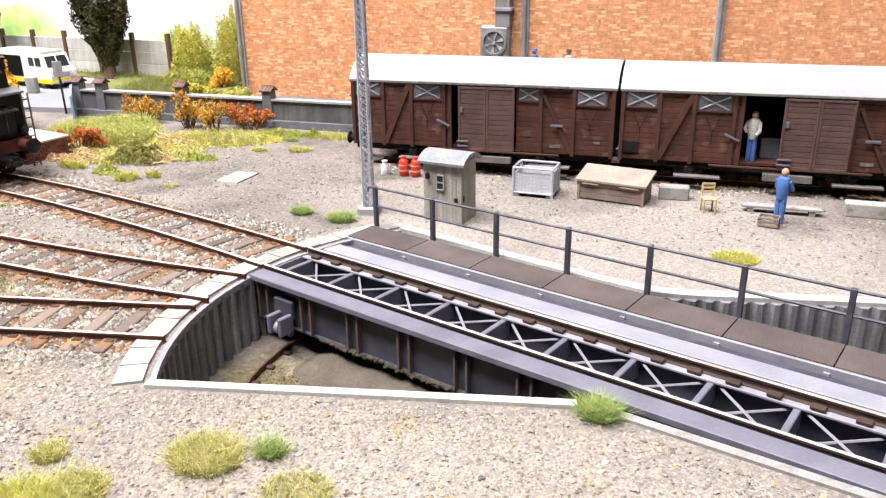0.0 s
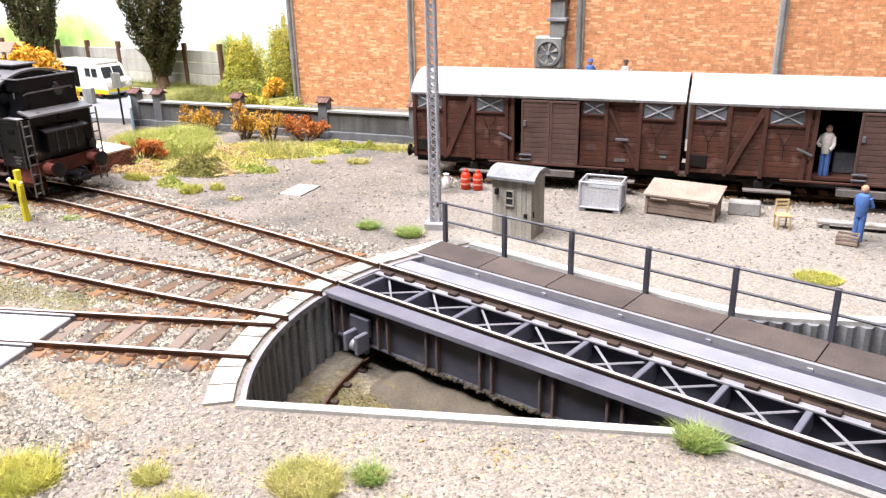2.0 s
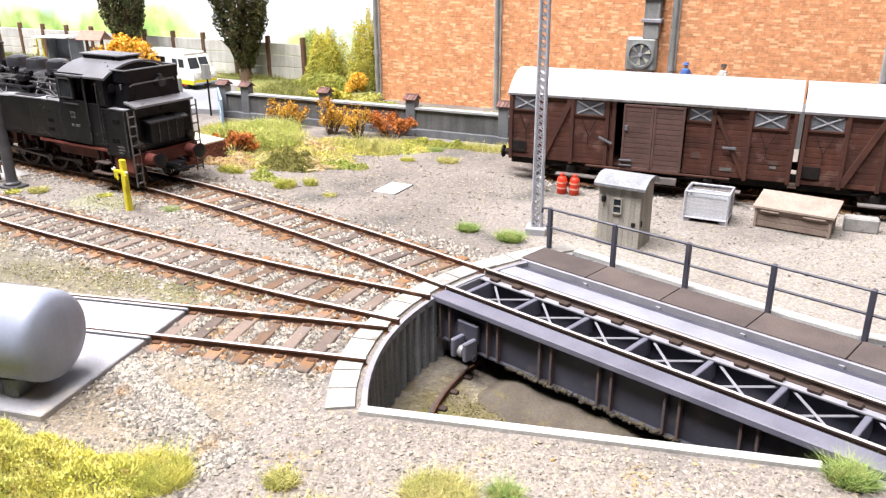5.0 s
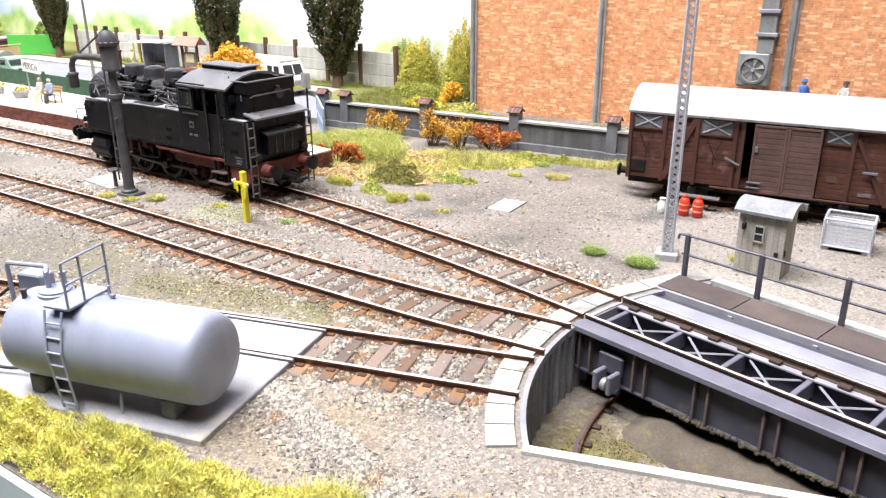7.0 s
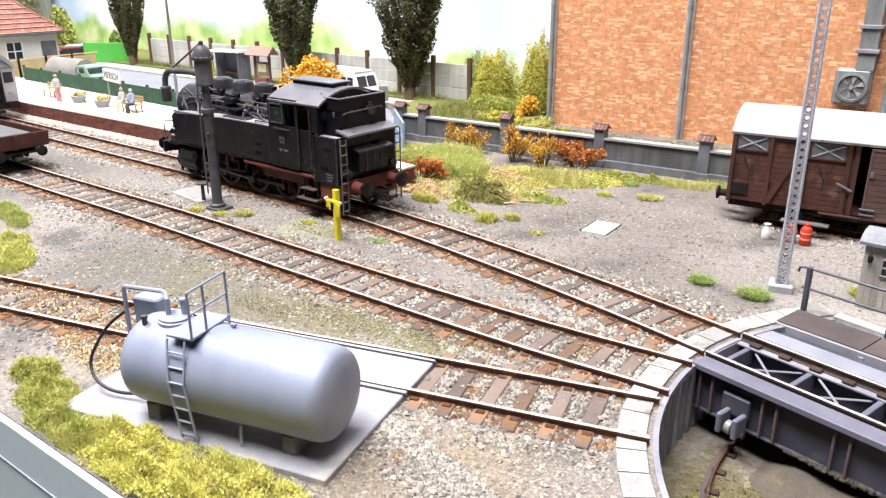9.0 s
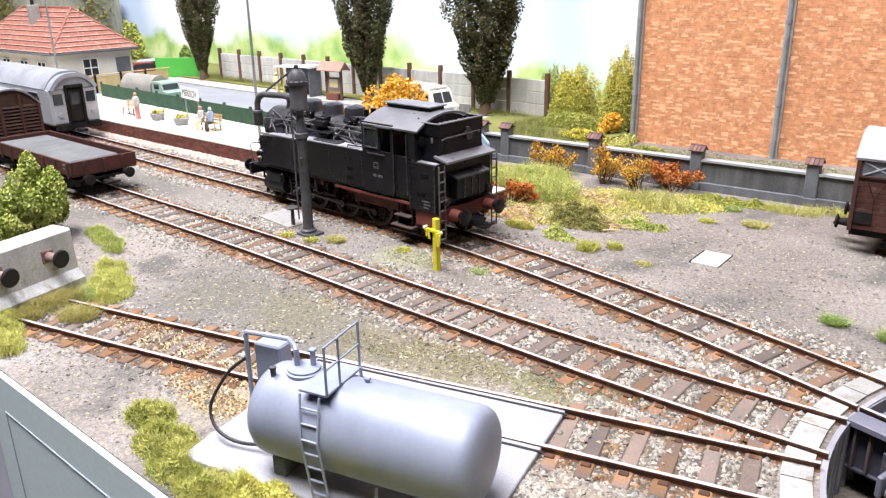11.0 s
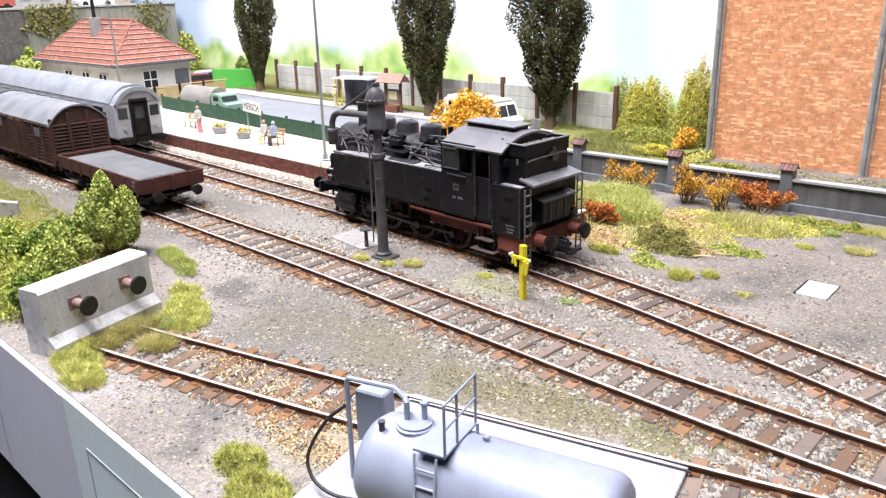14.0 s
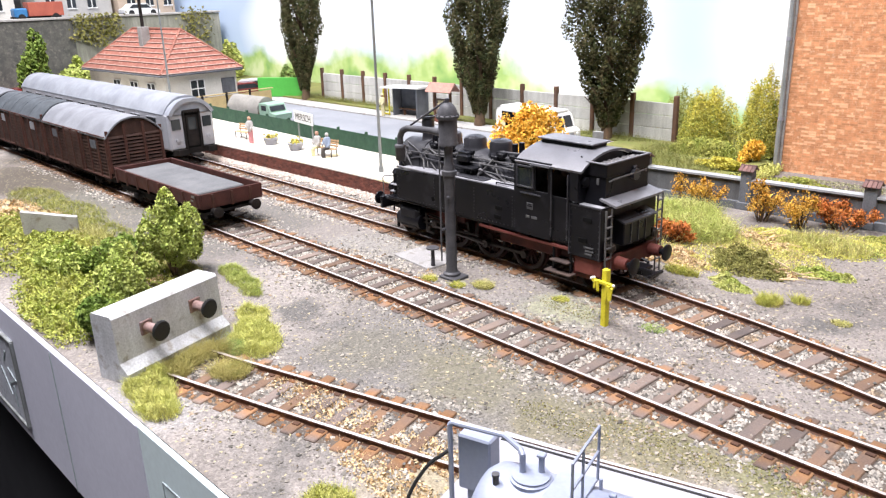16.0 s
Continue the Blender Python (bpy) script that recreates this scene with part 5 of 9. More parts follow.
    for x, y, z in ((-37, -6.4, 41.6), (-27, -6.0, 42.4), (0, -6.6, 41.4), (3, -6.0, 42.6), (-14, -7.5, 41.5), (9, -5.5, 42.5)):
        P("valve", Shape().box((x, y, z), (3.4, 2.6, 2.0), 0.5).cyl((x - 2.4, y, z + 0.6), (x + 2.4, y, z + 0.6), 0.9, n=8))
    P("lubricator_rack", Shape().box((-15, -9.2, 41.2), (6.0, 2.4, 2.4), 0.2))
    for k, pts in enumerate(([(-57, -9.6, 33), (-44, -9.9, 36.4), (-10, -10.0, 36.2), (18, -10.0, 35.2), (19, -10, 33)], [(-40, -7, 40.6), (-34, -8.4, 38.8), (-24, -8.8, 39.6), (-20, -8.6, 41)], [(-16, -9, 40), (-16, -10.4, 35)], [(0, -7.5, 41), (-3, -9.6, 37), (-6, -10.2, 34.2)], [(8, -8.4, 39.2), (18, -8.6, 39.8)], [(-6, -9.6, 36.4), (4, -10.0, 33.8), (16, -10.2, 33.4), (19, -9.6, 36.0)], [(-56, -7.6, 38), (-57.4, -9.8, 34), (-56, -10.6, 29)], [(-58, -6, 38), (-54, -8.8, 38.6), (-53, -9.2, 36)], [(2, -5.5, 43.8), (12, -5, 44.2), (20, -5, 44)], [(-38, -5.0, 43), (-33, -6.4, 42.4), (-28, -5.8, 43)], [(-57, 9.6, 33), (18, 10.0, 36)])):
        P("pipe", Shape().tube(pts, 0.5 if k else 0.36, 6), PIPEGREY if k % 2 else LOCOROOF)
    P("boiler_band", Shape().cyl((-8.5, -9.9, 36), (-8.5, -11.0, 33.2), 1.5, n=10))
    P("washout_plug", Shape().cyl((-30, -8.6, 37.8), (-30, -9.6, 38.2), 1.2, n=10))
    P("washout_plug", Shape().cyl((13, -8.6, 37.4), (13, -9.7, 37.8), 1.5, n=10))
    # side tanks
    for y in (-1, 1):
        tank = P("side_tank", Shape().side([(-51.5, 18.0), (20, 17.4), (20, 33.2), (-14, 33.0), (-51.5, 31.2)][:: -y or 1], 9.0 * y, 17.0 * y))
        part("tank_rim", Shape().box((-16, 16.6 * y, 32.6), (70, 0.6, 0.6), 0.1).box((3, 13.4 * y, 33.3), (33, 6.6, 0.3), 0.1).box((-33, 16.2 * y, 32.2), (37, 1.2, 0.5), 0.1), LITDUST, tank, "pale edge, lamp sheen painted over dust")
        part("tank_top", Shape().side([(-51.2, 31.25), (-14, 33.05), (19.8, 33.25), (19.8, 33.6), (-14, 33.4), (-51.2, 31.6)], min(9.4 * y, 16.7 * y), max(9.4 * y, 16.7 * y)), LITDUST, tank, "pale tank top, lamp sheen painted over dust")
        part("tank_rivet", tank_rivets(y), LOCOROOF, tank, kind="stuff")
        part("tank_lid", Shape().box((-6, 13.4 * y, 33.6), (16, 4.4, 0.8), 0.3), LOCOROOF, tank)
        part("tank_hand_rail", Shape().tube([(9, 15.6 * y, 33.2), (9.2, 15.6 * y, 34.4), (18.6, 15.6 * y, 34.6), (18.8, 15.6 * y, 33.4)], 0.25, 5), LOCOBLACK, tank)
        for x, z in ((11.5, 24.8), (11.0, 21.0), (-27, 21.6)):
            part("step_hole", Shape().box((x, 17.0 * y, z), (3.6 if x > 0 else 1.8, 0.35, 1.5 if x > 0 else 1.8), 0.3), DARKHOLE, tank)
    # cab
    for y in (-1, 1):
        side = P("cab_side", Shape().box((29, 16.8 * y, 26.0), (18, 0.9, 17.6), 0.1).box((20.7, 16.8 * y, 39.6), (1.6, 0.9, 10.4), 0.1).box((29.9, 16.8 * y, 39.6), (1.2, 0.9, 10.4), 0.1).box((37.2, 16.8 * y, 39.6), (1.6, 0.9, 10.4), 0.1).box((29, 16.8 * y, 45.0), (18, 0.9, 1.6), 0.1).box((48.0, 16.8 * y, 39.4), (4.0, 0.9, 11), 0.1))
        part("window_frame", Shape().box((25.4, 17.35 * y, 43.4), (8.6, 0.5, 0.7), 0.1).box((25.4, 17.35 * y, 35.6), (8.6, 0.5, 0.7), 0.1).box((21.5, 17.35 * y, 39.5), (0.8, 0.5, 8.4), 0.1).box((29.4, 17.35 * y, 39.5), (0.8, 0.5, 8.4), 0.1), LOCOROOF, side)
        part("window_pane", Shape().box((25.4, 17.1 * y, 39.5), (7.6, 0.25, 7.4)), CABGLASS, side)
        part("window_visor", Shape().box((33.6, 17.9 * y, 44.6), (9.4, 1.8, 0.5), 0.1), LOCOROOF, side)
        door = P("cab_door", Shape().box((42, 16.5 * y, 26.0), (7.6, 0.7, 16.6), 0.1))
        part("hand_rail", Shape().tube([(38.4, 17.6 * y, 19), (38.4, 17.6 * y, 43)], 0.3, 5).tube([(45.8, 17.6 * y, 19), (45.8, 17.6 * y, 43)], 0.3, 5), LOCOROOF, door)
        part("grab_rail", Shape().tube([(23.5, 17.6 * y, 33.4), (33.5, 17.6 * y, 33.4)], 0.35, 5), LOCOROOF, side)
        em = part("emblem", Shape().box((28, 17.35 * y, 28.6), (3.0, 0.25, 2.6), 0.1), DIMMARK, side, "pale rounded emblem plate")
        part("emblem_field", Shape().box((28, 17.5 * y, 28.6), (2.2, 0.2, 0.5), 0.08).box((28, 17.5 * y, 29.3), (1.6, 0.2, 0.35), 0.05), LOCOBLACK, em)
        for k in range(2):
            part("marking_bar", Shape().box((26.9 + 3.3 * k, 17.35 * y, 24.4), (1.8 if k == 0 else 2.7, 0.2, 1.0), 0.05), DIMMARK, side)
    for pts in ([(-44, -7.4, 40.0), (-20, -7.8, 40.2), (4, -7.6, 40.2), (19, -7.4, 40.6)], [(-52, -9.9, 36.5), (-47, -11.5, 32.5)], [(-36, -9.7, 35), (-30, -12, 32.6)], [(2, -8.4, 39.4), (5, -10.8, 36), (10, -11.5, 33.6)], [(-56, -6, 41.4), (-46, -8.6, 39.2), (-40, -10.4, 35.6), (-38, -12, 32.4)]):
        P("feed_pipe", Shape().tube(pts, 0.34, 5), PIPEGREY)
    P("cab_front", Shape().box((20.6, 0, 39), (1.0, 33, 12), 0.1))
    P("cab_back", Shape().box((49.6, 0, 33), (1.0, 33, 23), 0.1))
    P("rear_gable", Shape().endwise([(-16.6, 44.0)] + [(17.0 * q, 49.4 - 5.2 * q * q) for q in np.linspace(-1, 1, 9)] + [(16.6, 44.0)], 49.2, 50.4))
    P("front_gable", Shape().endwise([(-16.6, 44.0)] + [(17.0 * q, 49.4 - 5.2 * q * q) for q in np.linspace(-1, 1, 9)] + [(16.6, 44.0)], 20.1, 21.1))
    P("boiler_backhead", Shape().box((23.4, 0, 32), (3.4, 22, 22), 1.0).cyl((25.2, -5, 38), (26.4, -5, 38), 1.6, n=12).cyl((25.2, 4, 38), (26.4, 4, 38), 1.6, n=12), LOCOROOF)
    P("regulator", Shape().tube([(26.0, 0, 41), (28.0, -4, 39.6), (28.2, -7, 39.4)], 0.35, 5), REDBRASS)
    P("cab_floor", Shape().box((35, 0, 17.6), (29, 33, 0.8)))
    arc = [(17.6 * math.sin(a), 50.4 - 19.5 * (1 - math.cos(a))) for a in np.linspace(-0.76, 0.76, 15)]
    arc = [(y * 17.6 / 12.13, z) for y, z in arc]
    s = Shape().endwise([(y, z) for y, z in arc][::-1] + [(y * 0.985, z - 0.8) for y, z in arc], 20.6, 51.6)
    P("cab_roof", s, CABROOF, label="grey arched roof with the lamp gloss in its colour")
    for y in (-1, 1):
        P("roof_seam", Shape().box((36.1, 12.3 * y, 47.55), (31.2, 0.5, 0.4), 0.1, tilt=(-20 * y, 0, 0)), LOCOBLACK)
    v = P("roof_vent", Shape().box((34, 0, 50.9), (24, 9.0, 1.6), 0.3), LOCOBLACK)
    part("vent_lid", Shape().box((34, 0, 51.9), (26, 10.6, 0.6), 0.2), CABROOF, v)
    P("roof_hook", Shape().tube([(46, -11, 48.0), (46.5, -11, 48.9), (47.0, -11, 48.0)], 0.22, 5))
    # bunker
    bk = P("bunker", Shape().box((53.0, 0, 23.4), (14, 33.4, 19.2), 0.4))
    for y in (-1, 1):
        P("ballast_box", Shape().box((54.0, 15.0 * y, 10.6), (11.6, 1.6, 6.2), 0.3), DUSTRED, label="dull red box under the bunker")
    part("bunker_seam", Shape().box((53, -16.8, 32.8), (14.2, 0.3, 0.5)).box((46.3, -16.85, 23.4), (0.4, 0.3, 19)).box((59.7, -16.85, 23.4), (0.4, 0.3, 19)), LOCOROOF, bk)
    part("bunker_ledge", Shape().box((53.2, 0, 33.1), (13.4, 32.6, 0.25), 0.05), LITDUST, bk, "pale grey ledge")
    for x, z in ((54.2, 28.2), (52.4, 20.4)):
        part("step_hole", Shape().box((x, -16.8, z), (3.8, 0.4, 1.6), 0.3), DARKHOLE, bk)
    for k in range(3):
        part("marking_bar", Shape().box((55.0 + (k % 2) * 0.4, -16.78, 18.0 - 1.2 * k), (4.2 - k * 0.6, 0.2, 0.6), 0.03), DIMMARK, bk)
    for k in range(9):
        part("rivet_row", Shape().cyl((47.2 + 1.5 * k, -16.7, 31.6), (47.2 + 1.5 * k, -17.0, 31.6), 0.22, n=5).cyl((47.0, -16.7, 14.6 + 2.05 * k), (47.0, -17.0, 14.6 + 2.05 * k), 0.22, n=5).cyl((59.2, -16.7, 14.6 + 2.05 * k), (59.2, -17.0, 14.6 + 2.05 * k), 0.22, n=5), LOCOROOF, bk)
    P("bunker_neck", Shape().endwise([(-13.8, 33), (13.8, 33), (12.7, 37.5), (12.4, 45.6), (-12.4, 45.6), (-12.7, 37.5)], 50.2, 58.4))
    hop = P("coal_hopper", Shape().box((54.4, -12.6, 45.4), (8.6, 0.6, 4.6), 0.1).box((54.4, 12.6, 45.4), (8.6, 0.6, 4.6), 0.1).box((58.6, 0, 45.4), (0.6, 25.6, 4.6), 0.1))
    part("hopper_rim", Shape().box((54.4, -12.7, 47.8), (8.9, 1.0, 0.5), 0.1).box((54.4, 12.7, 47.8), (8.9, 1.0, 0.5), 0.1).box((58.6, 0, 47.8), (1.0, 26.2, 0.5), 0.1), CABROOF, hop)
    rg = np.random.default_rng(2)
    part("coal", Shape().stones(np.column_stack([rg.uniform(51.2, 57.8, 700), rg.uniform(-12.2, 12.2, 700), rg.uniform(45.9, 46.6, 700)]), 0.5, rg, 0.8), COAL, hop, "grey coal lumps", smooth=False)
    P("bunker_pipe", Shape().cyl((46.0, -14.0, 41.2), (51.6, -14.2, 40.6), 2.0, 1.8, n=16), LOCOBLACK)
    P("neck_rail", Shape().tube([(59.0, -11.6, 41.6), (60.2, -10.8, 42.4), (60.2, 9.0, 42.8), (59.0, 10.4, 41.8)], 0.32, 5), PIPEGREY)
    P("neck_plate", Shape().box((55.2, -12.9, 41.4), (1.0, 0.3, 2.2), 0.05), DIMMARK)
    P("bunker_rail", Shape().tube([(51, -12.6, 35.2), (59, -12.6, 35.2)], 0.35, 5).tube([(57.8, -8, 45.2), (58.4, -8.6, 42), (58.2, -9.6, 38.2)], 0.3, 5))
    P("rear_lamp", Shape().cyl((57.6, 3, 42.0), (60.4, 3, 42.0), 1.8, 2.1, n=14).box((59, 3, 44.4), (1.6, 1.8, 1.2), 0.2), LOCOROOF)
    P("rear_shelf", Shape().side([(57.4, 36.0), (64.4, 34.4), (64.4, 33.6), (57.4, 35.2)], -14.5, 14.5), CABROOF)
    tb = P("tool_box", Shape().box((61.8, 0, 23.4), (4.2, 17, 9.6), 0.3))
    part("tool_box_lid", Shape().side([(59.8, 29.2), (65.2, 27.6), (65.2, 27.0), (59.8, 28.6)], -10, 10), LOCOROOF, tb)
    for y in (-4.4, 0, 4.4):
        part("box_rib", Shape().box((64.0, y, 22.8), (0.5, 0.5, 8.4), 0.1), LOCOROOF, tb)
    for y in (-13.0, 13.0):
        P("tail_lamp", Shape().cyl((60, y, 18.5), (62.6, y, 18.5), 1.9, n=14).lathe([(1.6, 0), (1.3, 0.5), (0.3, 0.8)], (62.6, y, 18.5), (1, 0, 0), 12), RODSTEEL)
        ld = P("ladder", m=PIPEGREY, s=Shape().tube([(62.6, y * 1.2 - 1.6, 2.6), (62.4, y * 1.2 - 1.6, 33)], 0.36, 5).tube([(62.6, y * 1.2 + 1.6, 2.6), (62.4, y * 1.2 + 1.6, 33)], 0.36, 5))
        for k in range(8):
            part("rung", Shape().box((62.5, y * 1.2, 4 + 3.8 * k), (0.8, 3.2, 0.5), 0.1), PIPEGREY, ld)
    for x, d in ((62.0, 1), (-65.4, -1)):
        bb = P("buffer_beam", Shape().box((x, 0, 13.0), (1.6, 31, 5.4), 0.2), LOCORED if d > 0 else LOCOBLACK, label="dull red buffer beam" if d > 0 else "sooty black buffer beam")
        for y in (-10.2, 10.2):
            part("buffer", Shape().cyl((x, y, 13.0), (x + 5.2 * d, y, 13.0), 2.4, 2.0, n=16), DUSTRED if d > 0 else LOCOBLACK, bb)
            part("buffer_head", Shape().lathe([(1.1, 5.0 * d), (1.1, 7.0 * d), (3.0, 7.4 * d), (3.1, 8.0 * d), (2.4, 8.4 * d)][:: d], (x, y, 13.0), (1, 0, 0), 18), LOCOBLACK, bb)
        P("coupler", Shape().box((x + 5 * d, 0, 7.6), (11, 3.4, 2.0), 0.4).box((x + 10 * d, 0, 8.0), (1.4, 8.4, 1.0), 0.2).box((x + 8 * d, -2.4, 8.8), (4.0, 1.2, 2.6), 0.3).box((x + 4 * d, 0, 9.4), (6, 6.0, 1.2), 0.3))
        P("brake_hose", Shape().tube([(x + 0.8 * d, 5, 10.5), (x + 3.2 * d, 5.4, 9.6), (x + 3.8 * d, 5.4, 6.6), (x + 2.4 * d, 5.2, 5.0)], 0.5, 6).tube([(x + 0.8 * d, -5, 10.5), (x + 3.2 * d, -5.4, 9.2), (x + 3.4 * d, -5.4, 6.2)], 0.5, 6))
    P("front_platform", Shape().box((-58.6, 0, 15.4), (9.6, 29, 0.9), 0.2).box((-54, 0, 20), (2, 26, 1.0), 0.2), LOCOBLACK)
    P("front_rail", Shape().tube([(-62.4, -12, 15.8), (-62.0, -12, 22), (-59.4, -12, 23.6), (-57.6, -12, 20.6)], 0.35, 5).tube([(-62.4, 12, 15.8), (-62.0, 12, 22), (-59.4, 12, 23.6), (-57.6, 12, 20.6)], 0.35, 5).tube([(-62.6, -5, 16), (-62.8, -5, 27), (-62.0, -5, 29)], 0.3, 5))
    for y in (-10.5, 10.5):
        P("head_lamp", Shape().cyl((-60.6, y, 20.0), (-63.4, y, 20.0), 1.7, 2.0, n=14).box((-61, y, 17.2), (1.8, 1.6, 2.6), 0.2))
    P("air_pump", Shape().cyl((-56.5, -12.4, 18.4), (-56.5, -12.4, 28), 1.9, n=12).cyl((-56.5, -12.4, 28), (-56.5, -12.4, 30), 2.4, 1.2, n=12))
    P("guard_iron", Shape().box((-61.4, -9.0, 4.0), (0.8, 1.2, 7), 0.1).box((-61.4, 9.0, 4.0), (0.8, 1.2, 7), 0.1))
    # small fittings and pipework along the boiler flank, highlights painted in as pale grey
    for x, z, r in ((-40, 38.6, 0.9), (-26, 38.2, 0.8), (-21, 40.2, 0.7), (-5, 38.4, 0.9), (2, 37.6, 0.8), (16, 38.8, 0.9), (-50, 37.0, 1.0), (-54, 39.2, 0.8)):
        yy = -math.sqrt(max(0.0, 9.6 ** 2 - (z - 33.0) ** 2))
        P("boiler_fitting", Shape().cyl((x, yy + 0.4, z - 0.2), (x, yy - 1.4, z + 0.5), r, r * 0.7, n=9).cyl((x - 1.3, yy - 1.0, z + 0.3), (x + 1.3, yy - 1.0, z + 0.3), r * 0.4, n=6), PIPEGREY)
    for k in range(7):
        x = -55 + 11.5 * k
        z0 = 40.5 - 0.9 * (k % 3)
        P("thin_pipe", Shape().sweep([(x, -5.8, z0 + 0.6), (x + 1.5, -8.2, z0 - 1.6), (x + 2.6 + (k % 2) * 3, -9.9, z0 - 4.2), (x + 3.4 + (k % 2) * 4, -11.4, z0 - 6.6)], 0.26, 6), PIPEGREY)
    P("stack_rail", Shape().sweep([(-60, -8.4, 37.4), (-48, -9.4, 38.4), (-20, -9.6, 38.6), (8, -9.4, 38.6), (19, -9.2, 38.4)], 0.28, 6), PIPEGREY)
    for x in (-46, -30, -12, 6):
        P("rail_stanchion", Shape().cyl((x, -8.2, 37.8), (x, -9.6, 38.5), 0.25, n=6), PIPEGREY)
    for y in (-1, 1):
        P("platform_rail", Shape().sweep([(-65.0, 14.0 * y, 15.6), (-65.2, 14.0 * y, 24.6), (-64.2, 14.0 * y, 25.6), (-58.0, 13.6 * y, 26.4)], 0.3, 6), PIPEGREY)
    P("side_tank_front_step", Shape().box((-55.5, -13.0, 23.0), (5.0, 5.0, 0.5), 0.1).box((-57.5, -13.0, 19.6), (3.0, 4.0, 0.5), 0.1), LITDUST)
    return t


loco()

# covered goods wagons on the loading track
WAGONBROWN = mat("wagon_brown", (0.102, 0.039, 0.027), (0.070, 0.029, 0.022), 0.75, fine=0.6, coarse=9, bump=0.25, each=0.14, third=(0.14, 0.075, 0.06), streak=0.35)
WAGONPOST = mat("wagon_post_brown", (0.080, 0.032, 0.023), (0.058, 0.026, 0.020), 0.7, fine=0.6, coarse=7, bump=0.15)
WAGONROOF = mat("wagon_roof_white", (0.37, 0.375, 0.395), (0.30, 0.305, 0.335), 0.7, grit=0.4, fine=0.8, coarse=24, bump=0.1, third=(0.33, 0.33, 0.37))
GREYROOF = mat("wagon_roof_grey", (0.25, 0.262, 0.285), (0.20, 0.208, 0.23), 0.55, grit=0.4, fine=0.8, coarse=14, bump=0.1, streak=0.2)
DOORBROWN = mat("door_grey_brown", (0.112, 0.064, 0.056), (0.085, 0.05, 0.044), 0.75, fine=0.6, coarse=8, bump=0.3, each=0.1)
UNDER = mat("underframe_dark", (0.011, 0.010, 0.010), (0.022, 0.018, 0.016), 0.8, gloss=0.15, fine=0.5, coarse=5)
STEPGREY = mat("dusty_step_grey", (0.17, 0.155, 0.15), (0.12, 0.105, 0.10), 0.85, coarse=6)
VENTGREY = mat("vent_grey", (0.135, 0.145, 0.165), (0.10, 0.11, 0.125), 0.6, coarse=5)
GRILLE = mat("pale_metal", (0.40, 0.41, 0.44), (0.32, 0.33, 0.36), 0.5, 0.2, coarse=5)


def arched_roof(x0, x1, half, eave, top, mid=0.0, thick=0.9):
    a = np.linspace(-1, 1, 17)
    up = [(mid + half * q, eave + (top - eave) * (1 - abs(q) ** 2.3)) for q in a]
    return Shape().endwise(up[::-1] + [(mid + (y - mid) * 0.985, z - thick) for y, z in up], x0, x1)


def running_gear(t, length, wide, axles, z=RAIL_TOP, mid=0.0):
    """Solebars, axles, springs, buffers and couplers of a two-axle wagon."""
    u = part("underframe", Shape().box((length / 2, mid - wide / 2 + 2.4, 9.2), (length - 1, 1.2, 3.2), 0.1).box((length / 2, mid + wide / 2 - 2.4, 9.2), (length - 1, 1.2, 3.2), 0.1).box((length / 2, mid, 10.2), (length - 1, wide - 3, 1.2)).box((length / 2, mid, 6.4), (length * 0.36, wide * 0.5, 2.2), 0.4), UNDER, t)
    for x in axles:
        for y in (-8.7, 8.7):
            part("wheel", wheel_shape(5.4).moved(x, mid + y, z + 5.4), WHEELBLACK, t)
        part("axle", Shape().cyl((x, mid - 8.5, z + 5.4), (x, mid + 8.5, z + 5.4), 0.8, n=8), UNDER, t)
        for y in (-1, 1):
            yy = mid + y * (wide / 2 - 2.6)
            part("axle_guard", Shape().side([(x - 5, 8.6), (x + 5, 8.6), (x + 2.2, 5.0), (x + 1.8, 3.8), (x - 1.8, 3.8), (x - 2.2, 5.0)], yy - 0.4, yy + 0.4), UNDER, t)
            part("axle_box", Shape().box((x, yy + y * 1.2, z + 5.2), (3.4, 2.6, 3.2), 0.5).tube([(x - 8, yy + y * 0.8, 8.0), (x, yy + y * 0.8, 9.4), (x + 8, yy + y * 0.8, 8.0)], 0.7, 5), UNDER, t)
    for x, d in ((0, -1), (length, 1)):
        for y in (-10.2, 10.2):
            part("buffer", Shape().cyl((x, mid + y, 11.0), (x + 4.0 * d, mid + y, 11.0), 1.7, 1.3, n=12).lathe([(0.9, 3.6), (2.6, 4.2), (2.7, 4.8), (1.6, 5.1)], (x, mid + y, 11.0), (d, 0, 0), 14), UNDER, t)
        part("coupler", Shape().box((x + 3.0 * d, mid, 8.0), (6, 4.4, 1.6), 0.3).box((x + 6.0 * d, mid, 8.2), (1.2, 8.0, 0.9), 0.2), UNDER, t)
    return u


def vent_window(t, x0, x1, z0, z1, y=-0.2):
    w = part("vent_window", Shape().box(((x0 + x1) / 2, y + 0.4, (z0 + z1) / 2), (x1 - x0, 0.5, z1 - z0), 0.1), VENTGREY, t, "grey vent with a crossed grille")
    c, d, l = (x0 + x1) / 2, (z0 + z1) / 2, x1 - x0
    a = math.degrees(math.atan2(z1 - z0, l))
    part("grille_bar", Shape().box((c, y, d), (l * 0.98, 0.35, 0.55), 0.05, tilt=(0, a, 0)).box((c, y - 0.12, d), (l * 0.98, 0.35, 0.55), 0.05, tilt=(0, -a, 0)), GRILLE, w)
    fr = Shape()
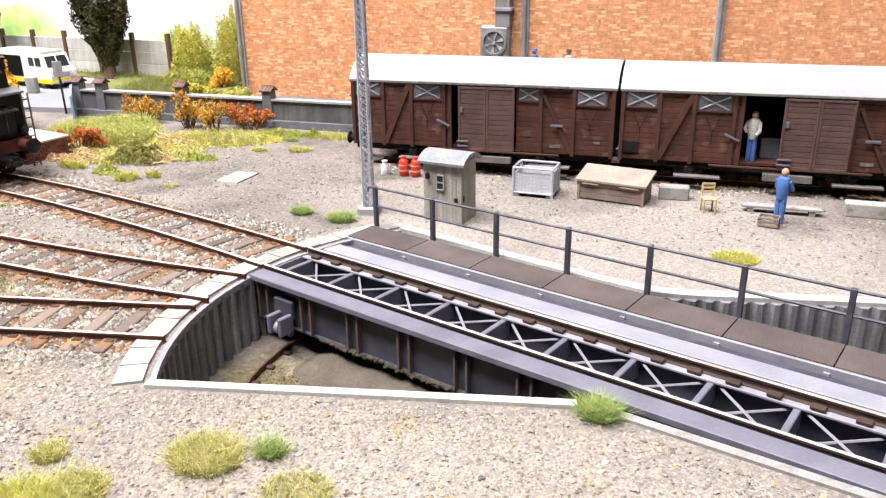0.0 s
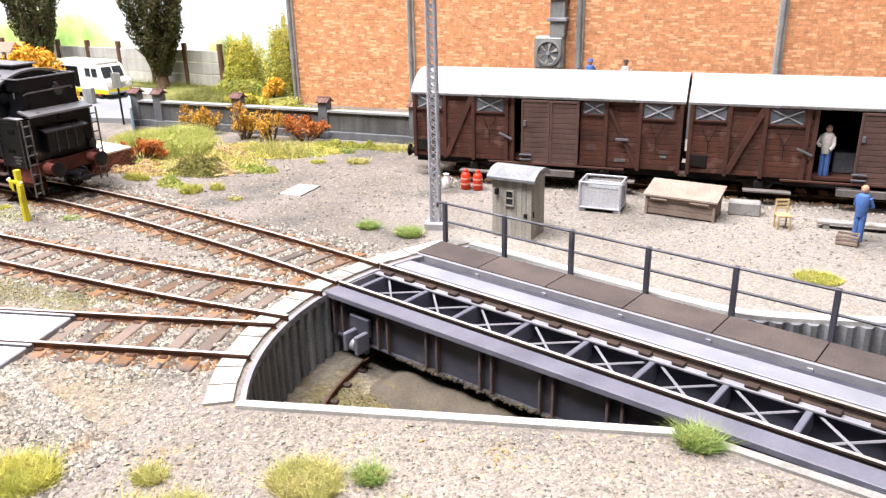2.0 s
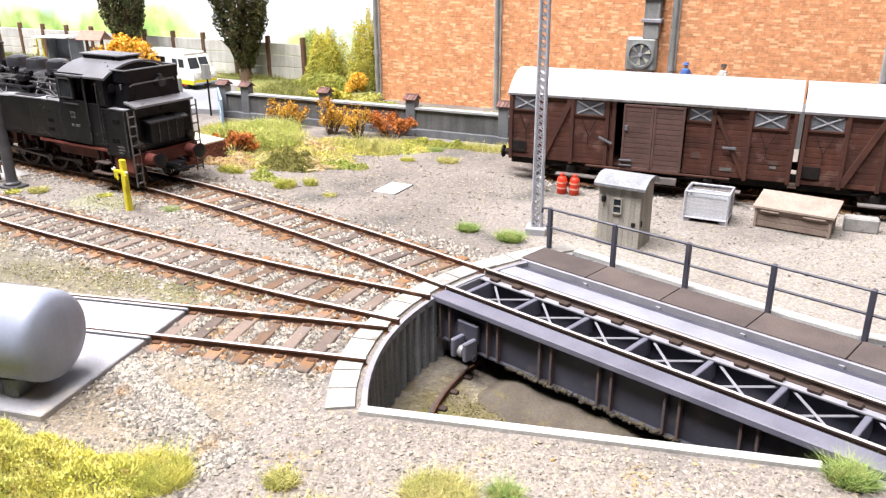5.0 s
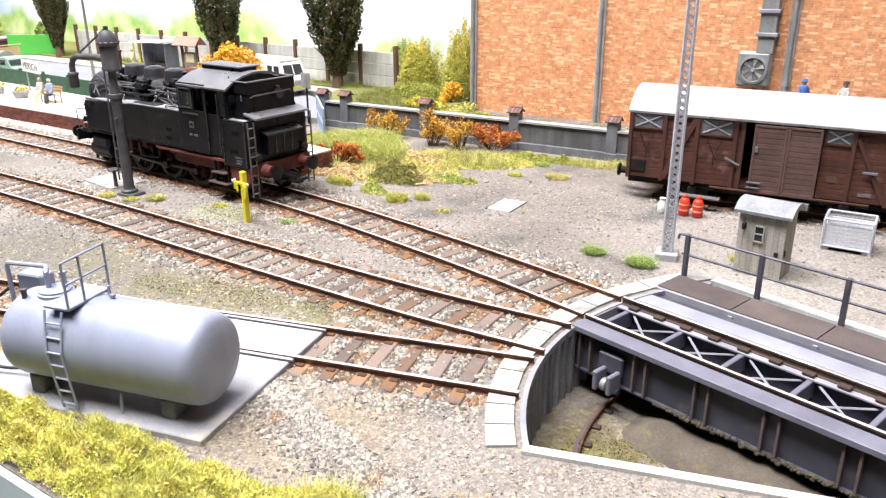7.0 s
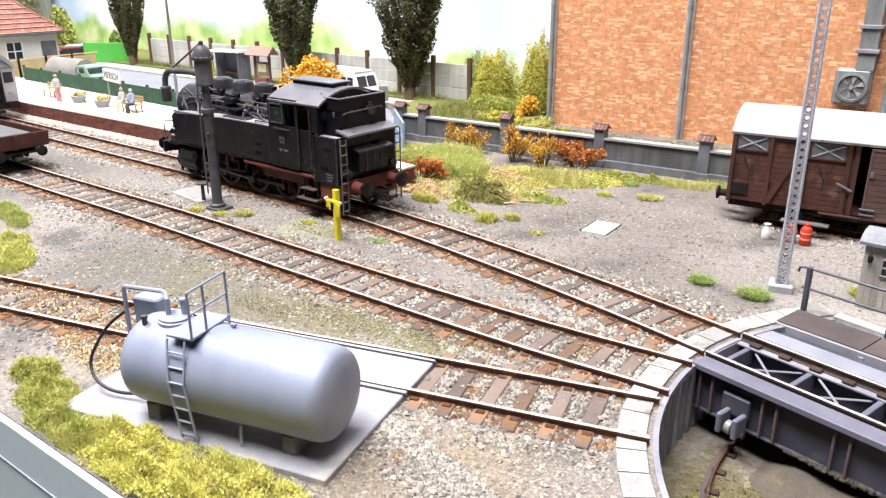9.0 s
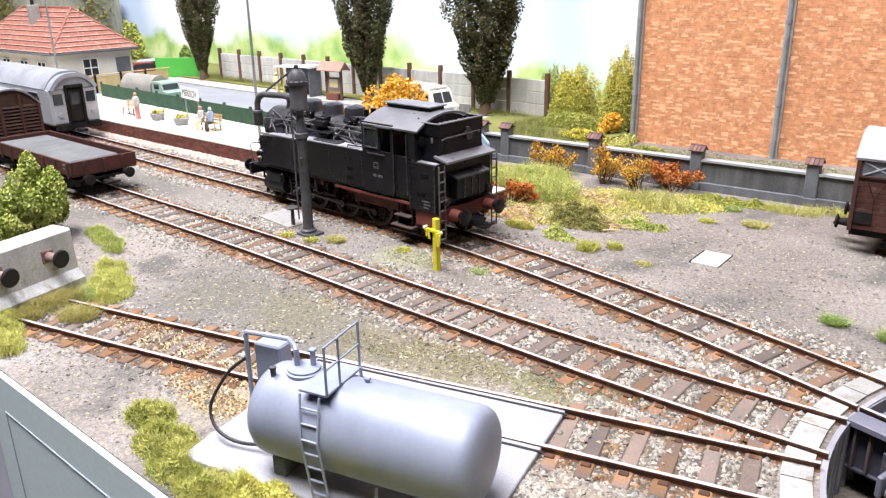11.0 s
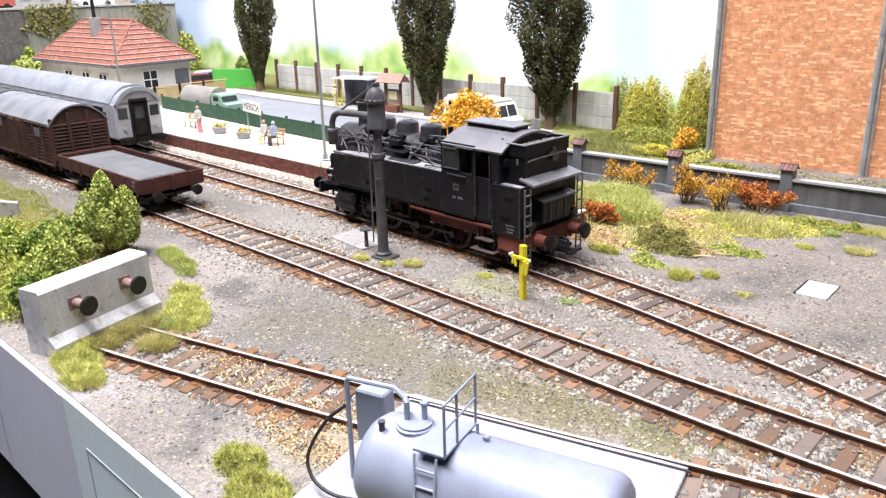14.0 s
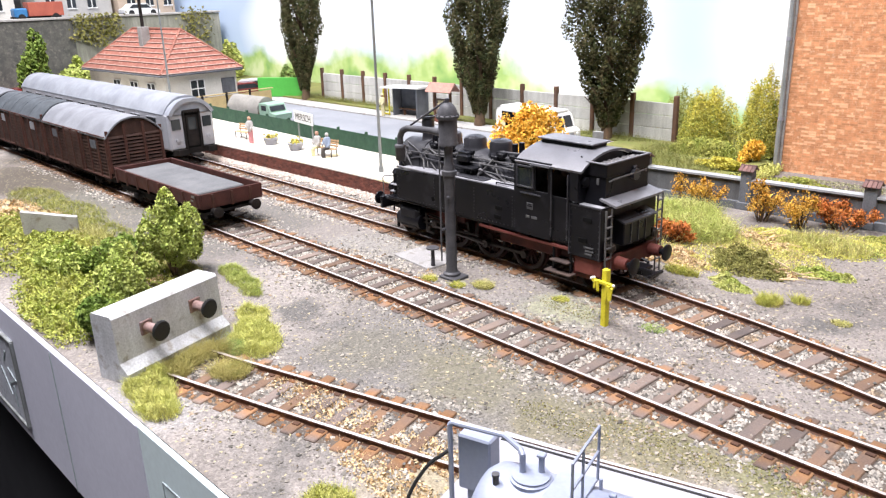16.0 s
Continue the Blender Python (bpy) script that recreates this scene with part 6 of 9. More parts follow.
    for cx, cz, w2, h2 in ((c, z1 + 0.3, l + 1.4, 0.8), (c, z0 - 0.3, l + 1.4, 0.8), (x0 - 0.3, d, 0.8, z1 - z0 + 1.2), (x1 + 0.3, d, 0.8, z1 - z0 + 1.2)):
        fr.box((cx, y + 0.15, cz), (w2, 0.8, h2), 0.1)
    part("vent_frame", fr, WAGONPOST, w)


def covered_wagon(x, y, rz, open_door, label):
    t = thing("covered_wagon", label, "goods wagon", x, y, 0, rz, group="covered wagons on the loading track")
    L, W, B = 111.0, 32.0, 10.4
    shell = Shape().box((L / 2, W - 0.6, 24), (L, 1.2, 27.4)).box((0.6, W / 2, 24), (1.2, W - 1.4, 27.4)).box((L - 0.6, W / 2, 24), (1.2, W - 1.4, 27.4)).box((L / 2, W / 2, 11), (L - 2, W - 2, 1.0))
    part("body_shell", shell, WAGONPOST, t)
    run = 48 if not open_door else 58
    gap = (44.6, 48.4) if not open_door else (44.6, 58.0)
    bays = [(0.8, 14.4), (14.4, 27.0), (27.0, 41.0), (41.0, gap[0]), (71.7 if not open_door else 82.0, 82.0), (82.0, 95.0), (95.0, L - 0.8)]
    for a, b in bays:
        if b - a < 1:
            continue
        me = mesh_of("plank", Shape().box((0, 0, 0), (b - a - 0.1, 1.1, 1.98), 0.16), WAGONBROWN)
        for k in range(13):
            piece("plank", me, t, (a + b) / 2, 0.75, B + 1.0 + 2.05 * k)
    # Black sheet inside the wagon paints the darkness behind the door gap.
    part("door_gap_lining", Shape().box(((gap[0] + gap[1]) / 2, W - 2.0, 24), (gap[1] - gap[0] + 12, 0.6, 26)), DARKHOLE, t)
    for k in range(2):
        d = part("sliding_door", Shape().box((run + 5.9 + 11.8 * k, -1.3, 23.4), (11.6, 0.9, 25.6), 0.1), DOORBROWN, t, "grey-brown planked sliding door")
        for j in range(12):
            part("door_plank", Shape().box((run + 5.9 + 11.8 * k, -1.85, 11.9 + 2.05 * j), (10.2, 0.4, 1.85), 0.12), DOORBROWN, d)
        part("door_frame", Shape().box((run + 0.5 + 11.8 * k, -2.0, 23.4), (0.9, 0.6, 25.6), 0.1).box((run + 11.3 + 11.8 * k, -2.0, 23.4), (0.9, 0.6, 25.6), 0.1).box((run + 5.9 + 11.8 * k, -2.0, 10.9), (11.4, 0.6, 0.9), 0.1).box((run + 5.9 + 11.8 * k, -2.0, 35.9), (11.4, 0.6, 0.9), 0.1), DOORBROWN, d)
    part("door_latch", Shape().box((run + 1.6, -2.6, 27.0), (1.2, 0.7, 2.2), 0.2).box((run + 2.0, -2.6, 14.0), (5, 0.6, 0.6), 0.1).box((run + 2.0, -2.6, 12.0), (5, 0.6, 0.6), 0.1), VENTGREY, t)
    part("door_rail", Shape().box((62, -1.9, 37.4), (62, 0.8, 0.9), 0.1), MARKWHITE, t, "pale door rail")
    part("lower_rail", Shape().box((62, -1.9, 10.2), (56, 1.0, 0.7), 0.1), WAGONPOST, t)
    for xx in (0.7, 14.4, 27.0, 41.4, 44.0, 82.0, 95.0, L - 0.7):
        part("post", Shape().box((xx, -0.2, 23.6), (1.5, 1.2, 27.6), 0.15), WAGONPOST, t)
    for a, b in (((15.0, 11.0), (26.6, 37.0)), ((94.4, 11.0), (83, 34.0))):
        part("brace", Shape().box(((a[0] + b[0]) / 2, -0.3, (a[1] + b[1]) / 2), (math.dist(a, b), 1.0, 2.2 if a[0] < 50 else 1.4), 0.1, tilt=(0, -math.degrees(math.atan2(b[1] - a[1], b[0] - a[0])), 0)), WAGONPOST, t)
    vent_window(t, 1.9, 13.2, 31.0, 36.4)
    vent_window(t, 28.2, 40.0, 30.6, 36.2)
    vent_window(t, 96.0, 107.4, 30.6, 36.2)
    if not open_door:
        vent_window(t, 72.6, 81.2, 31.4, 36.2)
    for xx in (7.5, 34, 101.5):
        part("label_frame", Shape().tube([(xx - 3, -0.6, 29), (xx, -0.7, 22.5), (xx + 3, -0.6, 29)], 0.18, 4).tube([(xx, -0.7, 22.5), (xx, -0.7, 18)], 0.18, 4), UNDER, t)
    for xx, zz, w, h in ((76.5, 18, 3.4, 2.2), (88, 13.4, 4.4, 1.2), (104.5, 17.6, 3.6, 1.4), (104.5, 15.8, 2.4, 1.0)):
        part("marking_bar", Shape().box((xx, 0.1, zz), (w, 0.3, h)), DOORBROWN if zz > 17 else MARKWHITE, t)
    part("label_board", Shape().box((4.5, -0.1, 15.2), (6.2, 0.6, 4.6), 0.2), UNDER, t, "dark label board")
    part("door_handle", Shape().box((41.2, -1.3, 21.0), (6.0, 0.6, 0.8), 0.1, tilt=(0, 24, 0)), VENTGREY, t)
    part("door_handle", Shape().box((88.5, -1.1, 22.0), (5.0, 0.6, 0.9), 0.1), VENTGREY, t)
    part("roof", arched_roof(-0.6, L + 0.6, W / 2 + 1.2, 37.6, 46.2, W / 2), WAGONROOF, t, "whitish arched roof")
    part("end_arch", arched_roof(0.2, 1.0, W / 2 - 0.2, 36.6, 45.0, W / 2, 9), WAGONPOST, t)
    running_gear(t, L, W, (27, 82), mid=W / 2)
    part("foot_board", Shape().box((30, -1.5, 5.4), (17, 3.6, 0.7), 0.1).box((86, -1.5, 5.4), (17, 3.6, 0.7), 0.1).box((62, -1.6, 7.0), (17, 3.2, 2.6), 0.1), STEPGREY, t, "dusty grey step board")
    return t


COS, SIN = math.cos(radians(5.16)), math.sin(radians(5.16))
for k, (o, text) in enumerate(((False, "brown planked covered wagon with its sliding door ajar"), (True, "brown planked covered wagon with an open loading door"), (False, "brown planked covered wagon with a white roof"))):
    covered_wagon(-165.6 + 113.2 * k * COS, 291 + 113.2 * k * SIN, 5.16, o, text)

# wagons on the middle track
LOADGREY = mat("grey_load", (0.115, 0.118, 0.122), (0.15, 0.152, 0.156), 0.9, fine=0.5, coarse=12, bump=0.5)
VANBROWN = mat("van_brown", (0.066, 0.034, 0.025), (0.046, 0.025, 0.02), 0.75, fine=0.6, coarse=9, bump=0.2, each=0.14, streak=0.4)
REDBROWN = mat("flat_wagon_brown", (0.082, 0.029, 0.023), (0.056, 0.023, 0.02), 0.7, fine=0.5, coarse=8, bump=0.15)


def low_wagon(x, y, rz):
    t = thing("low_sided_wagon", "red-brown low-sided wagon with a grey load", "goods wagon", x, y, 0, rz)
    L, W = 98.0, 33.0
    part("floor_board", Shape().box((L / 2, 0, 13.2), (L, W, 1.2), 0.1), REDBROWN, t)
    for c, d in (((L / 2, -W / 2, 16.6), (L, 1.0, 6.6)), ((L / 2, W / 2, 16.6), (L, 1.0, 6.6)), ((0.4, 0, 16.6), (1.0, W - 1.2, 6.6)), ((L - 0.4, 0, 16.6), (1.0, W - 1.2, 6.6))):
        part("side_board", Shape().box(c, d, 0.15), REDBROWN, t)
    for k in range(8):
        part("stanchion", Shape().box((3 + (L - 6) * k / 7, -W / 2 - 0.7, 15.6), (1.3, 0.8, 7.6), 0.1), WAGONPOST, t)
    for k in range(3):
        part("end_stanchion", Shape().box((L + 0.3, -10 + 10 * k, 15.8), (0.8, 1.3, 7.0), 0.1), WAGONPOST, t)
    part("load", Shape().box((L / 2 - 4, 0, 15.9), (L - 14, W - 6, 4.6), 0.6), LOADGREY, t, "flat grey load")
    part("marking_bar", Shape().box((L - 6, -W / 2 - 0.55, 18.2), (3, 0.2, 1.2)).box((L - 7, -W / 2 - 0.55, 16.2), (2, 0.2, 0.8)), MARKWHITE, t)
    running_gear(t, L, W, (22, 76))
    part("wheel_chock", Shape().box((L - 8, -15.0, 4.6), (8, 2.4, 0.8), 0.1), LOADGREY, t)
    return t


def louvre_van(x, y, rz, roof, label, louvres=True):
    t = thing("louvred_van" if louvres else "boarded_van", label, "goods wagon", x, y, 0, rz, group="vans on the middle track")
    L, W, E = 104.0, 33.0, 34.0
    # Louvred body is black so the slat gaps look shaded.
    part("body", Shape().box((L / 2, 0, 22.6), (L - 1.2, W - 1.2, 24.0), 0.1), DARKHOLE if louvres else WAGONPOST, t)
    me = mesh_of("louvre", Shape().box((0, 0, 0), (L - 1, 0.5, 1.6 if louvres else 1.85), 0.1), VANBROWN)
    for k in range(12):
        piece("louvre", me, t, L / 2, -W / 2 + 0.1, 11.6 + 2.0 * k, rx=-30 if louvres else -6)
    me = mesh_of("end_louvre", Shape().box((0, 0, 0), (0.5, W - 1, 1.6 if louvres else 1.85), 0.1), VANBROWN)
    for k in range(12):
        piece("end_louvre", me, t, L - 0.2, 0, 11.6 + 2.0 * k, ry=-30 if louvres else -6)
    part("end_arch", arched_roof(L - 1.2, L - 0.4, W / 2 - 0.3, 34.0, 43.4, 0, 8.8), VANBROWN, t)
    for xx in (0.8, 13, 26, 38, 52, 66, 78, 91, L - 0.8):
        part("post", Shape().box((xx, -W / 2 - 0.35, 22.6), (1.4, 1.0, 24.4), 0.1), WAGONPOST, t)
    for yy in (-W / 2 + 0.6, -5.6, 5.6, W / 2 - 0.6):
        part("end_post", Shape().box((L + 0.2, yy, 25.6), (1.0, 1.6, 30.0 if abs(yy) < 8 else 24.4), 0.1), WAGONPOST, t)
    door = part("sliding_door", Shape().box((52, -W / 2 - 0.6, 22.6), (24, 0.6, 23.6), 0.1), WAGONPOST, t)
    for k in range(11):
        part("door_slat", Shape().box((52, -W / 2 - 1.1, 12.4 + 2.05 * k), (22.4, 0.5, 1.6), 0.1, tilt=(-18 if louvres else 0, 0, 0)), VANBROWN, door)
    part("door_stile", Shape().box((40.6, -W / 2 - 1.2, 22.6), (1.2, 0.8, 23.8), 0.1).box((52, -W / 2 - 1.3, 22.6), (1.2, 0.8, 23.8), 0.1).box((63.4, -W / 2 - 1.2, 22.6), (1.2, 0.8, 23.8), 0.1), WAGONPOST, door)
    part("side_rail", Shape().box((L / 2, -W / 2 - 0.5, 34.2), (L - 1, 0.9, 0.9), 0.1).box((L / 2, -W / 2 - 0.5, 10.6), (L - 1, 0.9, 1.0), 0.1), WAGONPOST, t)
    for xx in (20, 84):
        part("vent_window", Shape().box((xx, -W / 2 - 0.3, 28.6), (8.0, 0.5, 5.0), 0.1), VENTGREY if louvres else GRILLE, t)
    part("roof", arched_roof(-0.8, L + 0.8, W / 2 + 1.0, 34.0, 44.4), roof, t, "grey arched roof")
    if not louvres:
        for k in range(4):
            part("roof_seam", arched_roof(20 * k + 20, 20 * k + 20.6, W / 2 + 1.1, 34.1, 44.6), roof, t)
    running_gear(t, L, W, (26, 78))
    return t


low_wagon(-573, 157.5, 0.2)
louvre_van(-692, 160.5, 0.1, GREYROOF, "brown louvred van with a pale grey arched roof")
louvre_van(-801, 160.5, 0.1, mat("van_roof_dark", (0.105, 0.12, 0.135), (0.075, 0.085, 0.095), 0.55, coarse=10, streak=0.3), "brown boarded van with a dark grey roof", False)
louvre_van(-913, 159.0, 0.6, GREYROOF, "brown boarded van coupled behind", False)

# passenger coach
SILVER = mat("coach_silver", (0.50, 0.51, 0.55), (0.42, 0.43, 0.47), 0.4, 0.2, grit=0.3, fine=0.6, coarse=12, bump=0.05, streak=0.25)
SILVERROOF = mat("coach_roof", (0.34, 0.362, 0.40), (0.27, 0.288, 0.325), 0.45, 0.1, grit=0.3, fine=0.6, coarse=16, bump=0.08, streak=0.2)
COACHGLASS = mat("coach_window_dark", (0.02, 0.025, 0.03), (0.03, 0.035, 0.04), 0.12, coarse=8, bump=0)
coach = thing("passenger_coach", "silver passenger coach standing at the platform", "railway coach", -930, 218, 0, -0.2)
L, W = 300.0, 32.6
part("body", Shape().box((L / 2, 0, 24.0), (L, W, 24.6), 1.4), SILVER, coach)
rf = [(W / 2 * 1.01 * q, 35.6 + 11.0 * (1 - abs(q) ** 2.6)) for q in np.linspace(-1, 1, 17)]
part("roof", Shape().endwise(rf[::-1], -0.2, L - 6).endwise([(y * 0.96, 35.2 + (z - 35.2) * 0.86) for y, z in rf][::-1], L - 6, L + 0.6), SILVERROOF, coach)
for k in range(11):
    part("window", Shape().box((20 + 25.5 * k, -W / 2 - 0.05, 28.4), (14.5, 0.5, 8.2), 0.4), COACHGLASS, coach)
    part("window_frame", Shape().box((20 + 25.5 * k, -W / 2 - 0.1, 32.8), (15.6, 0.6, 0.7), 0.1).box((20 + 25.5 * k, -W / 2 - 0.1, 24.0), (15.6, 0.6, 0.7), 0.1), GRILLE, coach)
part("end_door_recess", Shape().box((L + 0.2, 0, 24.4), (0.8, 10.4, 23.6), 0.2), DARKHOLE, coach)
part("gangway", Shape().box((L + 0.9, -5.6, 24.4), (1.8, 1.4, 24), 0.4).box((L + 0.9, 5.6, 24.4), (1.8, 1.4, 24), 0.4).box((L + 0.9, 0, 37.0), (1.8, 12.4, 2.0), 0.6), UNDER, coach)
part("end_door", Shape().box((L + 0.6, 0, 24.0), (0.6, 8.2, 20.5), 0.2), UNDER, coach, "dark end door")
part("door_window", Shape().box((L + 0.9, 0, 28.6), (0.4, 5.6, 8.0), 0.3), COACHGLASS, coach)
part("end_visor", Shape().endwise([(y * 0.99, 35.4 + (z - 35.2) * 0.9) for y, z in rf][::-1] + [(y * 0.86, 34.2 + (z - 35.2) * 0.78) for y, z in rf], L - 0.4, L + 2.0), SILVERROOF, coach, "dull silver rim above the end doors")
for y in (-11, 11):
    part("end_window", Shape().box((L + 0.1, y, 29.0), (0.6, 6.2, 7.0), 0.4), COACHGLASS, coach)
    part("tail_lamp", Shape().cyl((L, y, 18.6), (L + 1.0, y, 18.6), 1.3, n=12), GRILLE, coach)
    part("buffer", Shape().cyl((L, y * 0.95, 11), (L + 5, y * 0.95, 11), 1.7, 1.4, n=12).box((L + 5.4, y * 0.95, 11), (0.8, 6.4, 4.2), 0.3), UNDER, coach)
part("buffer_beam", Shape().box((L - 0.4, 0, 10.6), (2, 30, 4.0), 0.3), UNDER, coach)
part("coupler", Shape().box((L + 4, 0, 8), (8, 5, 2), 0.4), UNDER, coach)
for x0 in (40, 255):
    part("bogie", Shape().box((x0, -13, 7), (30, 1.6, 4), 0.6).box((x0, 13, 7), (30, 1.6, 4), 0.6).box((x0, 0, 8), (8, 24, 3)), UNDER, coach)
    for dx in (-11, 11):
        for y in (-8.7, 8.7):
            part("wheel", wheel_shape(5.3).moved(x0 + dx, y, RAIL_TOP + 5.3), WHEELBLACK, coach)
part("underframe", Shape().box((L / 2, 0, 10.6), (L - 6, 24, 2.4), 0.2).box((L / 2, 0, 7.4), (70, 20, 5), 0.8), UNDER, coach)

# ---- yard things ----
TANKGREY = mat("tank_silver_grey", (0.30, 0.33, 0.42), (0.255, 0.285, 0.37), 0.5, 0.15, fine=0.9, coarse=22, bump=0.03, streak=0.12, grit=0.25, gloss=0.35)
SLABGREY = mat("grey_slab", (0.345, 0.345, 0.375), (0.29, 0.29, 0.32), 0.8, grit=0.5, fine=0.6, coarse=22, bump=0.15, third=(0.42, 0.40, 0.38))
HOSEBLACK = mat("hose_rubber", (0.015, 0.015, 0.016), (0.02, 0.02, 0.02), 0.5)
CRANEGREY = mat("water_crane_grey", (0.066, 0.066, 0.074), (0.105, 0.104, 0.112), 0.5, fine=0.5, coarse=6, bump=0.15, streak=0.4)
YELLOW = mat("yellow_paint", (0.68, 0.60, 0.03), (0.58, 0.50, 0.03), 0.5, fine=0.5, coarse=5)
SHEDGREY = mat("shed_plank_grey", (0.37, 0.355, 0.32), (0.33, 0.315, 0.285), 0.85, fine=0.5, coarse=6, bump=0.25, each=0.12, streak=0.4)
FELT = mat("roof_felt_grey", (0.28, 0.29, 0.31), (0.22, 0.23, 0.25), 0.7, coarse=6)
CRATEWOOD = mat("old_crate_wood", (0.20, 0.15, 0.125), (0.27, 0.215, 0.18), 0.85, fine=0.5, coarse=6, bump=0.3, each=0.15)
WIRE = mat("galvanised_wire", (0.52, 0.53, 0.58), (0.42, 0.43, 0.48), 0.45, 0.2, coarse=4)
REDPAINT = mat("red_paint", (0.62, 0.05, 0.02), (0.5, 0.04, 0.02), 0.4, coarse=4)
WHITEPAINT = mat("white_paint", (0.78, 0.78, 0.76), (0.70, 0.70, 0.68), 0.5, coarse=6)
BLUECLOTH = mat("figure_blue", (0.06, 0.13, 0.36), (0.08, 0.17, 0.42), 0.8, fine=0.4, coarse=3)
WHITECLOTH = mat("figure_white", (0.50, 0.485, 0.46), (0.42, 0.40, 0.385), 0.8, coarse=3)
CREAMCLOTH = mat("figure_cream", (0.70, 0.62, 0.36), (0.62, 0.55, 0.32), 0.8, coarse=3)
FIGTAN = mat("figure_tan", (0.52, 0.30, 0.20), (0.45, 0.26, 0.18), 0.7, coarse=3)
FIGDARK = mat("figure_dark", (0.05, 0.045, 0.045), (0.08, 0.07, 0.06), 0.8, coarse=3)
FIGPINK = mat("figure_pink", (0.60, 0.28, 0.28), (0.52, 0.22, 0.24), 0.8, coarse=3)

slab = thing("tank_slab", "pale grey concrete slab under the fuel tank", "slab", -213.3, 91, 0, 14.0)
part("slab_top", Shape().box((0, 0, 0.6), (72, 55, 2.0), 0.25), SLABGREY, slab)
for y in (7.2, 24.6):
    part("flangeway", Shape().box((1.0, y, 1.62), (72, 0.8, 0.25), 0.0, rz=1.8), HOSEBLACK, slab, "dark rail groove")

tank = thing("fuel_tank", "silver-grey cylindrical fuel tank on two saddles", "tank", -200.8, 75.9, 1.6, 15.2)
R, CZ, HL, CY = 10.2, 12.7, 26.4, 0.8
part("shell", Shape().lathe([(0.4, -HL), (R * 0.55, -HL + 0.3), (R * 0.86, -HL + 1.5), (R * 0.97, -HL + 3), (R, -HL + 4.6), (R, HL - 4.6), (R * 0.985, HL - 3.0), (R * 0.93, HL - 1.8), (R * 0.82, HL - 0.9), (R * 0.5, HL - 0.2), (0.4, HL)], (0, CY, CZ), (1, 0, 0), 48), TANKGREY, tank)
for x in (-19.5, 16.0):
    part("saddle", Shape().box((x, CY, 2.3), (3.6, 13.0, 4.6), 0.3).box((x, CY, 4.6), (2.6, 11.0, 2.4), 0.3), PILLARGREY, tank)
FX = -8.6
lad = part("ladder", Shape().tube([(FX + 0.6, -9.8, 0.9), (FX - 1.4, -9.9, 14.0), (FX - 2.8, -7.0, 22.6)], 0.27, 6).tube([(FX + 4.4, -9.8, 0.9), (FX + 2.6, -9.9, 14.0), (FX + 1.8, -7.0, 22.6)], 0.27, 6), TANKGREY, tank)
for k in range(7):
    part("rung", Shape().box((FX + 2.3 - 0.42 * k, -9.7 - 0.02 * k + max(0, k - 4) * 1.0, 2.0 + 3.0 * k), (4.0, 0.5, 0.38), 0.1), TANKGREY, lad)
part("platform_plate", Shape().box((FX, -0.2, 23.0), (6.8, 12.8, 0.6), 0.1).box((FX, 0.4, 22.2), (4.6, 7, 1.4), 0.1), TANKGREY, tank)
part("guard_rail", Shape().tube([(FX + 3.3, -6.4, 23.0), (FX + 3.3, -6.4, 33.6), (FX + 3.3, 6.0, 33.9), (FX + 3.3, 6.0, 23.0)], 0.28, 6).tube([(FX + 3.3, -1.6, 23.0), (FX + 3.3, -1.6, 33.7)], 0.28, 6).tube([(FX + 3.3, -6.4, 28.6), (FX + 3.3, 6.0, 28.9)], 0.26, 6), TANKGREY, tank)
mh = part("manhole", Shape().lathe([(3.9, 21.6), (3.9, 23.0), (3.5, 23.2), (3.5, 23.6), (0.4, 23.8)], (-16.0, 1.2, 0), (0, 0, 1), 24), TANKGREY, tank)
part("manhole_pipe", Shape().tube([(-17.6, 1.0, 23.6), (-17.6, 1.0, 27.2), (-18.2, 1.4, 27.6)], 0.6, 8).tube([(-14.6, 2.6, 23.6), (-14.6, 2.6, 26.8)], 0.6, 8).box((-14.6, 2.6, 27.1), (1.5, 1.5, 0.7), 0.2), TANKGREY, mh)
part("vent_stub", Shape().cyl((-21.2, -2.6, 20), (-21.2, -2.6, 24.0), 0.6, n=10).cyl((-21.2, -2.6, 23.8), (-21.2, -2.6, 24.3), 0.75, n=10), CRANEGREY, tank)
part("valve_stub", Shape().cyl((-4.2, 4.6, 21), (-4.2, 4.6, 24.4), 0.35, n=8).cyl((-1.2, 2.2, 21), (-1.2, 2.2, 23.4), 0.5, n=8).box((-1.2, 2.2, 23.5), (1.3, 1.0, 0.6), 0.2), TANKGREY, tank)
part("drain_pipe", Shape().cyl((5, -6.4, 5.0), (5, -7.0, 0.2), 0.35, n=6), TANKGREY, tank)
pump = part("pump_cabinet", Shape().box((-32.0, 11.0, 15.6), (7.4, 4.6, 12.6), 0.4).box((-32.0, 11.0, 5), (4, 3.6, 10), 0.3), TANKGREY, tank)
part("pump_pipe", Shape().tube([(-36.6, 7.6, 0.0), (-36.6, 7.6, 24.4), (-36.0, 7.6, 25.0), (-24.4, 7.4, 25.6), (-18.4, 2.0, 27.4), (-17.8, 1.2, 27.2)], 0.55, 8), TANKGREY, pump)
hose = curve_points([(-37.0, 7.2, 18.4), (-41.0, 5.0, 14.6), (-43.6, 1.4, 8.0), (-41.4, -0.8, 4.2), (-37.4, -1.4, 2.2), (-32.6, -1.0, 1.6), (-26.0, 0.0, 2.4)], 1.6)[0]
part("hose", Shape().sweep(hose, 0.4), HOSEBLACK, tank, "black rubber hose")

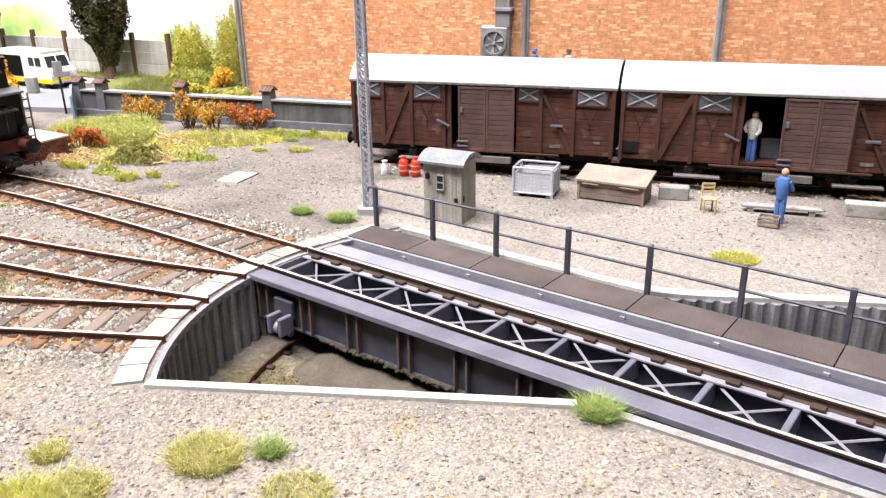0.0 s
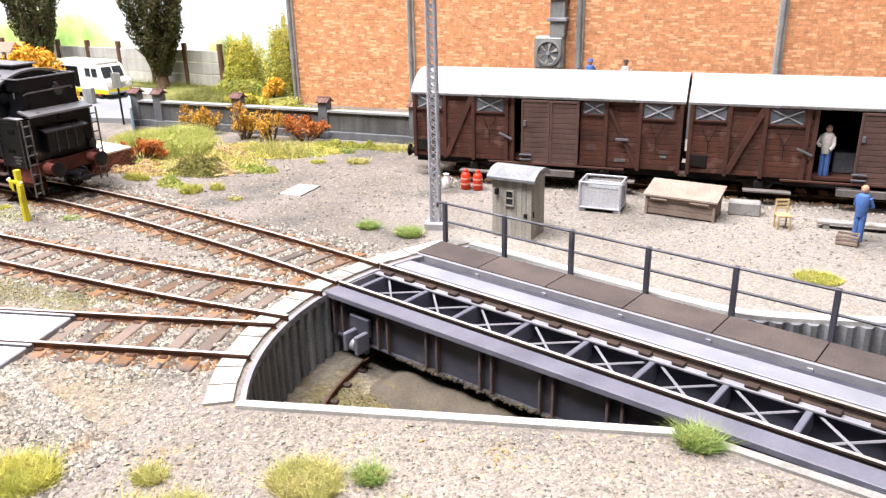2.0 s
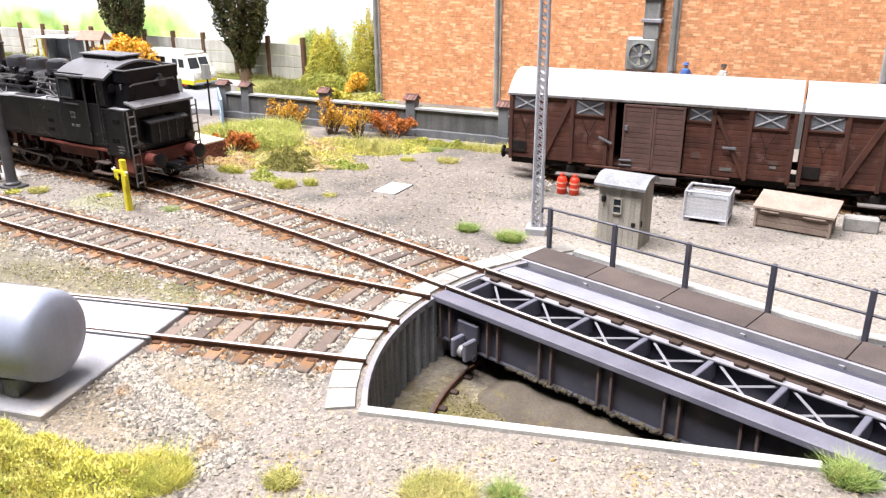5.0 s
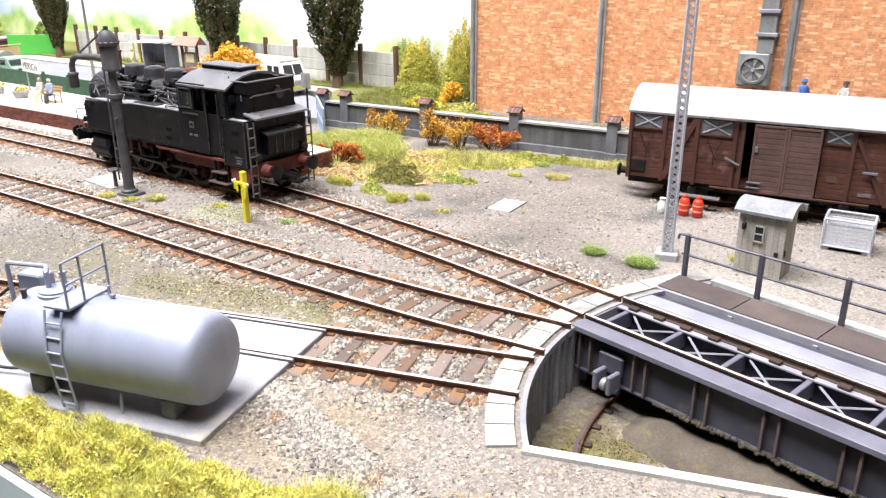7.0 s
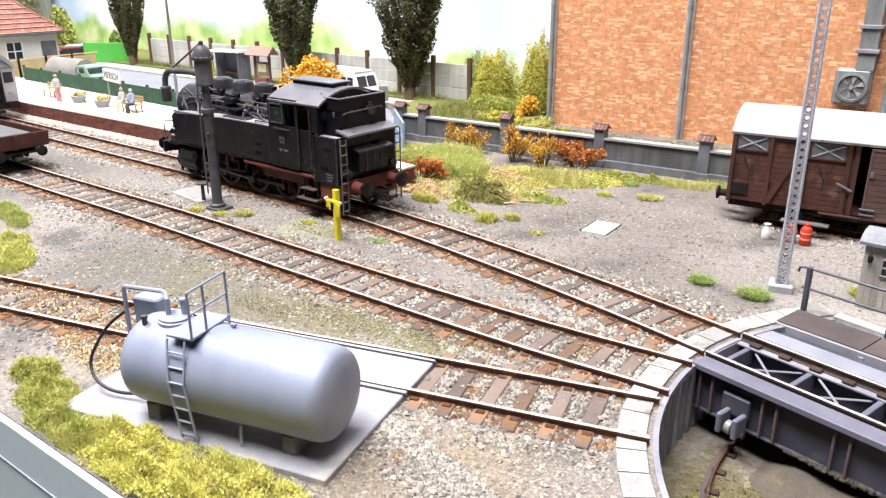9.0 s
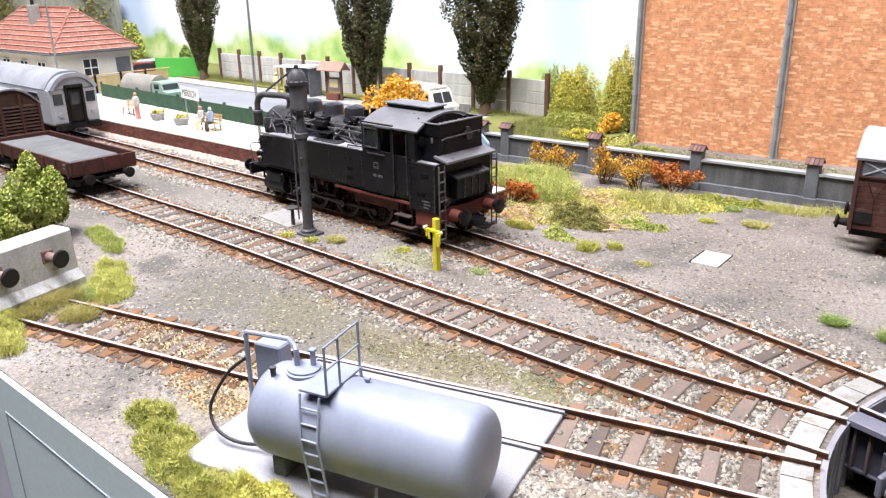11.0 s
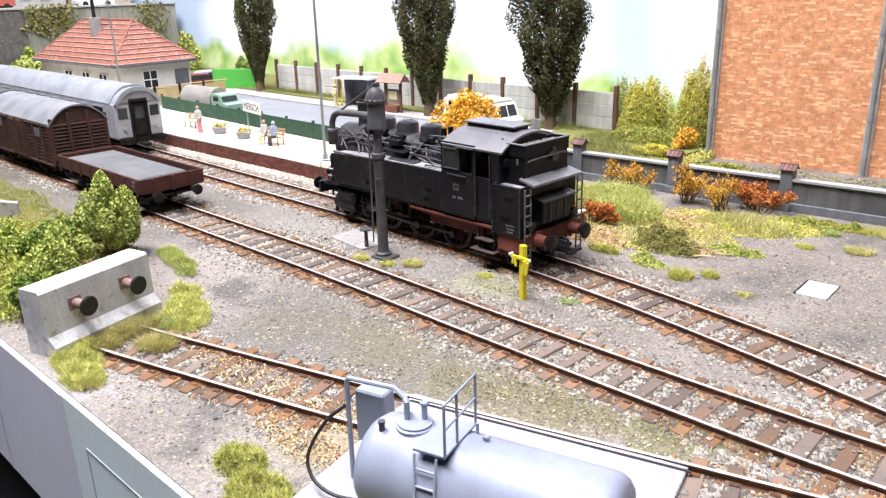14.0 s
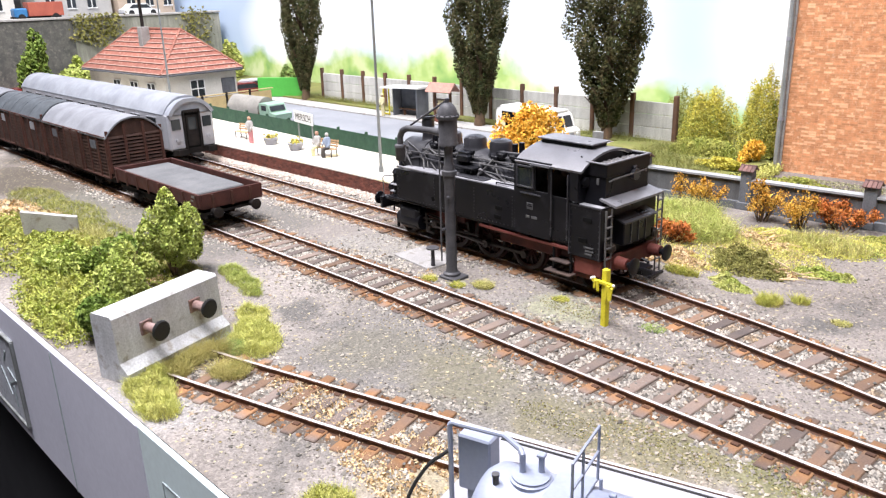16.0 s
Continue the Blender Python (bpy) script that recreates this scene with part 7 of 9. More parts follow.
# water crane
crane = thing("water_crane", "dark grey cast-iron water crane with a swan-neck arm", "water crane", -346.5, 180.5, 0, 0)
part("foot_plate", Shape().box((1, 0, 0.5), (9, 8, 1.2), 0.3), CRANEGREY, crane)
part("column", Shape().lathe([(3.4, 1), (3.4, 2.0), (2.5, 2.6), (2.2, 4), (1.95, 38), (2.3, 39.5), (2.3, 41), (2.9, 41.4), (2.9, 43.0), (2.1, 43.4), (2.1, 45), (1.7, 46), (1.65, 53)], (0, 0, 0), (0, 0, 1), 20), CRANEGREY, crane)
part("column_bolts", Shape().cyl((-1.4, -1.8, 20), (-1.4, -3.0, 20), 0.6, n=8).cyl((1.2, -1.8, 33), (1.2, -2.9, 33), 0.6, n=8), CRANEGREY, crane)
hd = part("head_drum", Shape().lathe([(2.0, 52.4), (3.7, 52.8), (3.8, 53.6), (3.5, 54.2), (3.5, 62.4), (4.4, 63.0), (4.5, 63.8), (3.9, 64.2), (3.7, 65.4), (2.9, 67.2), (1.6, 68.4), (0.9, 68.6), (0.9, 69.6), (1.0, 70.0), (0.2, 70.3)], (0, 0, 0), (0, 0, 1), 22), CRANEGREY, crane)
for k in range(12):
    a = 2 * math.pi * k / 12
    part("bolt", Shape().cyl((4.1 * math.cos(a), 4.1 * math.sin(a), 63.6), (4.1 * math.cos(a), 4.1 * math.sin(a), 64.4), 0.42, n=6), CRANEGREY, hd)
ARMV = Vector((-27.0, -1.0, 0)).normalized()
ap = [tuple(ARMV * d + Vector((0, 0, z))) for d, z in ((2, 57.0), (8, 57.4), (22, 57.0), (25.0, 55.6), (26.4, 53.0), (26.6, 49.5))]
part("arm", Shape().cyl(ap[0], ap[1], 1.7, 1.35, n=12).tube(ap[1:], 1.25, 12), CRANEGREY, crane)
part("spout", Shape().lathe([(1.5, 0), (2.2, 0.4), (2.3, 1.2), (2.0, 1.6), (2.0, 6.2), (1.7, 6.6)], Vector(ap[-1]) + Vector((0, 0, 0.8)), (0, 0, -1), 14), CRANEGREY, crane)
part("tie_rod", Shape().tube([(0, 0, 69.5), tuple(ARMV * 20 + Vector((0, 0, 58.4)))], 0.4, 6), CRANEGREY, crane)
part("pull_rod", Shape().tube([(-4.0, -1.0, 55), (-4.2, -1.2, 6)], 0.35, 5), CRANEGREY, crane)
thing("crane_slab", "pale concrete slab beside the water crane", "slab", -371, 189.5, 0, -6, shape=Shape().box((0, 0, 0.2), (25, 17, 0.9), 0.2), material=mat("crane_slab_concrete", (0.33, 0.32, 0.31), (0.27, 0.26, 0.255), 0.9, fine=0.6, coarse=9, bump=0.35, third=(0.22, 0.205, 0.19)))
v = thing("valve_post", "small dark valve post with a round handwheel", "valve", -360.5, 183.5, 0.6)
part("stem", Shape().cyl((0, 0, 0), (0, 0, 7.6), 0.9, 0.7, n=10), CRANEGREY, v)
part("handwheel", Shape().lathe([(2.6, 7.4), (2.7, 7.9), (2.2, 8.2), (0.4, 8.4)], (0, 0, 0), (0, 0, 1), 16), CRANEGREY, v)

# yellow marker post
y = thing("marker_post", "yellow wooden trackside marker post with crossed boards", "marker post", -275.6, 182, 0, -12)
part("post", Shape().box((0, 0, 9.8), (2.2, 2.0, 20.2), 0.2), YELLOW, y)
for x, z, h, a in ((2.0, 13.4, 5.6, 3), (3.2, 12.8, 5.2, -6), (4.3, 12.9, 4.4, 8), (-2.1, 14.0, 4.0, -5), (-3.3, 14.2, 3.0, 6)):
    part("hanging_slat", Shape().box((x, -1.5 - 0.1 * abs(x), z), (1.0, 0.6, h), 0.15, tilt=(0, a, 0)), YELLOW, y)
part("cross_board", Shape().box((0, -1.2, 15.4), (10.4, 0.9, 1.2), 0.2, tilt=(0, -3, 0)), YELLOW, y)
for x, z in ((-5.4, 15.6), (-4.2, 16.2), (4.9, 15.9)):
    part("insulator", Shape().ball((x, -1.4, z), 0.55, 8, 5), WHITEPAINT, y)

# buffer stop
bs = thing("buffer_stop", "pale concrete buffer stop with two black buffers", "buffer stop", -365.5, 71.0, 0, 15.5)
part("block", Shape().side([(-5.5, 0), (7.5, 0), (7.5, 3.5), (4.6, 6.5), (4.0, 20.4), (3.2, 21.2), (-4.8, 21.2), (-5.5, 20.4)], -20.5, 20.5), mat("buffer_concrete", (0.62, 0.635, 0.65), (0.54, 0.55, 0.565), 0.85, fine=0.6, coarse=9, bump=0.35, streak=0.35, third=(0.38, 0.36, 0.33)), bs)
for yy in (-9.4, 9.6):
    part("buffer", Shape().cyl((4, yy, 14.2), (10.5, yy, 14.2), 1.6, n=14).box((4.4, yy, 14.2), (1.0, 4.4, 4.4), 0.2), mat("buffer_shank", (0.30, 0.22, 0.21), (0.2, 0.12, 0.1), 0.6, coarse=3), bs)
    part("buffer_head", Shape().lathe([(1.6, 0), (3.1, 0.5), (3.2, 1.0), (2.8, 1.4)], (10.2, yy, 14.2), (1, 0, 0), 20), HOSEBLACK, bs)
thing("hill_wall", "short pale concrete retaining wall in the bushes", "wall", -535, 92, 0, 65, shape=Shape().side([(-12, 0), (12, 0), (12, 8), (-12, 13.5)], -2, 2), material=CONCRETE)

# lattice mast
mast = thing("lattice_mast", "galvanised steel lattice mast on a concrete foot", "mast", -127.7, 232.5, 0, 14)
part("mast_foot", Shape().box((0, 0, 1.0), (7.4, 7.4, 3.2), 0.4), SLABGREY, mast)
H = 150.0
wide = lambda z: 1.5 - 0.4 * z / H
for i in (-1, 1):
    for j in (-1, 1):
        part("mast_leg", Shape().tube([(i * wide(0), j * wide(0), 0), (i * wide(H), j * wide(H), H)], 0.46, 5), WIRE, mast)
z = 2.5
while z < H - 6:
    w0, w1, h = wide(z), wide(z + 2.4), 2.4
    s = Shape()
    for face in range(4):
        c, d = math.cos(face * math.pi / 2), math.sin(face * math.pi / 2)
        for flip in (-1, 1):
            q = [(x * c - yy * d, x * d + yy * c) for x, yy in ((-w0 * flip, -w0), (w1 * flip, -w1))]
            s.tube([(*q[0], z), (*q[1], z + h)], 0.27, 4)
    part("lacing", s, WIRE, mast, kind="stuff")
    z += h
part("mast_cap", Shape().box((0, 0, H), (4.6, 4.6, 0.8), 0.1), WIRE, mast)

# plank shed
shed = thing("plank_shed", "small grey plank shed with a curved felt roof", "shed", -106, 232.2, 0, -4)
W, D, HT = 14.4, 11.5, 20.4
for k in range(8):
    piece("front_plank", shed_mesh if k else (shed_mesh := mesh_of("wall_plank", Shape().box((0, 0, 0), (1.76, 0.7, HT + 1.0), 0.07), SHEDGREY)), shed, 0.9 + 1.8 * k, 0.35, HT / 2 + 0.4)
for k in range(6):
    for x in (0.35, W - 0.35):
        piece("side_plank", shed_mesh, shed, x, 1.4 + 1.8 * k, HT / 2 + 0.4, 90)
part("back_wall", Shape().box((W / 2, D - 0.4, HT / 2), (W, 0.7, HT + 0.8), 0.1), SHEDGREY, shed)
part("shed_roof", arched_roof(-1.5, W + 1.5, D / 2 + 1.5, HT + 0.9, HT + 3.6, D / 2, 0.9), FELT, shed)
for x in (0.2, W - 0.9):
    part("gable", arched_roof(x, x + 0.7, D / 2, HT + 0.4, HT + 2.8, D / 2, 2.6), SHEDGREY, shed)
wn = part("shed_window", Shape().box((6.6, -0.1, 14.2), (2.4, 0.5, 4.8), 0.1), COACHGLASS, shed)
part("window_bar", Shape().box((6.6, -0.4, 14.2), (2.4, 0.3, 0.45)).box((6.6, -0.4, 16.7), (3.2, 0.5, 0.4)).box((6.6, -0.4, 11.7), (3.2, 0.5, 0.4)).box((5.2, -0.4, 14.2), (0.4, 0.5, 5.2)).box((8.0, -0.4, 14.2), (0.4, 0.5, 5.2)), SHEDGREY, wn)
part("door_latch", Shape().box((12.4, -0.3, 8.6), (1.2, 0.6, 1.4), 0.1), UNDER, shed)
part("shed_lamp", Shape().box((2.0, -0.8, 16.2), (1.2, 1.4, 2.2), 0.3), UNDER, shed)
part("side_vent", Shape().box((W + 0.1, 1.6, 8.8), (0.4, 0.7, 2.2), 0.1), UNDER, shed)

# wire basket, chest, cans, chair, crates
bk = thing("wire_basket", "galvanised box pallet with milky fine-mesh sides", "box pallet", -86, 270.5, 0, 2)
W, D, HT = 15.0, 11.0, 9.6
fr = Shape()
for z in (1.6, HT + 1.6):
    fr.tube([(0, 0, z), (W, 0, z), (W, D, z), (0, D, z), (0, 0, z)], 0.45, 5)
for x, yy in ((0, 0), (W, 0), (W, D), (0, D)):
    fr.tube([(x, yy, 0), (x, yy, HT + 1.6)], 0.5, 5)
part("basket_frame", fr, WIRE, bk)
s = Shape()
for k in range(1, 10):
    x = W * k / 10
    s.tube([(x, 0, 1.6), (x, 0, HT + 1.6)], 0.05, 4).tube([(x, D, 1.6), (x, D, HT + 1.6)], 0.05, 4)
for k in range(1, 7):
    z = 1.6 + HT * k / 7
    s.tube([(0, 0, z), (W, 0, z), (W, D, z), (0, D, z), (0, 0, z)], 0.05, 4)
for k in range(1, 7):
    yy = D * k / 7
    s.tube([(0, yy, 1.6), (0, yy, HT + 1.6)], 0.05, 4).tube([(W, yy, 1.6), (W, yy, HT + 1.6)], 0.05, 4)
part("basket_mesh", s, WIRE, bk)
MILKY = mat("milky_mesh_panel", (0.58, 0.60, 0.64), (0.66, 0.68, 0.71), 0.5, coarse=5, fine=0.5)
for c, e in (((W / 2, 0.5, 5.6), (W - 1, 0.3, 7.6)), ((W / 2, D - 0.5, 5.6), (W - 1, 0.3, 7.6)), ((0.5, D / 2, 5.6), (0.3, D - 1, 7.6)), ((W - 0.5, D / 2, 5.6), (0.3, D - 1, 7.6))):
    part("side_panel", Shape().box(c, e, 0.05), MILKY, bk, "milky fine-mesh side panel")
part("basket_floor", Shape().box((W / 2, D / 2, 1.6), (W - 1, D - 1, 0.4)), VENTGREY, bk)
for x, yy in ((1.2, 1.0), (W - 1.2, 1.0), (1.2, D - 1.0), (W - 1.2, D - 1.0)):
    part("foot", Shape().box((x, yy, 0.6), (2.2, 1.8, 1.2), 0.2), WIRE, bk)

ch = thing("tool_chest", "weathered wooden chest with a sloping pale lid", "chest", -62.5, 275.5, 0, -6)
W, D = 25.0, 12.0
for k in range(3):
    part("front_board", Shape().box((W / 2, 0.5, 1.6 + 2.3 * k), (W, 0.8, 2.2), 0.15), CRATEWOOD, ch)
part("chest_body", Shape().endwise([(0.8, 0.4), (D, 0.4), (D, 9.6), (0.8, 7.2)], 0.4, W - 0.4), CRATEWOOD, ch)
part("lid", Shape().endwise([(-1.0, 7.2), (-1.0, 7.9), (D + 0.4, 10.7), (D + 0.4, 10.0)], -0.8, W + 0.8), mat("chest_lid", (0.36, 0.295, 0.25), (0.29, 0.23, 0.195), 0.8, coarse=8), ch, "pale worn lid")
part("chest_handle", Shape().tube([(2, -0.6, 6.4), (8, -0.6, 6.4)], 0.4, 5).tube([(16, -0.6, 6.4), (23, -0.6, 6.4)], 0.4, 5), CRATEWOOD, ch)
for x in (0.4, W - 0.4):
    part("corner_post", Shape().box((x, 0.3, 3.8), (1.0, 1.2, 7.6), 0.1), CRATEWOOD, ch)
can = thing("red_canister", "red gas canister with pale bands standing on gravel", "canister", -137.6, 282, 0, 0, group="red canisters by the wagon")
part("can_body", Shape().lathe([(1.8, 0), (2.05, 0.4), (2.05, 6.0), (1.6, 6.9), (0.8, 7.4)], (0, 0, 0), (0, 0, 1), 14), REDPAINT, can)
part("can_cap", Shape().lathe([(1.0, 7.2), (1.0, 8.2), (0.8, 8.4)], (0, 0, 0), (0, 0, 1), 10), REDPAINT, can)
part("can_band", Shape().cyl((0, 0, 2.2), (0, 0, 2.9), 2.1, n=14).cyl((0, 0, 4.5), (0, 0, 5.1), 2.1, n=14), mat("canister_label", (0.7, 0.35, 0.25), (0.6, 0.25, 0.2), 0.5, coarse=3), can)
copy_thing(can, pose(-0.1324, 0.2825, 0, 0, 0, 40))
s = Shape().lathe([(1.6, 0), (1.8, 0.4), (1.7, 3.6), (1.0, 4.8), (1.0, 5.6), (1.3, 6.0)], (0, 0, 0), (0, 0, 1), 14)
s.tube([(1.1, 0, 4.8), (2.2, 0, 4.2), (1.9, 0, 2.2)], 0.28, 5)
thing("milk_churn", "white enamel churn with a side handle", "churn", -146.0, 281, 0, 20, shape=s, material=WHITEPAINT)

chair = thing("small_chair", "small straw-coloured wooden chair in the yard", "chair", -15.7, 276, 0, 20)
STRAW = mat("straw_wood", (0.55, 0.42, 0.22), (0.46, 0.34, 0.18), 0.8, coarse=3)
part("seat", Shape().box((0, 0, 4.8), (4.6, 4.6, 0.6), 0.15), STRAW, chair)
for x, yy, h in ((-2, -2, 4.8), (2, -2, 4.8), (-2, 2, 10), (2, 2, 10)):
    part("leg", Shape().box((x, yy, h / 2), (0.6, 0.6, h), 0.1), STRAW, chair)
for z in (6.8, 8.2, 9.6):
    part("back_slat", Shape().box((0, 2, z), (4.4, 0.4, 0.7), 0.1), STRAW, chair)
crate = thing("wooden_crate", "small straw-coloured slatted wooden crate", "crate", 4.5, 266.5, 0, -8)
crate.scale = (0.85, 0.85, 0.85)
for k in range(3):
    part("crate_slat", Shape().box((0, -2.4, 0.9 + 1.4 * k), (7.6, 0.5, 1.0), 0.1).box((0, 2.4, 0.9 + 1.4 * k), (7.6, 0.5, 1.0), 0.1), CRATEWOOD, crate)
part("crate_base", Shape().box((0, 0, 0.4), (7.4, 4.8, 0.6)).box((-3.6, 0, 2.2), (0.5, 4.8, 4), 0.1).box((3.6, 0, 2.2), (0.5, 4.8, 4), 0.1), CRATEWOOD, crate)
for x, yy, w, rz in ((35.6, 289.5, 15, 4), (-29, 288, 11, 6)):
    thing("stone_block", "pale stone block lying by the loading track", "stone block", x, yy, 0, rz, group="stone blocks", shape=Shape().box((0, 0, 2.4), (w, 5, 5.2), 0.5), material=CONCRETE)
thing("step_slab", "pale wooden step board under the open wagon door", "step", 8, 283, 0, 5, shape=Shape().box((0, 0, 2.2), (26, 4, 1.0), 0.2).box((-10, 0, 0.9), (2, 3.4, 2.0)).box((10, 0, 0.9), (2, 3.4, 2.0)), material=CONCRETE)
hatch = thing("ground_hatch", "pale square concrete hatch set in the gravel", "hatch", -201.7, 254.4, 0, 3)
# Dark plate set off-centre paints the shadow along the cover's edges.
part("hatch_rim", Shape().box((-0.4, 0.6, 0.05), (11.2, 16.0, 0.5), 0.1), UNDER, hatch)
part("hatch_cover", Shape().box((0, 0, 0.2), (10.2, 15, 0.9), 0.25), WHITESTRIP, hatch)
thing("loading_dock", "grey loading dock along the factory wall", "dock", kind="structure", shape=Shape().slab([(-160, 404), (120, 419), (120, 448), (-160, 432)], 0, 18.5), material=WALLGREY)


# ---- figurines: plain painted shapes ----
def figurine(name, label, x, y, z, rz, top, legs, head=FIGTAN, hat=None, seated=False, tall=20.0):
    s = Shape()
    k = tall / 20.0
    if seated:
        s.m = 1
        s.box((0, -2.0, 5.4), (3.2, 4.6, 1.7), 0.5).box((0, -4.0, 2.6), (3.0, 1.6, 5.2), 0.5)
        base = 5.0
    else:
        s.m = 1
        s.cyl((-0.9, 0, 0.1), (-0.8, 0, 9.5 * k), 0.85, 1.15, n=8).cyl((0.9, 0.2, 0.1), (0.8, 0, 9.5 * k), 0.85, 1.15, n=8)
        base = 8.6 * k
    s.m = 0
    s.lathe([(1.6, base), (1.9, base + 2 * k), (2.3, base + 6.0 * k), (1.9, base + 7.2 * k), (0.8, base + 7.8 * k)], (0, 0, 0), (0, 0, 1), 10)
    s.tube([(-2.2, 0, base + 6.4 * k), (-2.8, -1.2, base + 3.6 * k), (-1.6, -2.6, base + 3.0 * k)], 0.65, 6).tube([(2.2, 0, base + 6.4 * k), (2.7, -0.8, base + 3.4 * k), (2.0, -2.2, base + 1.8 * k)], 0.65, 6)
    s.m = 2
    s.ball((0, -0.1, base + 9.1 * k), 1.25, 10, 6, 1.15)
    if hat:
        s.m = 3
        s.lathe([(1.7, base + 9.6 * k), (1.35, base + 10.0 * k), (1.3, base + 10.7 * k), (0.3, base + 10.9 * k)], (0, 0, 0), (0, 0, 1), 10)
    return thing(name, label, "figurine", x, y, z, rz, shape=s, material=[top, legs, head, hat or head])


wag = lambda lx, ly: (-165.6 + lx * COS - ly * SIN, 291 + lx * SIN + ly * COS)
figurine("figurine", "painted figurine in blue overalls standing beside the wagon", 7.4, 271.0, 0, 150, BLUECLOTH, BLUECLOTH)
figurine("figurine", "painted figurine in white shirt and blue trousers in the wagon door", *wag(162.0, 3.4), 11.5, -20, WHITECLOTH, BLUECLOTH)
figurine("figurine", "painted figurine with a blue cap on the loading dock", -123, 420, 18.5, 40, BLUECLOTH, BLUECLOTH, hat=BLUECLOTH, tall=20)
figurine("figurine", "painted figurine in white on the loading dock", -104, 421, 18.5, -40, WHITECLOTH, BLUECLOTH, hat=FIGDARK, tall=20)
s = Shape().box((0, 0, 4), (9, 7, 8), 0.4)
thing("cargo_box", "dark grey box inside the open wagon", "box", *wag(170, 12), 11.5, 5, shape=s, material=VENTGREY)

# ---- platform things ----
def bench(x, y, rz):
    t = thing("platform_bench", "slatted wooden platform bench with dark iron legs", "bench", x, y, PTOPZ, rz, group="platform benches")
    for k in range(3):
        part("seat_slat", Shape().box((0, -1.6 + 1.5 * k, 5.0), (17, 1.2, 0.5), 0.1), mat_bench, t)
        part("back_slat", Shape().box((0, 2.6 + 0.3 * k, 6.6 + 1.6 * k), (17, 0.5, 1.2), 0.1), mat_bench, t)
    for xx in (-6.5, 6.5):
        part("leg", Shape().tube([(xx, -2, 0), (xx, -2, 4.8), (xx, 2.4, 4.8), (xx, 3.4, 10.4)], 0.4, 5).tube([(xx, 2.4, 4.8), (xx, 2.8, 0)], 0.4, 5), FIGDARK, t)
    return t


mat_bench = mat("bench_wood", (0.50, 0.33, 0.18), (0.42, 0.26, 0.14), 0.7, coarse=6)
bench(-547, 266, 6)
bench(-650, 265.5, 5)
figurine("figurine", "painted seated figurine in cream on the platform bench", -553, 263.6, PTOPZ + 0.2, 0, WHITECLOTH, CREAMCLOTH, seated=True)
figurine("figurine", "painted seated figurine in blue and white on the bench", -543.5, 264.4, PTOPZ + 0.2, 6, mat("figure_pale_blue", (0.32, 0.38, 0.48), (0.26, 0.31, 0.40), 0.8, coarse=3), FIGDARK, head=WHITECLOTH, seated=True)
figurine("figurine", "painted figurine in white and pink by the bench", -627, 258.5, PTOPZ, 20, WHITECLOTH, FIGPINK)
pl = thing("flower_planter", "round stone planter with yellow-green flowers", "planter", -581, 265, PTOPZ, 0, group="platform planters")
part("bowl", Shape().lathe([(3.8, 0), (5.2, 3.8), (5.4, 4.6), (4.8, 4.7)], (0, 0, 0), (0, 0, 1), 12), SLABGREY, pl)
rg = np.random.default_rng(6)
q = rg.normal(size=(160, 3)) * (2.2, 2.2, 0.9) + (0, 0, 5.4)
part("flowers", Shape().leaves(q, 1.0, rg), mat("planter_flowers", (0.45, 0.45, 0.10), (0.6, 0.5, 0.12), 0.8, island=0.4, coarse=3), pl, smooth=False)
copy_thing(pl, pose(-0.6125, 0.2655, PTOPZ * MM, 0, 0, 30))
sg = thing("station_sign", "white station name board on two posts", "sign", -596, 283, PTOPZ, -9)
part("board", Shape().box((0, 0, 17.6), (29, 0.9, 8.0), 0.15), WHITEPAINT, sg)
for x in (-11, 11):
    part("sign_post", Shape().box((x, 0.9, 10.5), (0.9, 0.9, 21), 0.1), ZINC, sg)
text_mesh("MERSCH", 6.6, FIGDARK, sg, pose(0, -0.00052, 0.0176, 90, 0, 0))
lp = thing("lamp_post", "tall thin grey platform lamp post", "lamp post", -483.4, 258.5, PTOPZ, 0, group="platform lamps")
part("pole", Shape().cyl((0, 0, 0), (0, 0, 110), 0.95, 0.6, n=8), ZINC, lp)
part("pole_foot", Shape().cyl((0, 0, 0), (0, 0, 3), 1.5, n=8), ZINC, lp)
part("lamp_arm", Shape().tube([(0, 0, 109), (3, 0, 111), (9, 0, 111)], 0.6, 6).box((9, 0, 110.6), (8, 3, 1.6), 0.4), ZINC, lp)
copy_thing(lp, pose(-0.754, 0.262, PTOPZ * MM, 0, 0, 0))
sp = thing("road_sign_post", "dark post with a small grey sign plate by the gate", "sign", -389, 338, 0, 14)
part("pole", Shape().cyl((0, 0, 0), (0, 0, 30.5), 0.6, n=6), UNDER, sp)
part("plate", Shape().box((0, -0.7, 26.6), (6.2, 0.5, 9.0), 0.2), ZINC, sp)
sb = thing("switch_box", "small grey switch box on the road corner", "box", -458, 375, 3, 10)
part("box_body", Shape().box((0, 0, 5.5), (7.4, 4, 10), 0.3), ZINC, sb)
part("box_plinth", Shape().box((0, 0, 0.5), (6, 3.4, 1.2), 0.1), SLABGREY, sb)

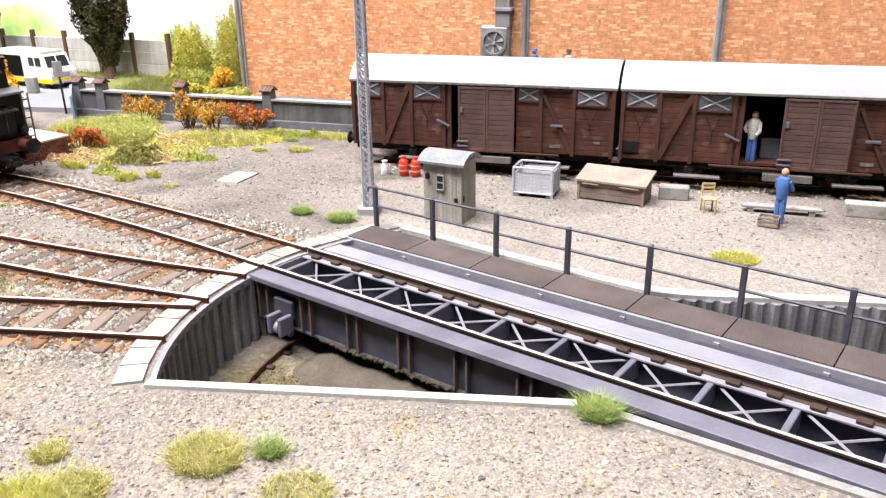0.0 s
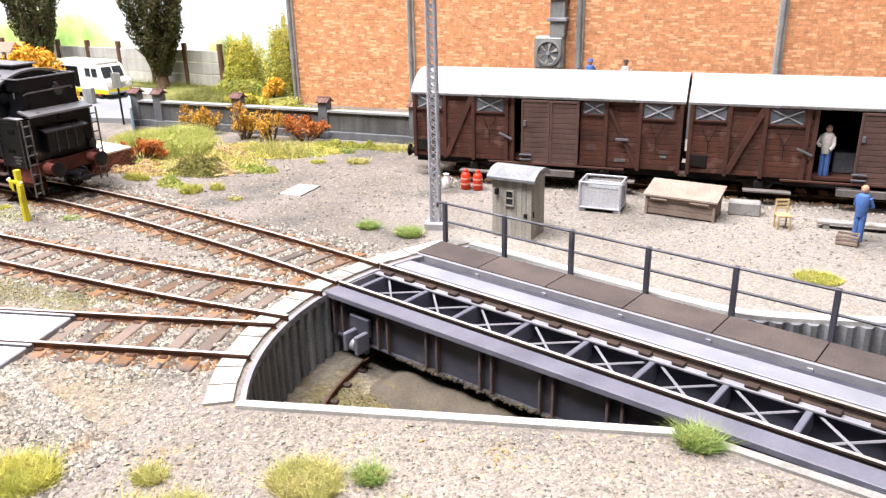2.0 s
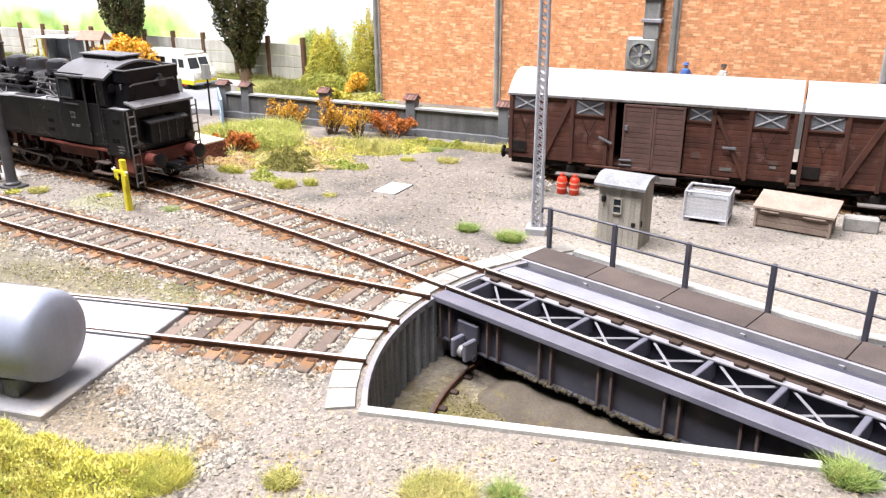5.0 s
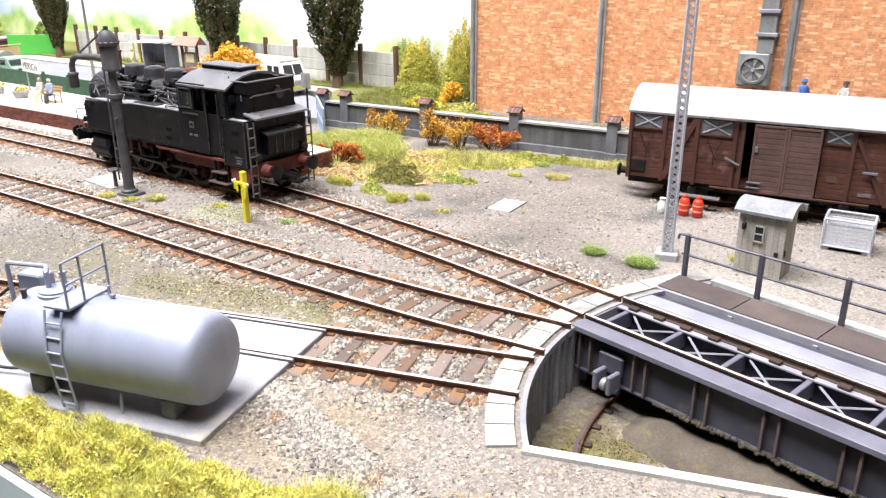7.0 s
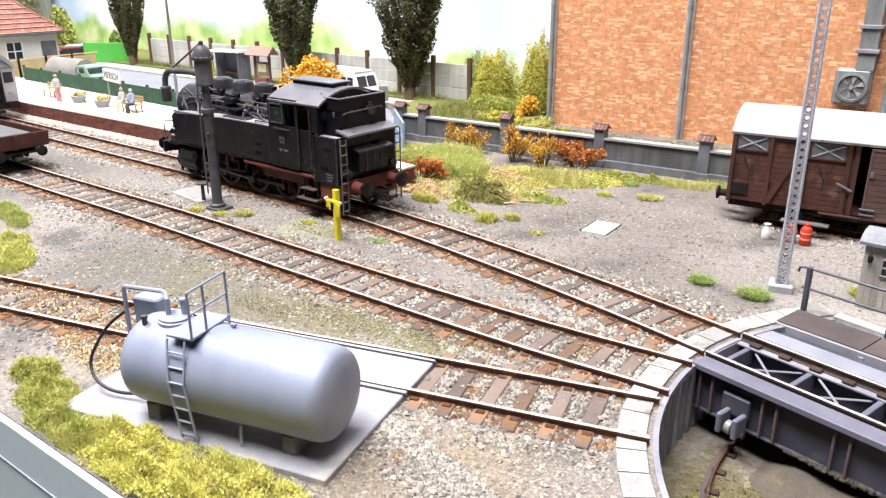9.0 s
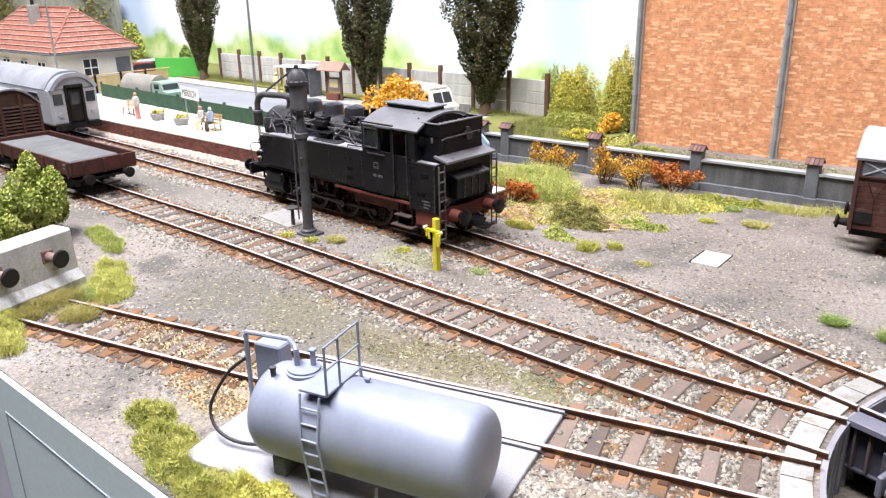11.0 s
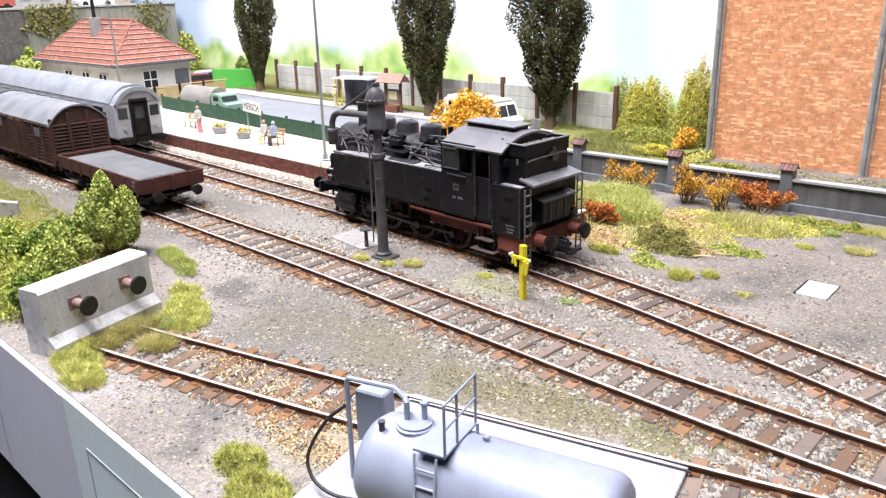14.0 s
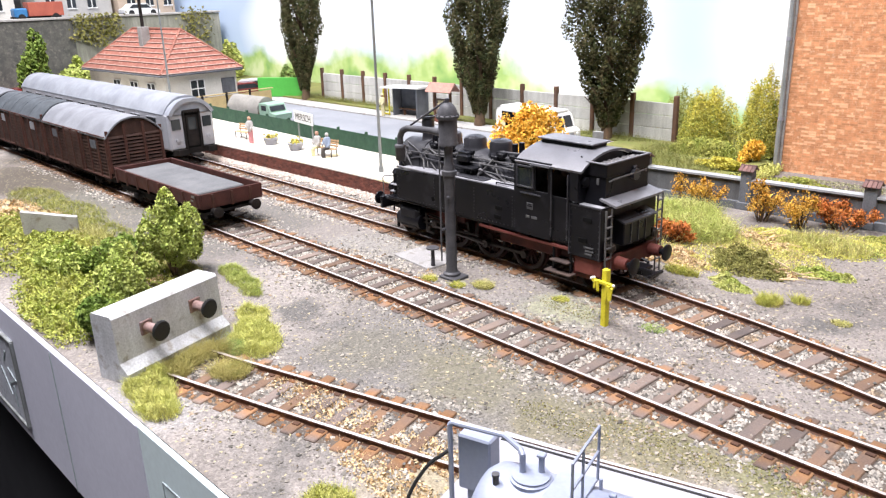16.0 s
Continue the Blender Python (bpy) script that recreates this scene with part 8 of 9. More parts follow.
# ---- street behind ----
sh = thing("bus_shelter", "grey concrete bus shelter with a white roof and yellow frame", "shelter", -654, 428, 4.2, 3)
sh.scale = (0.78, 0.85, 0.93)
part("back_wall", Shape().box((2, 8, 12), (50, 1.4, 24), 0.2), VENTGREY, sh)
part("side_wall", Shape().side([(26.5, 0), (26.5, 26), (25, 26), (25, 0)], -8, 8), PILLARGREY, sh)
part("side_wall", Shape().side([(-16, 0), (-16, 25), (-14.6, 25), (-14.6, 0)], -4, 8), PILLARGREY, sh)
part("shelter_roof", Shape().side([(-28, 25.4), (30, 27.4), (30, 28.6), (-28, 26.8)], -11, 9.5), WHITEPAINT, sh)
part("bench_seat", Shape().box((4, 4, 6), (34, 4, 1.0), 0.2).box((-6, 4, 3), (1, 3, 6)).box((16, 4, 3), (1, 3, 6)), FENCEPOST, sh)
part("yellow_frame", Shape().box((-31, -4, 13), (1.4, 1.4, 26), 0.2).box((-22, -4, 13), (1.4, 1.4, 26), 0.2).box((-26.5, -4, 25.6), (10, 1.4, 1.4), 0.2).box((-26.5, -4, 1.0), (10, 1.4, 1.4), 0.2), YELLOW, sh)
figurine("figurine", "painted figurine in a cream coat at the bus shelter", -672, 417, 4.2, -10, CREAMCLOTH, CREAMCLOTH, hat=CREAMCLOTH)
nb = thing("notice_kiosk", "small wooden notice kiosk with a reddish pitched roof", "kiosk", -604, 425, 4.2, 8)
for x in (-8, 8):
    part("kiosk_post", Shape().box((x, 0, 13), (2.0, 2.0, 26), 0.2), FENCEPOST, nb)
part("notice_board", Shape().box((0, 0, 13), (14, 1.0, 12), 0.2), CRATEWOOD, nb)
part("poster", Shape().box((0, -0.7, 14), (9, 0.3, 7)), CREAMCLOTH, nb)
part("kiosk_roof", Shape().endwise([(-7, 25), (0, 32), (7, 25), (6, 24.4), (0, 30.6), (-6, 24.4)], -13, 13), mat("kiosk_tiles", (0.42, 0.24, 0.19), (0.35, 0.20, 0.16), 0.8, coarse=4), nb)
part("kiosk_base", Shape().box((0, -1, 3), (12, 5, 6), 0.5), BRICKRED, nb)


def van(x, y, rz):
    t = thing("delivery_van", "white and yellow delivery van parked on the road", "van", x, y, 3.0, rz)
    VANWHITE = mat("van_white", (0.78, 0.78, 0.74), (0.72, 0.72, 0.68), 0.35, coarse=10, bump=0.03, clear=0.3)
    prof = [(-36, 4), (35, 4), (36.5, 6), (36.5, 13.5), (34, 15), (30.5, 16), (27, 25.0), (24, 26.8), (-30, 28.0), (-35, 26), (-36.4, 22)]
    part("van_body", Shape().side(prof, -11.4, 11.4), VANWHITE, t)
    part("van_roof", Shape().box((-4, 0, 27.6), (58, 20, 2.0), 0.9), VANWHITE, t)
    part("lower_band", Shape().box((0, -11.5, 5.8), (72.6, 0.5, 3.4), 0.1).box((36.6, 0, 6.0), (0.5, 22, 3.4), 0.1), YELLOW, t)
    part("side_window", Shape().box((22, -11.5, 20.5), (6.4, 0.5, 6.4), 0.3).box((13.5, -11.5, 20.5), (6.0, 0.5, 6.4), 0.3), COACHGLASS, t)
    part("sales_hatch", Shape().box((-14, -11.5, 16.5), (30, 0.6, 16), 0.3), DARKHOLE, t, "dark open side hatch")
    part("windscreen", Shape().add([(30.9, -9.4, 16.4), (30.9, 9.4, 16.4), (27.8, 9.0, 24.6), (27.8, -9.0, 24.6), (30.5, -9.4, 16.4), (30.5, 9.4, 16.4), (27.4, 9.0, 24.6), (27.4, -9.0, 24.6)], [(0, 1, 2, 3), (7, 6, 5, 4), (0, 3, 7, 4), (1, 5, 6, 2)]), COACHGLASS, t)
    part("windscreen_post", Shape().tube([(31, 0, 16.3), (27.9, 0, 24.8)], 0.4, 5), VANWHITE, t)
    part("grille", Shape().box((36.7, 0, 10.6), (0.5, 9, 3.4), 0.2), GRILLE, t)
    for yy in (-8.4, 8.4):
        part("headlight", Shape().cyl((36.2, yy, 10.8), (37.2, yy, 10.8), 1.7, n=12), WHITEPAINT, t)
    part("bumper", Shape().box((37.2, 0, 5.0), (1.2, 22, 1.6), 0.4), GRILLE, t)
    for xx in (-23, 24):
        for yy in (-9.6, 9.6):
            w = part("wheel", Shape().lathe([(2.4, -1.6), (4.6, -1.7), (5.0, -1.0), (5.0, 1.0), (4.6, 1.7), (2.4, 1.6)], (xx, yy, 5.0), (0, 1, 0), 18), HOSEBLACK, t)
            part("rim", Shape().cyl((xx, yy - 1.9, 5), (xx, yy + 1.9, 5), 2.6, n=14), REDPAINT if yy < 0 else GRILLE, w)
    return t


van(-487, 404, -7).scale = (0.88, 0.88, 0.88)
figurine("figurine", "painted figurine in a brown apron beside the van", -507, 390, 3.0, 0, CREAMCLOTH, FIGTAN)
tr = thing("canvas_lorry", "green lorry with a pale grey canvas hood", "lorry", -754, 345, 0.4, 3)
tr.scale = (0.88, 0.84, 0.84)
LORRYGREEN = mat("lorry_green", (0.28, 0.42, 0.32), (0.24, 0.36, 0.28), 0.5, coarse=8)
part("load_bed", Shape().box((-18, 0, 10), (52, 23, 5), 0.4), CRATEWOOD, tr)
part("canvas_hood", arched_roof(-45, 9, 12.2, 17, 27, 0, 6), mat("canvas_grey", (0.30, 0.29, 0.26), (0.23, 0.22, 0.20), 0.9, coarse=10, bump=0.3), tr)
part("hood_side", Shape().box((-18, 0, 14.5), (53, 23.4, 7.0), 0.6), mat("canvas_brown", (0.32, 0.22, 0.14), (0.26, 0.18, 0.12), 0.9, coarse=8), tr)
part("cab", Shape().side([(10, 6), (36, 6), (37, 12), (28, 13.5), (25, 21), (22, 22), (10, 22)], -10.5, 10.5), LORRYGREEN, tr)
part("cab_window", Shape().box((18, -10.6, 17.4), (8, 0.5, 5), 0.3).box((27.0, 0, 17.2), (0.8, 18, 5.2), 0.2, tilt=(0, -22, 0)), COACHGLASS, tr)
for xx in (-32, 24):
    for yy in (-9.5, 9.5):
        part("wheel", Shape().lathe([(2.4, -1.6), (5.2, -1.7), (5.6, 0), (5.2, 1.7), (2.4, 1.6)], (xx, yy, 5.6), (0, 1, 0), 18), HOSEBLACK, tr)


def car(x, y, z, rz, paint, label):
    t = thing("parked_car", label, "car", x, y, z, rz, group="parked cars")
    part("car_body", Shape().side([(-23, 3), (24, 3), (24.6, 7), (14, 9.4), (8, 15), (-12, 15.2), (-19, 9.8), (-23.6, 8.6)], -9.4, 9.4), paint, t)
    part("car_glass", Shape().side([(12.4, 9.8), (7.4, 14.2), (-11.4, 14.4), (-16.4, 9.9)], -9.6, 9.6), COACHGLASS, t)
    part("car_roof", Shape().box((-2, 0, 15.2), (19, 17, 1.0), 0.4), paint, t)
    part("bumper", Shape().box((24.6, 0, 4.4), (1.2, 18.6, 1.4), 0.4).box((-23.6, 0, 4.4), (1.2, 18.6, 1.4), 0.4), GRILLE, t)
    for xx in (-14, 15):
        for yy in (-8.6, 8.6):
            part("wheel", Shape().lathe([(1.8, -1.3), (3.6, -1.3), (3.9, 0), (3.6, 1.3), (1.8, 1.3)], (xx, yy, 3.9), (0, 1, 0), 16), HOSEBLACK, t)
    return t


CARRED = mat("car_maroon", (0.22, 0.035, 0.03), (0.18, 0.03, 0.028), 0.25, coarse=10, bump=0, clear=0.6)
car(-905, 418, 4.2, 80, CARRED, "dark red car parked beside the station house")
car(-925, 440, 4.2, 84, mat("car_silver", (0.5, 0.5, 0.52), (0.44, 0.44, 0.46), 0.3, coarse=10, bump=0), "pale grey car parked beside the station house")

# station house
HOUSEWHITE = mat("house_render", (0.66, 0.64, 0.58), (0.58, 0.56, 0.50), 0.9, fine=0.7, coarse=16, bump=0.25)
ROOFTILE = mat("roof_tile_red", (0.31, 0.125, 0.09), (0.25, 0.097, 0.072), 0.75, fine=0.5, coarse=7, bump=0.3, each=0.1, third=(0.46, 0.27, 0.21))
TILEEDGE = mat("pale_tile_edge", (0.43, 0.30, 0.25), (0.34, 0.22, 0.18), 0.8, fine=0.5, coarse=5)
house = thing("station_house", "small white station house with a red tiled hip roof", "house", -857, 304.6, 0, 182.4)
# local x runs from the platform end away, y towards the platform front
HX, HY, EZ, RZ = 165.0, 78.0, 40.0, 78.5
part("wall", Shape().box((HX / 2, -HY / 2, 22), (HX, HY, 38), 0.4), HOUSEWHITE, house)
part("plinth", Shape().box((HX / 2, -HY / 2, 4), (HX + 1.4, HY + 1.4, 6), 0.3), PILLARGREY, house)
ov = 5.0
A, B, C, D = (-ov, ov), (HX + ov, ov), (HX + ov, -HY - ov), (-ov, -HY - ov)
R0, R1 = (29.0, -HY / 2), (HX - 35.0, -HY / 2)


def roof_face(lower0, lower1, upper0, upper1, rows=9):
    """Rows of tiles from the eave up to the ridge or hip."""
    a, b = Vector((*lower0, EZ)), Vector((*lower1, EZ))
    c, d = Vector((*upper0, RZ)), Vector((*upper1, RZ))
    n = (b - a).cross(c - a).normalized()
    if n.z < 0:
        n = -n
    for k in range(rows):
        f0, f1 = k / rows, (k + 1.12) / rows
        f1 = min(f1, 1.0)
        p, q = a.lerp(c, f0), b.lerp(d, f0)
        r_, s_ = a.lerp(c, f1), b.lerp(d, f1)
        up, lo = n * 1.3, n * 0.35
        part("course_edge", Shape().add([p + lo * 0.5, q + lo * 0.5, q + up * 1.06, p + up * 1.06, p.lerp(r_, 0.14) + lo, q.lerp(s_, 0.14) + lo, q.lerp(s_, 0.14) + up, p.lerp(r_, 0.14) + up], [(0, 1, 2, 3), (3, 2, 6, 7), (0, 3, 7, 4), (1, 5, 6, 2)]), TILEEDGE, roof, smooth=False)
        part("roof_course", Shape().add([p + lo, q + lo, q + up, p + up, r_ + lo * 0.2, s_ + lo * 0.2, s_ + lo, r_ + lo], [(0, 1, 2, 3), (3, 2, 6, 7), (0, 3, 7, 4), (1, 5, 6, 2)]), ROOFTILE, roof, smooth=False)


s = Shape().add([(*A, EZ), (*B, EZ), (*C, EZ), (*D, EZ), (*R0, RZ), (*R1, RZ)], [(0, 1, 5, 4), (2, 3, 4, 5), (1, 2, 5), (3, 0, 4), (3, 2, 1, 0)])
roof = part("roof", s, ROOFTILE, house, "red ribbed tile roof", smooth=False)
roof_face(A, B, R0, R1)
roof_face(D, A, R0, R0)
roof_face(C, D, R1, R0)
for p, q in ((A, R0), (B, R1), (D, R0), (R0, R1)):
    z0 = RZ if p in (R0,) else EZ
    part("ridge_tile", Shape().tube([(*p, z0 + 0.8), (*q, RZ + 0.8)], 1.3, 6), ROOFTILE, roof)
part("gutter", Shape().tube([(*A, EZ - 0.8), (*B, EZ - 0.8)], 1.2, 6).tube([(*A, EZ - 0.8), (*D, EZ - 0.8)], 1.2, 6), PILLARGREY, house)
part("chimney", Shape().box((76, -24, 70), (8, 9, 24), 0.4), CONCRETE, house)
part("stove_pipe", Shape().cyl((76, -24, 80), (76, -24, 116), 1.7, n=10).cyl((76, -24, 112), (76, -24, 116), 4.0, 1.0, n=12), UNDER, house)


def house_window(x, y, z, w, h, end):
    d = (0.6, w, h) if end else (w, 0.6, h)
    wn = part("window", Shape().box((x, y, z), d, 0.1), COACHGLASS, house)
    s = Shape()
    for k in (-0.5, 0, 0.5):
        s.box((x - (0.4 if end else 0) , y + (0 if end else 0.4) + (k * w if end else 0), z) if end else (x + k * w, y + 0.4, z), (0.6, 1.0, h + 1) if end else (1.0, 0.6, h + 1), 0.1)
        s.box((x - (0.4 if end else 0), y + (0 if end else 0.4), z + k * h), (0.6, w + 1, 1.0) if end else (w + 1, 0.6, 1.0), 0.1)
    part("window_frame", s, WHITEPAINT, wn)
    part("window_sill", Shape().box((x - (0.8 if end else 0), y + (0 if end else 0.8), z - h / 2 - 1), (1.8, w + 3, 1.0) if end else (w + 3, 1.8, 1.0), 0.1), PILLARGREY, wn)


house_window(-0.1, -34, 24, 15, 17, True)
part("shutter", Shape().box((-0.4, -68, 24), (0.8, 15, 15), 0.2), PILLARGREY, house, "grey closed shutter")
for x in (26, 62, 100):
    house_window(x, 0.1, 23, 16, 16, False)
TAN = mat("tan_panel", (0.55, 0.42, 0.20), (0.46, 0.35, 0.17), 0.8, coarse=8)
yard = thing("yard_screen", "tan board screen with dark posts by the station house", "fence", -835, 300, 3, 182)
for k in range(4):
    part("screen_board", Shape().box((-6, -14 - 26 * k, 8), (1.2, 24, 14), 0.2), TAN, yard)
    part("screen_post", Shape().box((-6.4, -1 - 26 * k, 9), (2.0, 2.0, 18), 0.2), UNDER, yard)
part("screen_rail", Shape().box((-6.4, -53, 16.6), (1.6, 106, 1.0), 0.1), TAN, yard)

# retaining wall and upper street at the far end
RETAINDARK = mat("dark_retaining_stone", (0.085, 0.085, 0.078), (0.13, 0.125, 0.11), 0.95, fine=1.4, coarse=9, bump=0.5, third=(0.17, 0.16, 0.14))
RETAIN = mat("old_retaining_wall", (0.24, 0.245, 0.20), (0.32, 0.32, 0.27), 0.95, fine=1.0, coarse=26, bump=0.4, streak=0.5)
thing("wall_retaining", "tall stained concrete retaining wall behind the station house", "wall", kind="structure", shape=Shape().box((-1160, 432, 44), (16, 196, 88), 0.5), material=RETAIN)
thing("wall_retaining_stone", "dark rough stone retaining wall below the upper street", "wall", kind="structure", shape=Shape().box((-1159.5, 242, 44), (16, 184, 88), 0.5), material=RETAINDARK)
thing("wall_retaining_coping", "pale coping on the retaining wall", "coping", kind="structure", shape=Shape().box((-1160, 340, 89.6), (20, 382, 2.6), 0.4), material=CONCRETE)
thing("upper_street", "grey upper street behind the retaining wall", "road", kind="structure", shape=Shape().box((-1330, 340, 44), (322, 380, 88), 0.5), material=ROAD)
tk = thing("red_lorry", "lorry with a blue cab and brick-red box on the upper street", "lorry", -1182, 300, 88, 90)
part("cargo_box", Shape().box((14, 0, 13), (40, 18, 16), 0.4), mat("lorry_red", (0.40, 0.11, 0.07), (0.34, 0.09, 0.06), 0.6, coarse=10), tk)
part("cab", Shape().box((-14, 0, 9), (15, 16, 11), 1.6), mat("lorry_blue", (0.05, 0.20, 0.42), (0.04, 0.16, 0.36), 0.4, coarse=10), tk)
part("chassis", Shape().box((4, 0, 4), (54, 14, 2), 0.2), UNDER, tk)
for xx in (-14, 24):
    for yy in (-8, 8):
        part("wheel", Shape().cyl((xx, yy - 1.4, 4), (xx, yy + 1.4, 4), 4.0, n=14), HOSEBLACK, tk)


def town_house(x, y, w, d, h, paint, label):
    t = thing("town_house", label, "house", x, y, 88, 0, group="houses on the upper street")
    part("wall", Shape().box((0, 0, h / 2), (d, w, h), 0.5), paint, t)
    for k in range(int(w // 26)):
        for j in range(int(h // 44)):
            yy = -w / 2 + 18 + 26 * k
            wn = part("window", Shape().box((d / 2, yy, 22 + 42 * j), (1.2, 11, 20), 0.1), COACHGLASS, t)
            part("window_frame", Shape().box((d / 2 + 0.3, yy, 32.4 + 42 * j), (1.4, 13, 1.4)).box((d / 2 + 0.3, yy, 11.6 + 42 * j), (2.0, 13, 1.4)).box((d / 2 + 0.4, yy, 22 + 42 * j), (1.2, 1.0, 20)), WHITEPAINT, wn)
    part("roof", Shape().side([(-d / 2 - 3, h), (d / 2 + 3, h), (0, h + 30)], -w / 2 - 2, w / 2 + 2), ROOFTILE, t)


town_house(-1262, 252, 90, 60, 110, HOUSEWHITE, "cream town house on the upper street")
town_house(-1270, 372, 96, 60, 96, mat("house_grey", (0.44, 0.43, 0.40), (0.36, 0.35, 0.33), 0.9, coarse=20), "grey town house on the upper street")
town_house(-1262, 466, 80, 60, 100, mat("house_tan", (0.52, 0.42, 0.32), (0.45, 0.36, 0.28), 0.9, coarse=20), "tan town house on the upper street")
car(-1178, 430, 88, 90, mat("car_white", (0.7, 0.7, 0.7), (0.64, 0.64, 0.64), 0.3, coarse=10, bump=0), "white car parked on the upper street")
car(-1130, 256, 0, 20, CARRED, "dark red car by the retaining wall")
thing("green_board", "plain bright green painted board at the street end", "board", -866, 440, 5.5, 31, shape=Shape().box((0, 0, 9), (58, 3, 20), 0.3), material=mat("board_green", (0.07, 0.36, 0.05), (0.09, 0.42, 0.07), 0.7, coarse=30, bump=0.05))

# ---- plants ----
def leafmat(name, a, b, c=None, k=0.35, patch=7):
    return mat(name, a, b, 0.75, fine=0.6, coarse=patch, island=k, third=c, bump=0, gloss=0.25)


ORANGELEAF = leafmat("orange_leaf", (0.80, 0.50, 0.07), (0.72, 0.41, 0.05), (0.84, 0.61, 0.14))
RUSTLEAF = leafmat("rust_leaf", (0.50, 0.17, 0.04), (0.40, 0.13, 0.04), (0.56, 0.27, 0.07), 0.45)
AMBERLEAF = leafmat("amber_leaf", (0.58, 0.345, 0.05), (0.48, 0.26, 0.04), (0.60, 0.43, 0.10), 0.45)
POPLARLEAF = leafmat("poplar_leaf", (0.070, 0.080, 0.028), (0.105, 0.090, 0.042), (0.060, 0.095, 0.040), 0.55)
MOSSMIX = leafmat("yellow_moss", (0.68, 0.64, 0.17), (0.58, 0.58, 0.14), (0.60, 0.49, 0.20), 0.2)
PALELIME = leafmat("pale_lime_leaf", (0.58, 0.56, 0.19), (0.50, 0.51, 0.14), (0.40, 0.43, 0.10), 0.35)
LIMELEAF = leafmat("lime_leaf", (0.38, 0.44, 0.11), (0.50, 0.51, 0.18), (0.28, 0.36, 0.08), 0.35, 10)
FRESHLEAF = leafmat("fresh_leaf", (0.35, 0.43, 0.10), (0.46, 0.51, 0.15), (0.24, 0.32, 0.07), 0.38)
DARKLEAF = leafmat("dark_leaf", (0.14, 0.22, 0.04), (0.20, 0.27, 0.05), (0.09, 0.14, 0.03))
OLIVEMOSS = leafmat("olive_moss", (0.22, 0.22, 0.06), (0.29, 0.27, 0.09), (0.16, 0.17, 0.05))
STRAWGRASS = leafmat("straw_grass", (0.50, 0.46, 0.19), (0.42, 0.41, 0.14), (0.36, 0.37, 0.10), 0.4)
YELLOWGRASS = leafmat("yellow_grass", (0.50, 0.48, 0.11), (0.40, 0.42, 0.09), (0.56, 0.49, 0.17), 0.4)
GREENGRASS = leafmat("green_grass", (0.21, 0.32, 0.085), (0.30, 0.38, 0.12), (0.38, 0.40, 0.15), 0.35)
OLIVESTRAW = leafmat("olive_straw_grass", (0.42, 0.37, 0.13), (0.34, 0.31, 0.10), (0.28, 0.28, 0.08), 0.3)
PITMOSS = leafmat("pit_moss_leaf", (0.115, 0.105, 0.042), (0.165, 0.14, 0.06), (0.19, 0.14, 0.07), 0.35)
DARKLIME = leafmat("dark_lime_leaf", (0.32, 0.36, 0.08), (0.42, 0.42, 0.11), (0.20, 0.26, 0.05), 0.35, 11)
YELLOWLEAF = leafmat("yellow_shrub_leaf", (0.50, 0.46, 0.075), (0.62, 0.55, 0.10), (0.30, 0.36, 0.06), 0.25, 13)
TANLITTER = leafmat("tan_litter", (0.672, 0.528, 0.324), (0.552, 0.396, 0.216), (0.720, 0.624, 0.480))
BARK = mat("bark", (0.13, 0.085, 0.05), (0.09, 0.06, 0.04), 0.95, fine=0.6, coarse=4, bump=0.6)


def uneven(rg, n, rx, ry, h, lumps=9, fill=0.72):
    """Points in a lumpy crown of that reach, most of them near its skin."""
    cs = rg.normal(size=(lumps, 3))
    cs /= np.linalg.norm(cs, axis=1)[:, None]
    cs[:, 2] = np.abs(cs[:, 2]) * 1.1 - 0.25
    cs *= rg.uniform(0.2, 0.78, (lumps, 1))
    pick = rg.integers(0, lumps, n)
    d = rg.normal(size=(n, 3))
    d /= np.linalg.norm(d, axis=1)[:, None]
    q = cs[pick] + d * (rg.uniform(fill, 1.0, n) * rg.uniform(0.22, 0.40, lumps)[pick])[:, None]
    q[:, 2] = np.maximum(q[:, 2], -0.45 + rg.uniform(0, 0.06, n))
    up = (q[:, 2] + 0.45) / 1.4
    slim = 1.1 - 0.32 * np.clip(up, 0, 1)
    return np.column_stack([q[:, 0] * rx * slim, q[:, 1] * ry * slim, up * h])


seed = 100


def shrub(name, label, x, y, z, rx, ry, h, n, size, leaf, lumps=10, group="", stems=3):
    global seed
    seed += 1
    rg = np.random.default_rng(seed)
    t = thing(name, label, "shrub", x, y, z, 0, group=group)
    s = Shape()
    for k in range(stems):
        a = rg.uniform(0, 6.28)
        s.cyl((0.2 * math.cos(a), 0.2 * math.sin(a), -0.3), (rx * 0.45 * math.cos(a), ry * 0.45 * math.sin(a), h * 0.62), max(0.25, h * 0.025), 0.15, n=5)
    part("stem", s, BARK, t)
    part("foliage", Shape().leaves(uneven(rg, n, rx, ry, h, lumps), size, rg), leaf, t, smooth=False)
    return t


def tuft(label, x, y, r, h, n, leaf, z=0.0, wide=0.07):
    n = int(n * 4)
    global seed
    seed += 1
    rg = np.random.default_rng(seed)
    r, h = r * 0.82, h * 0.82
    a, q = rg.uniform(0, 6.283, n), r * np.sqrt(rg.uniform(0, 1, n))
    p = np.column_stack([q * np.cos(a), q * np.sin(a) * 0.8, np.full(n, -0.1)])
    return thing("grass_tuft", label, "grass tuft", x, y, z, 0, group="grass tufts", shape=Shape().blades(p, h * 0.66, wide, rg, 0.85), material=leaf, smooth=False)


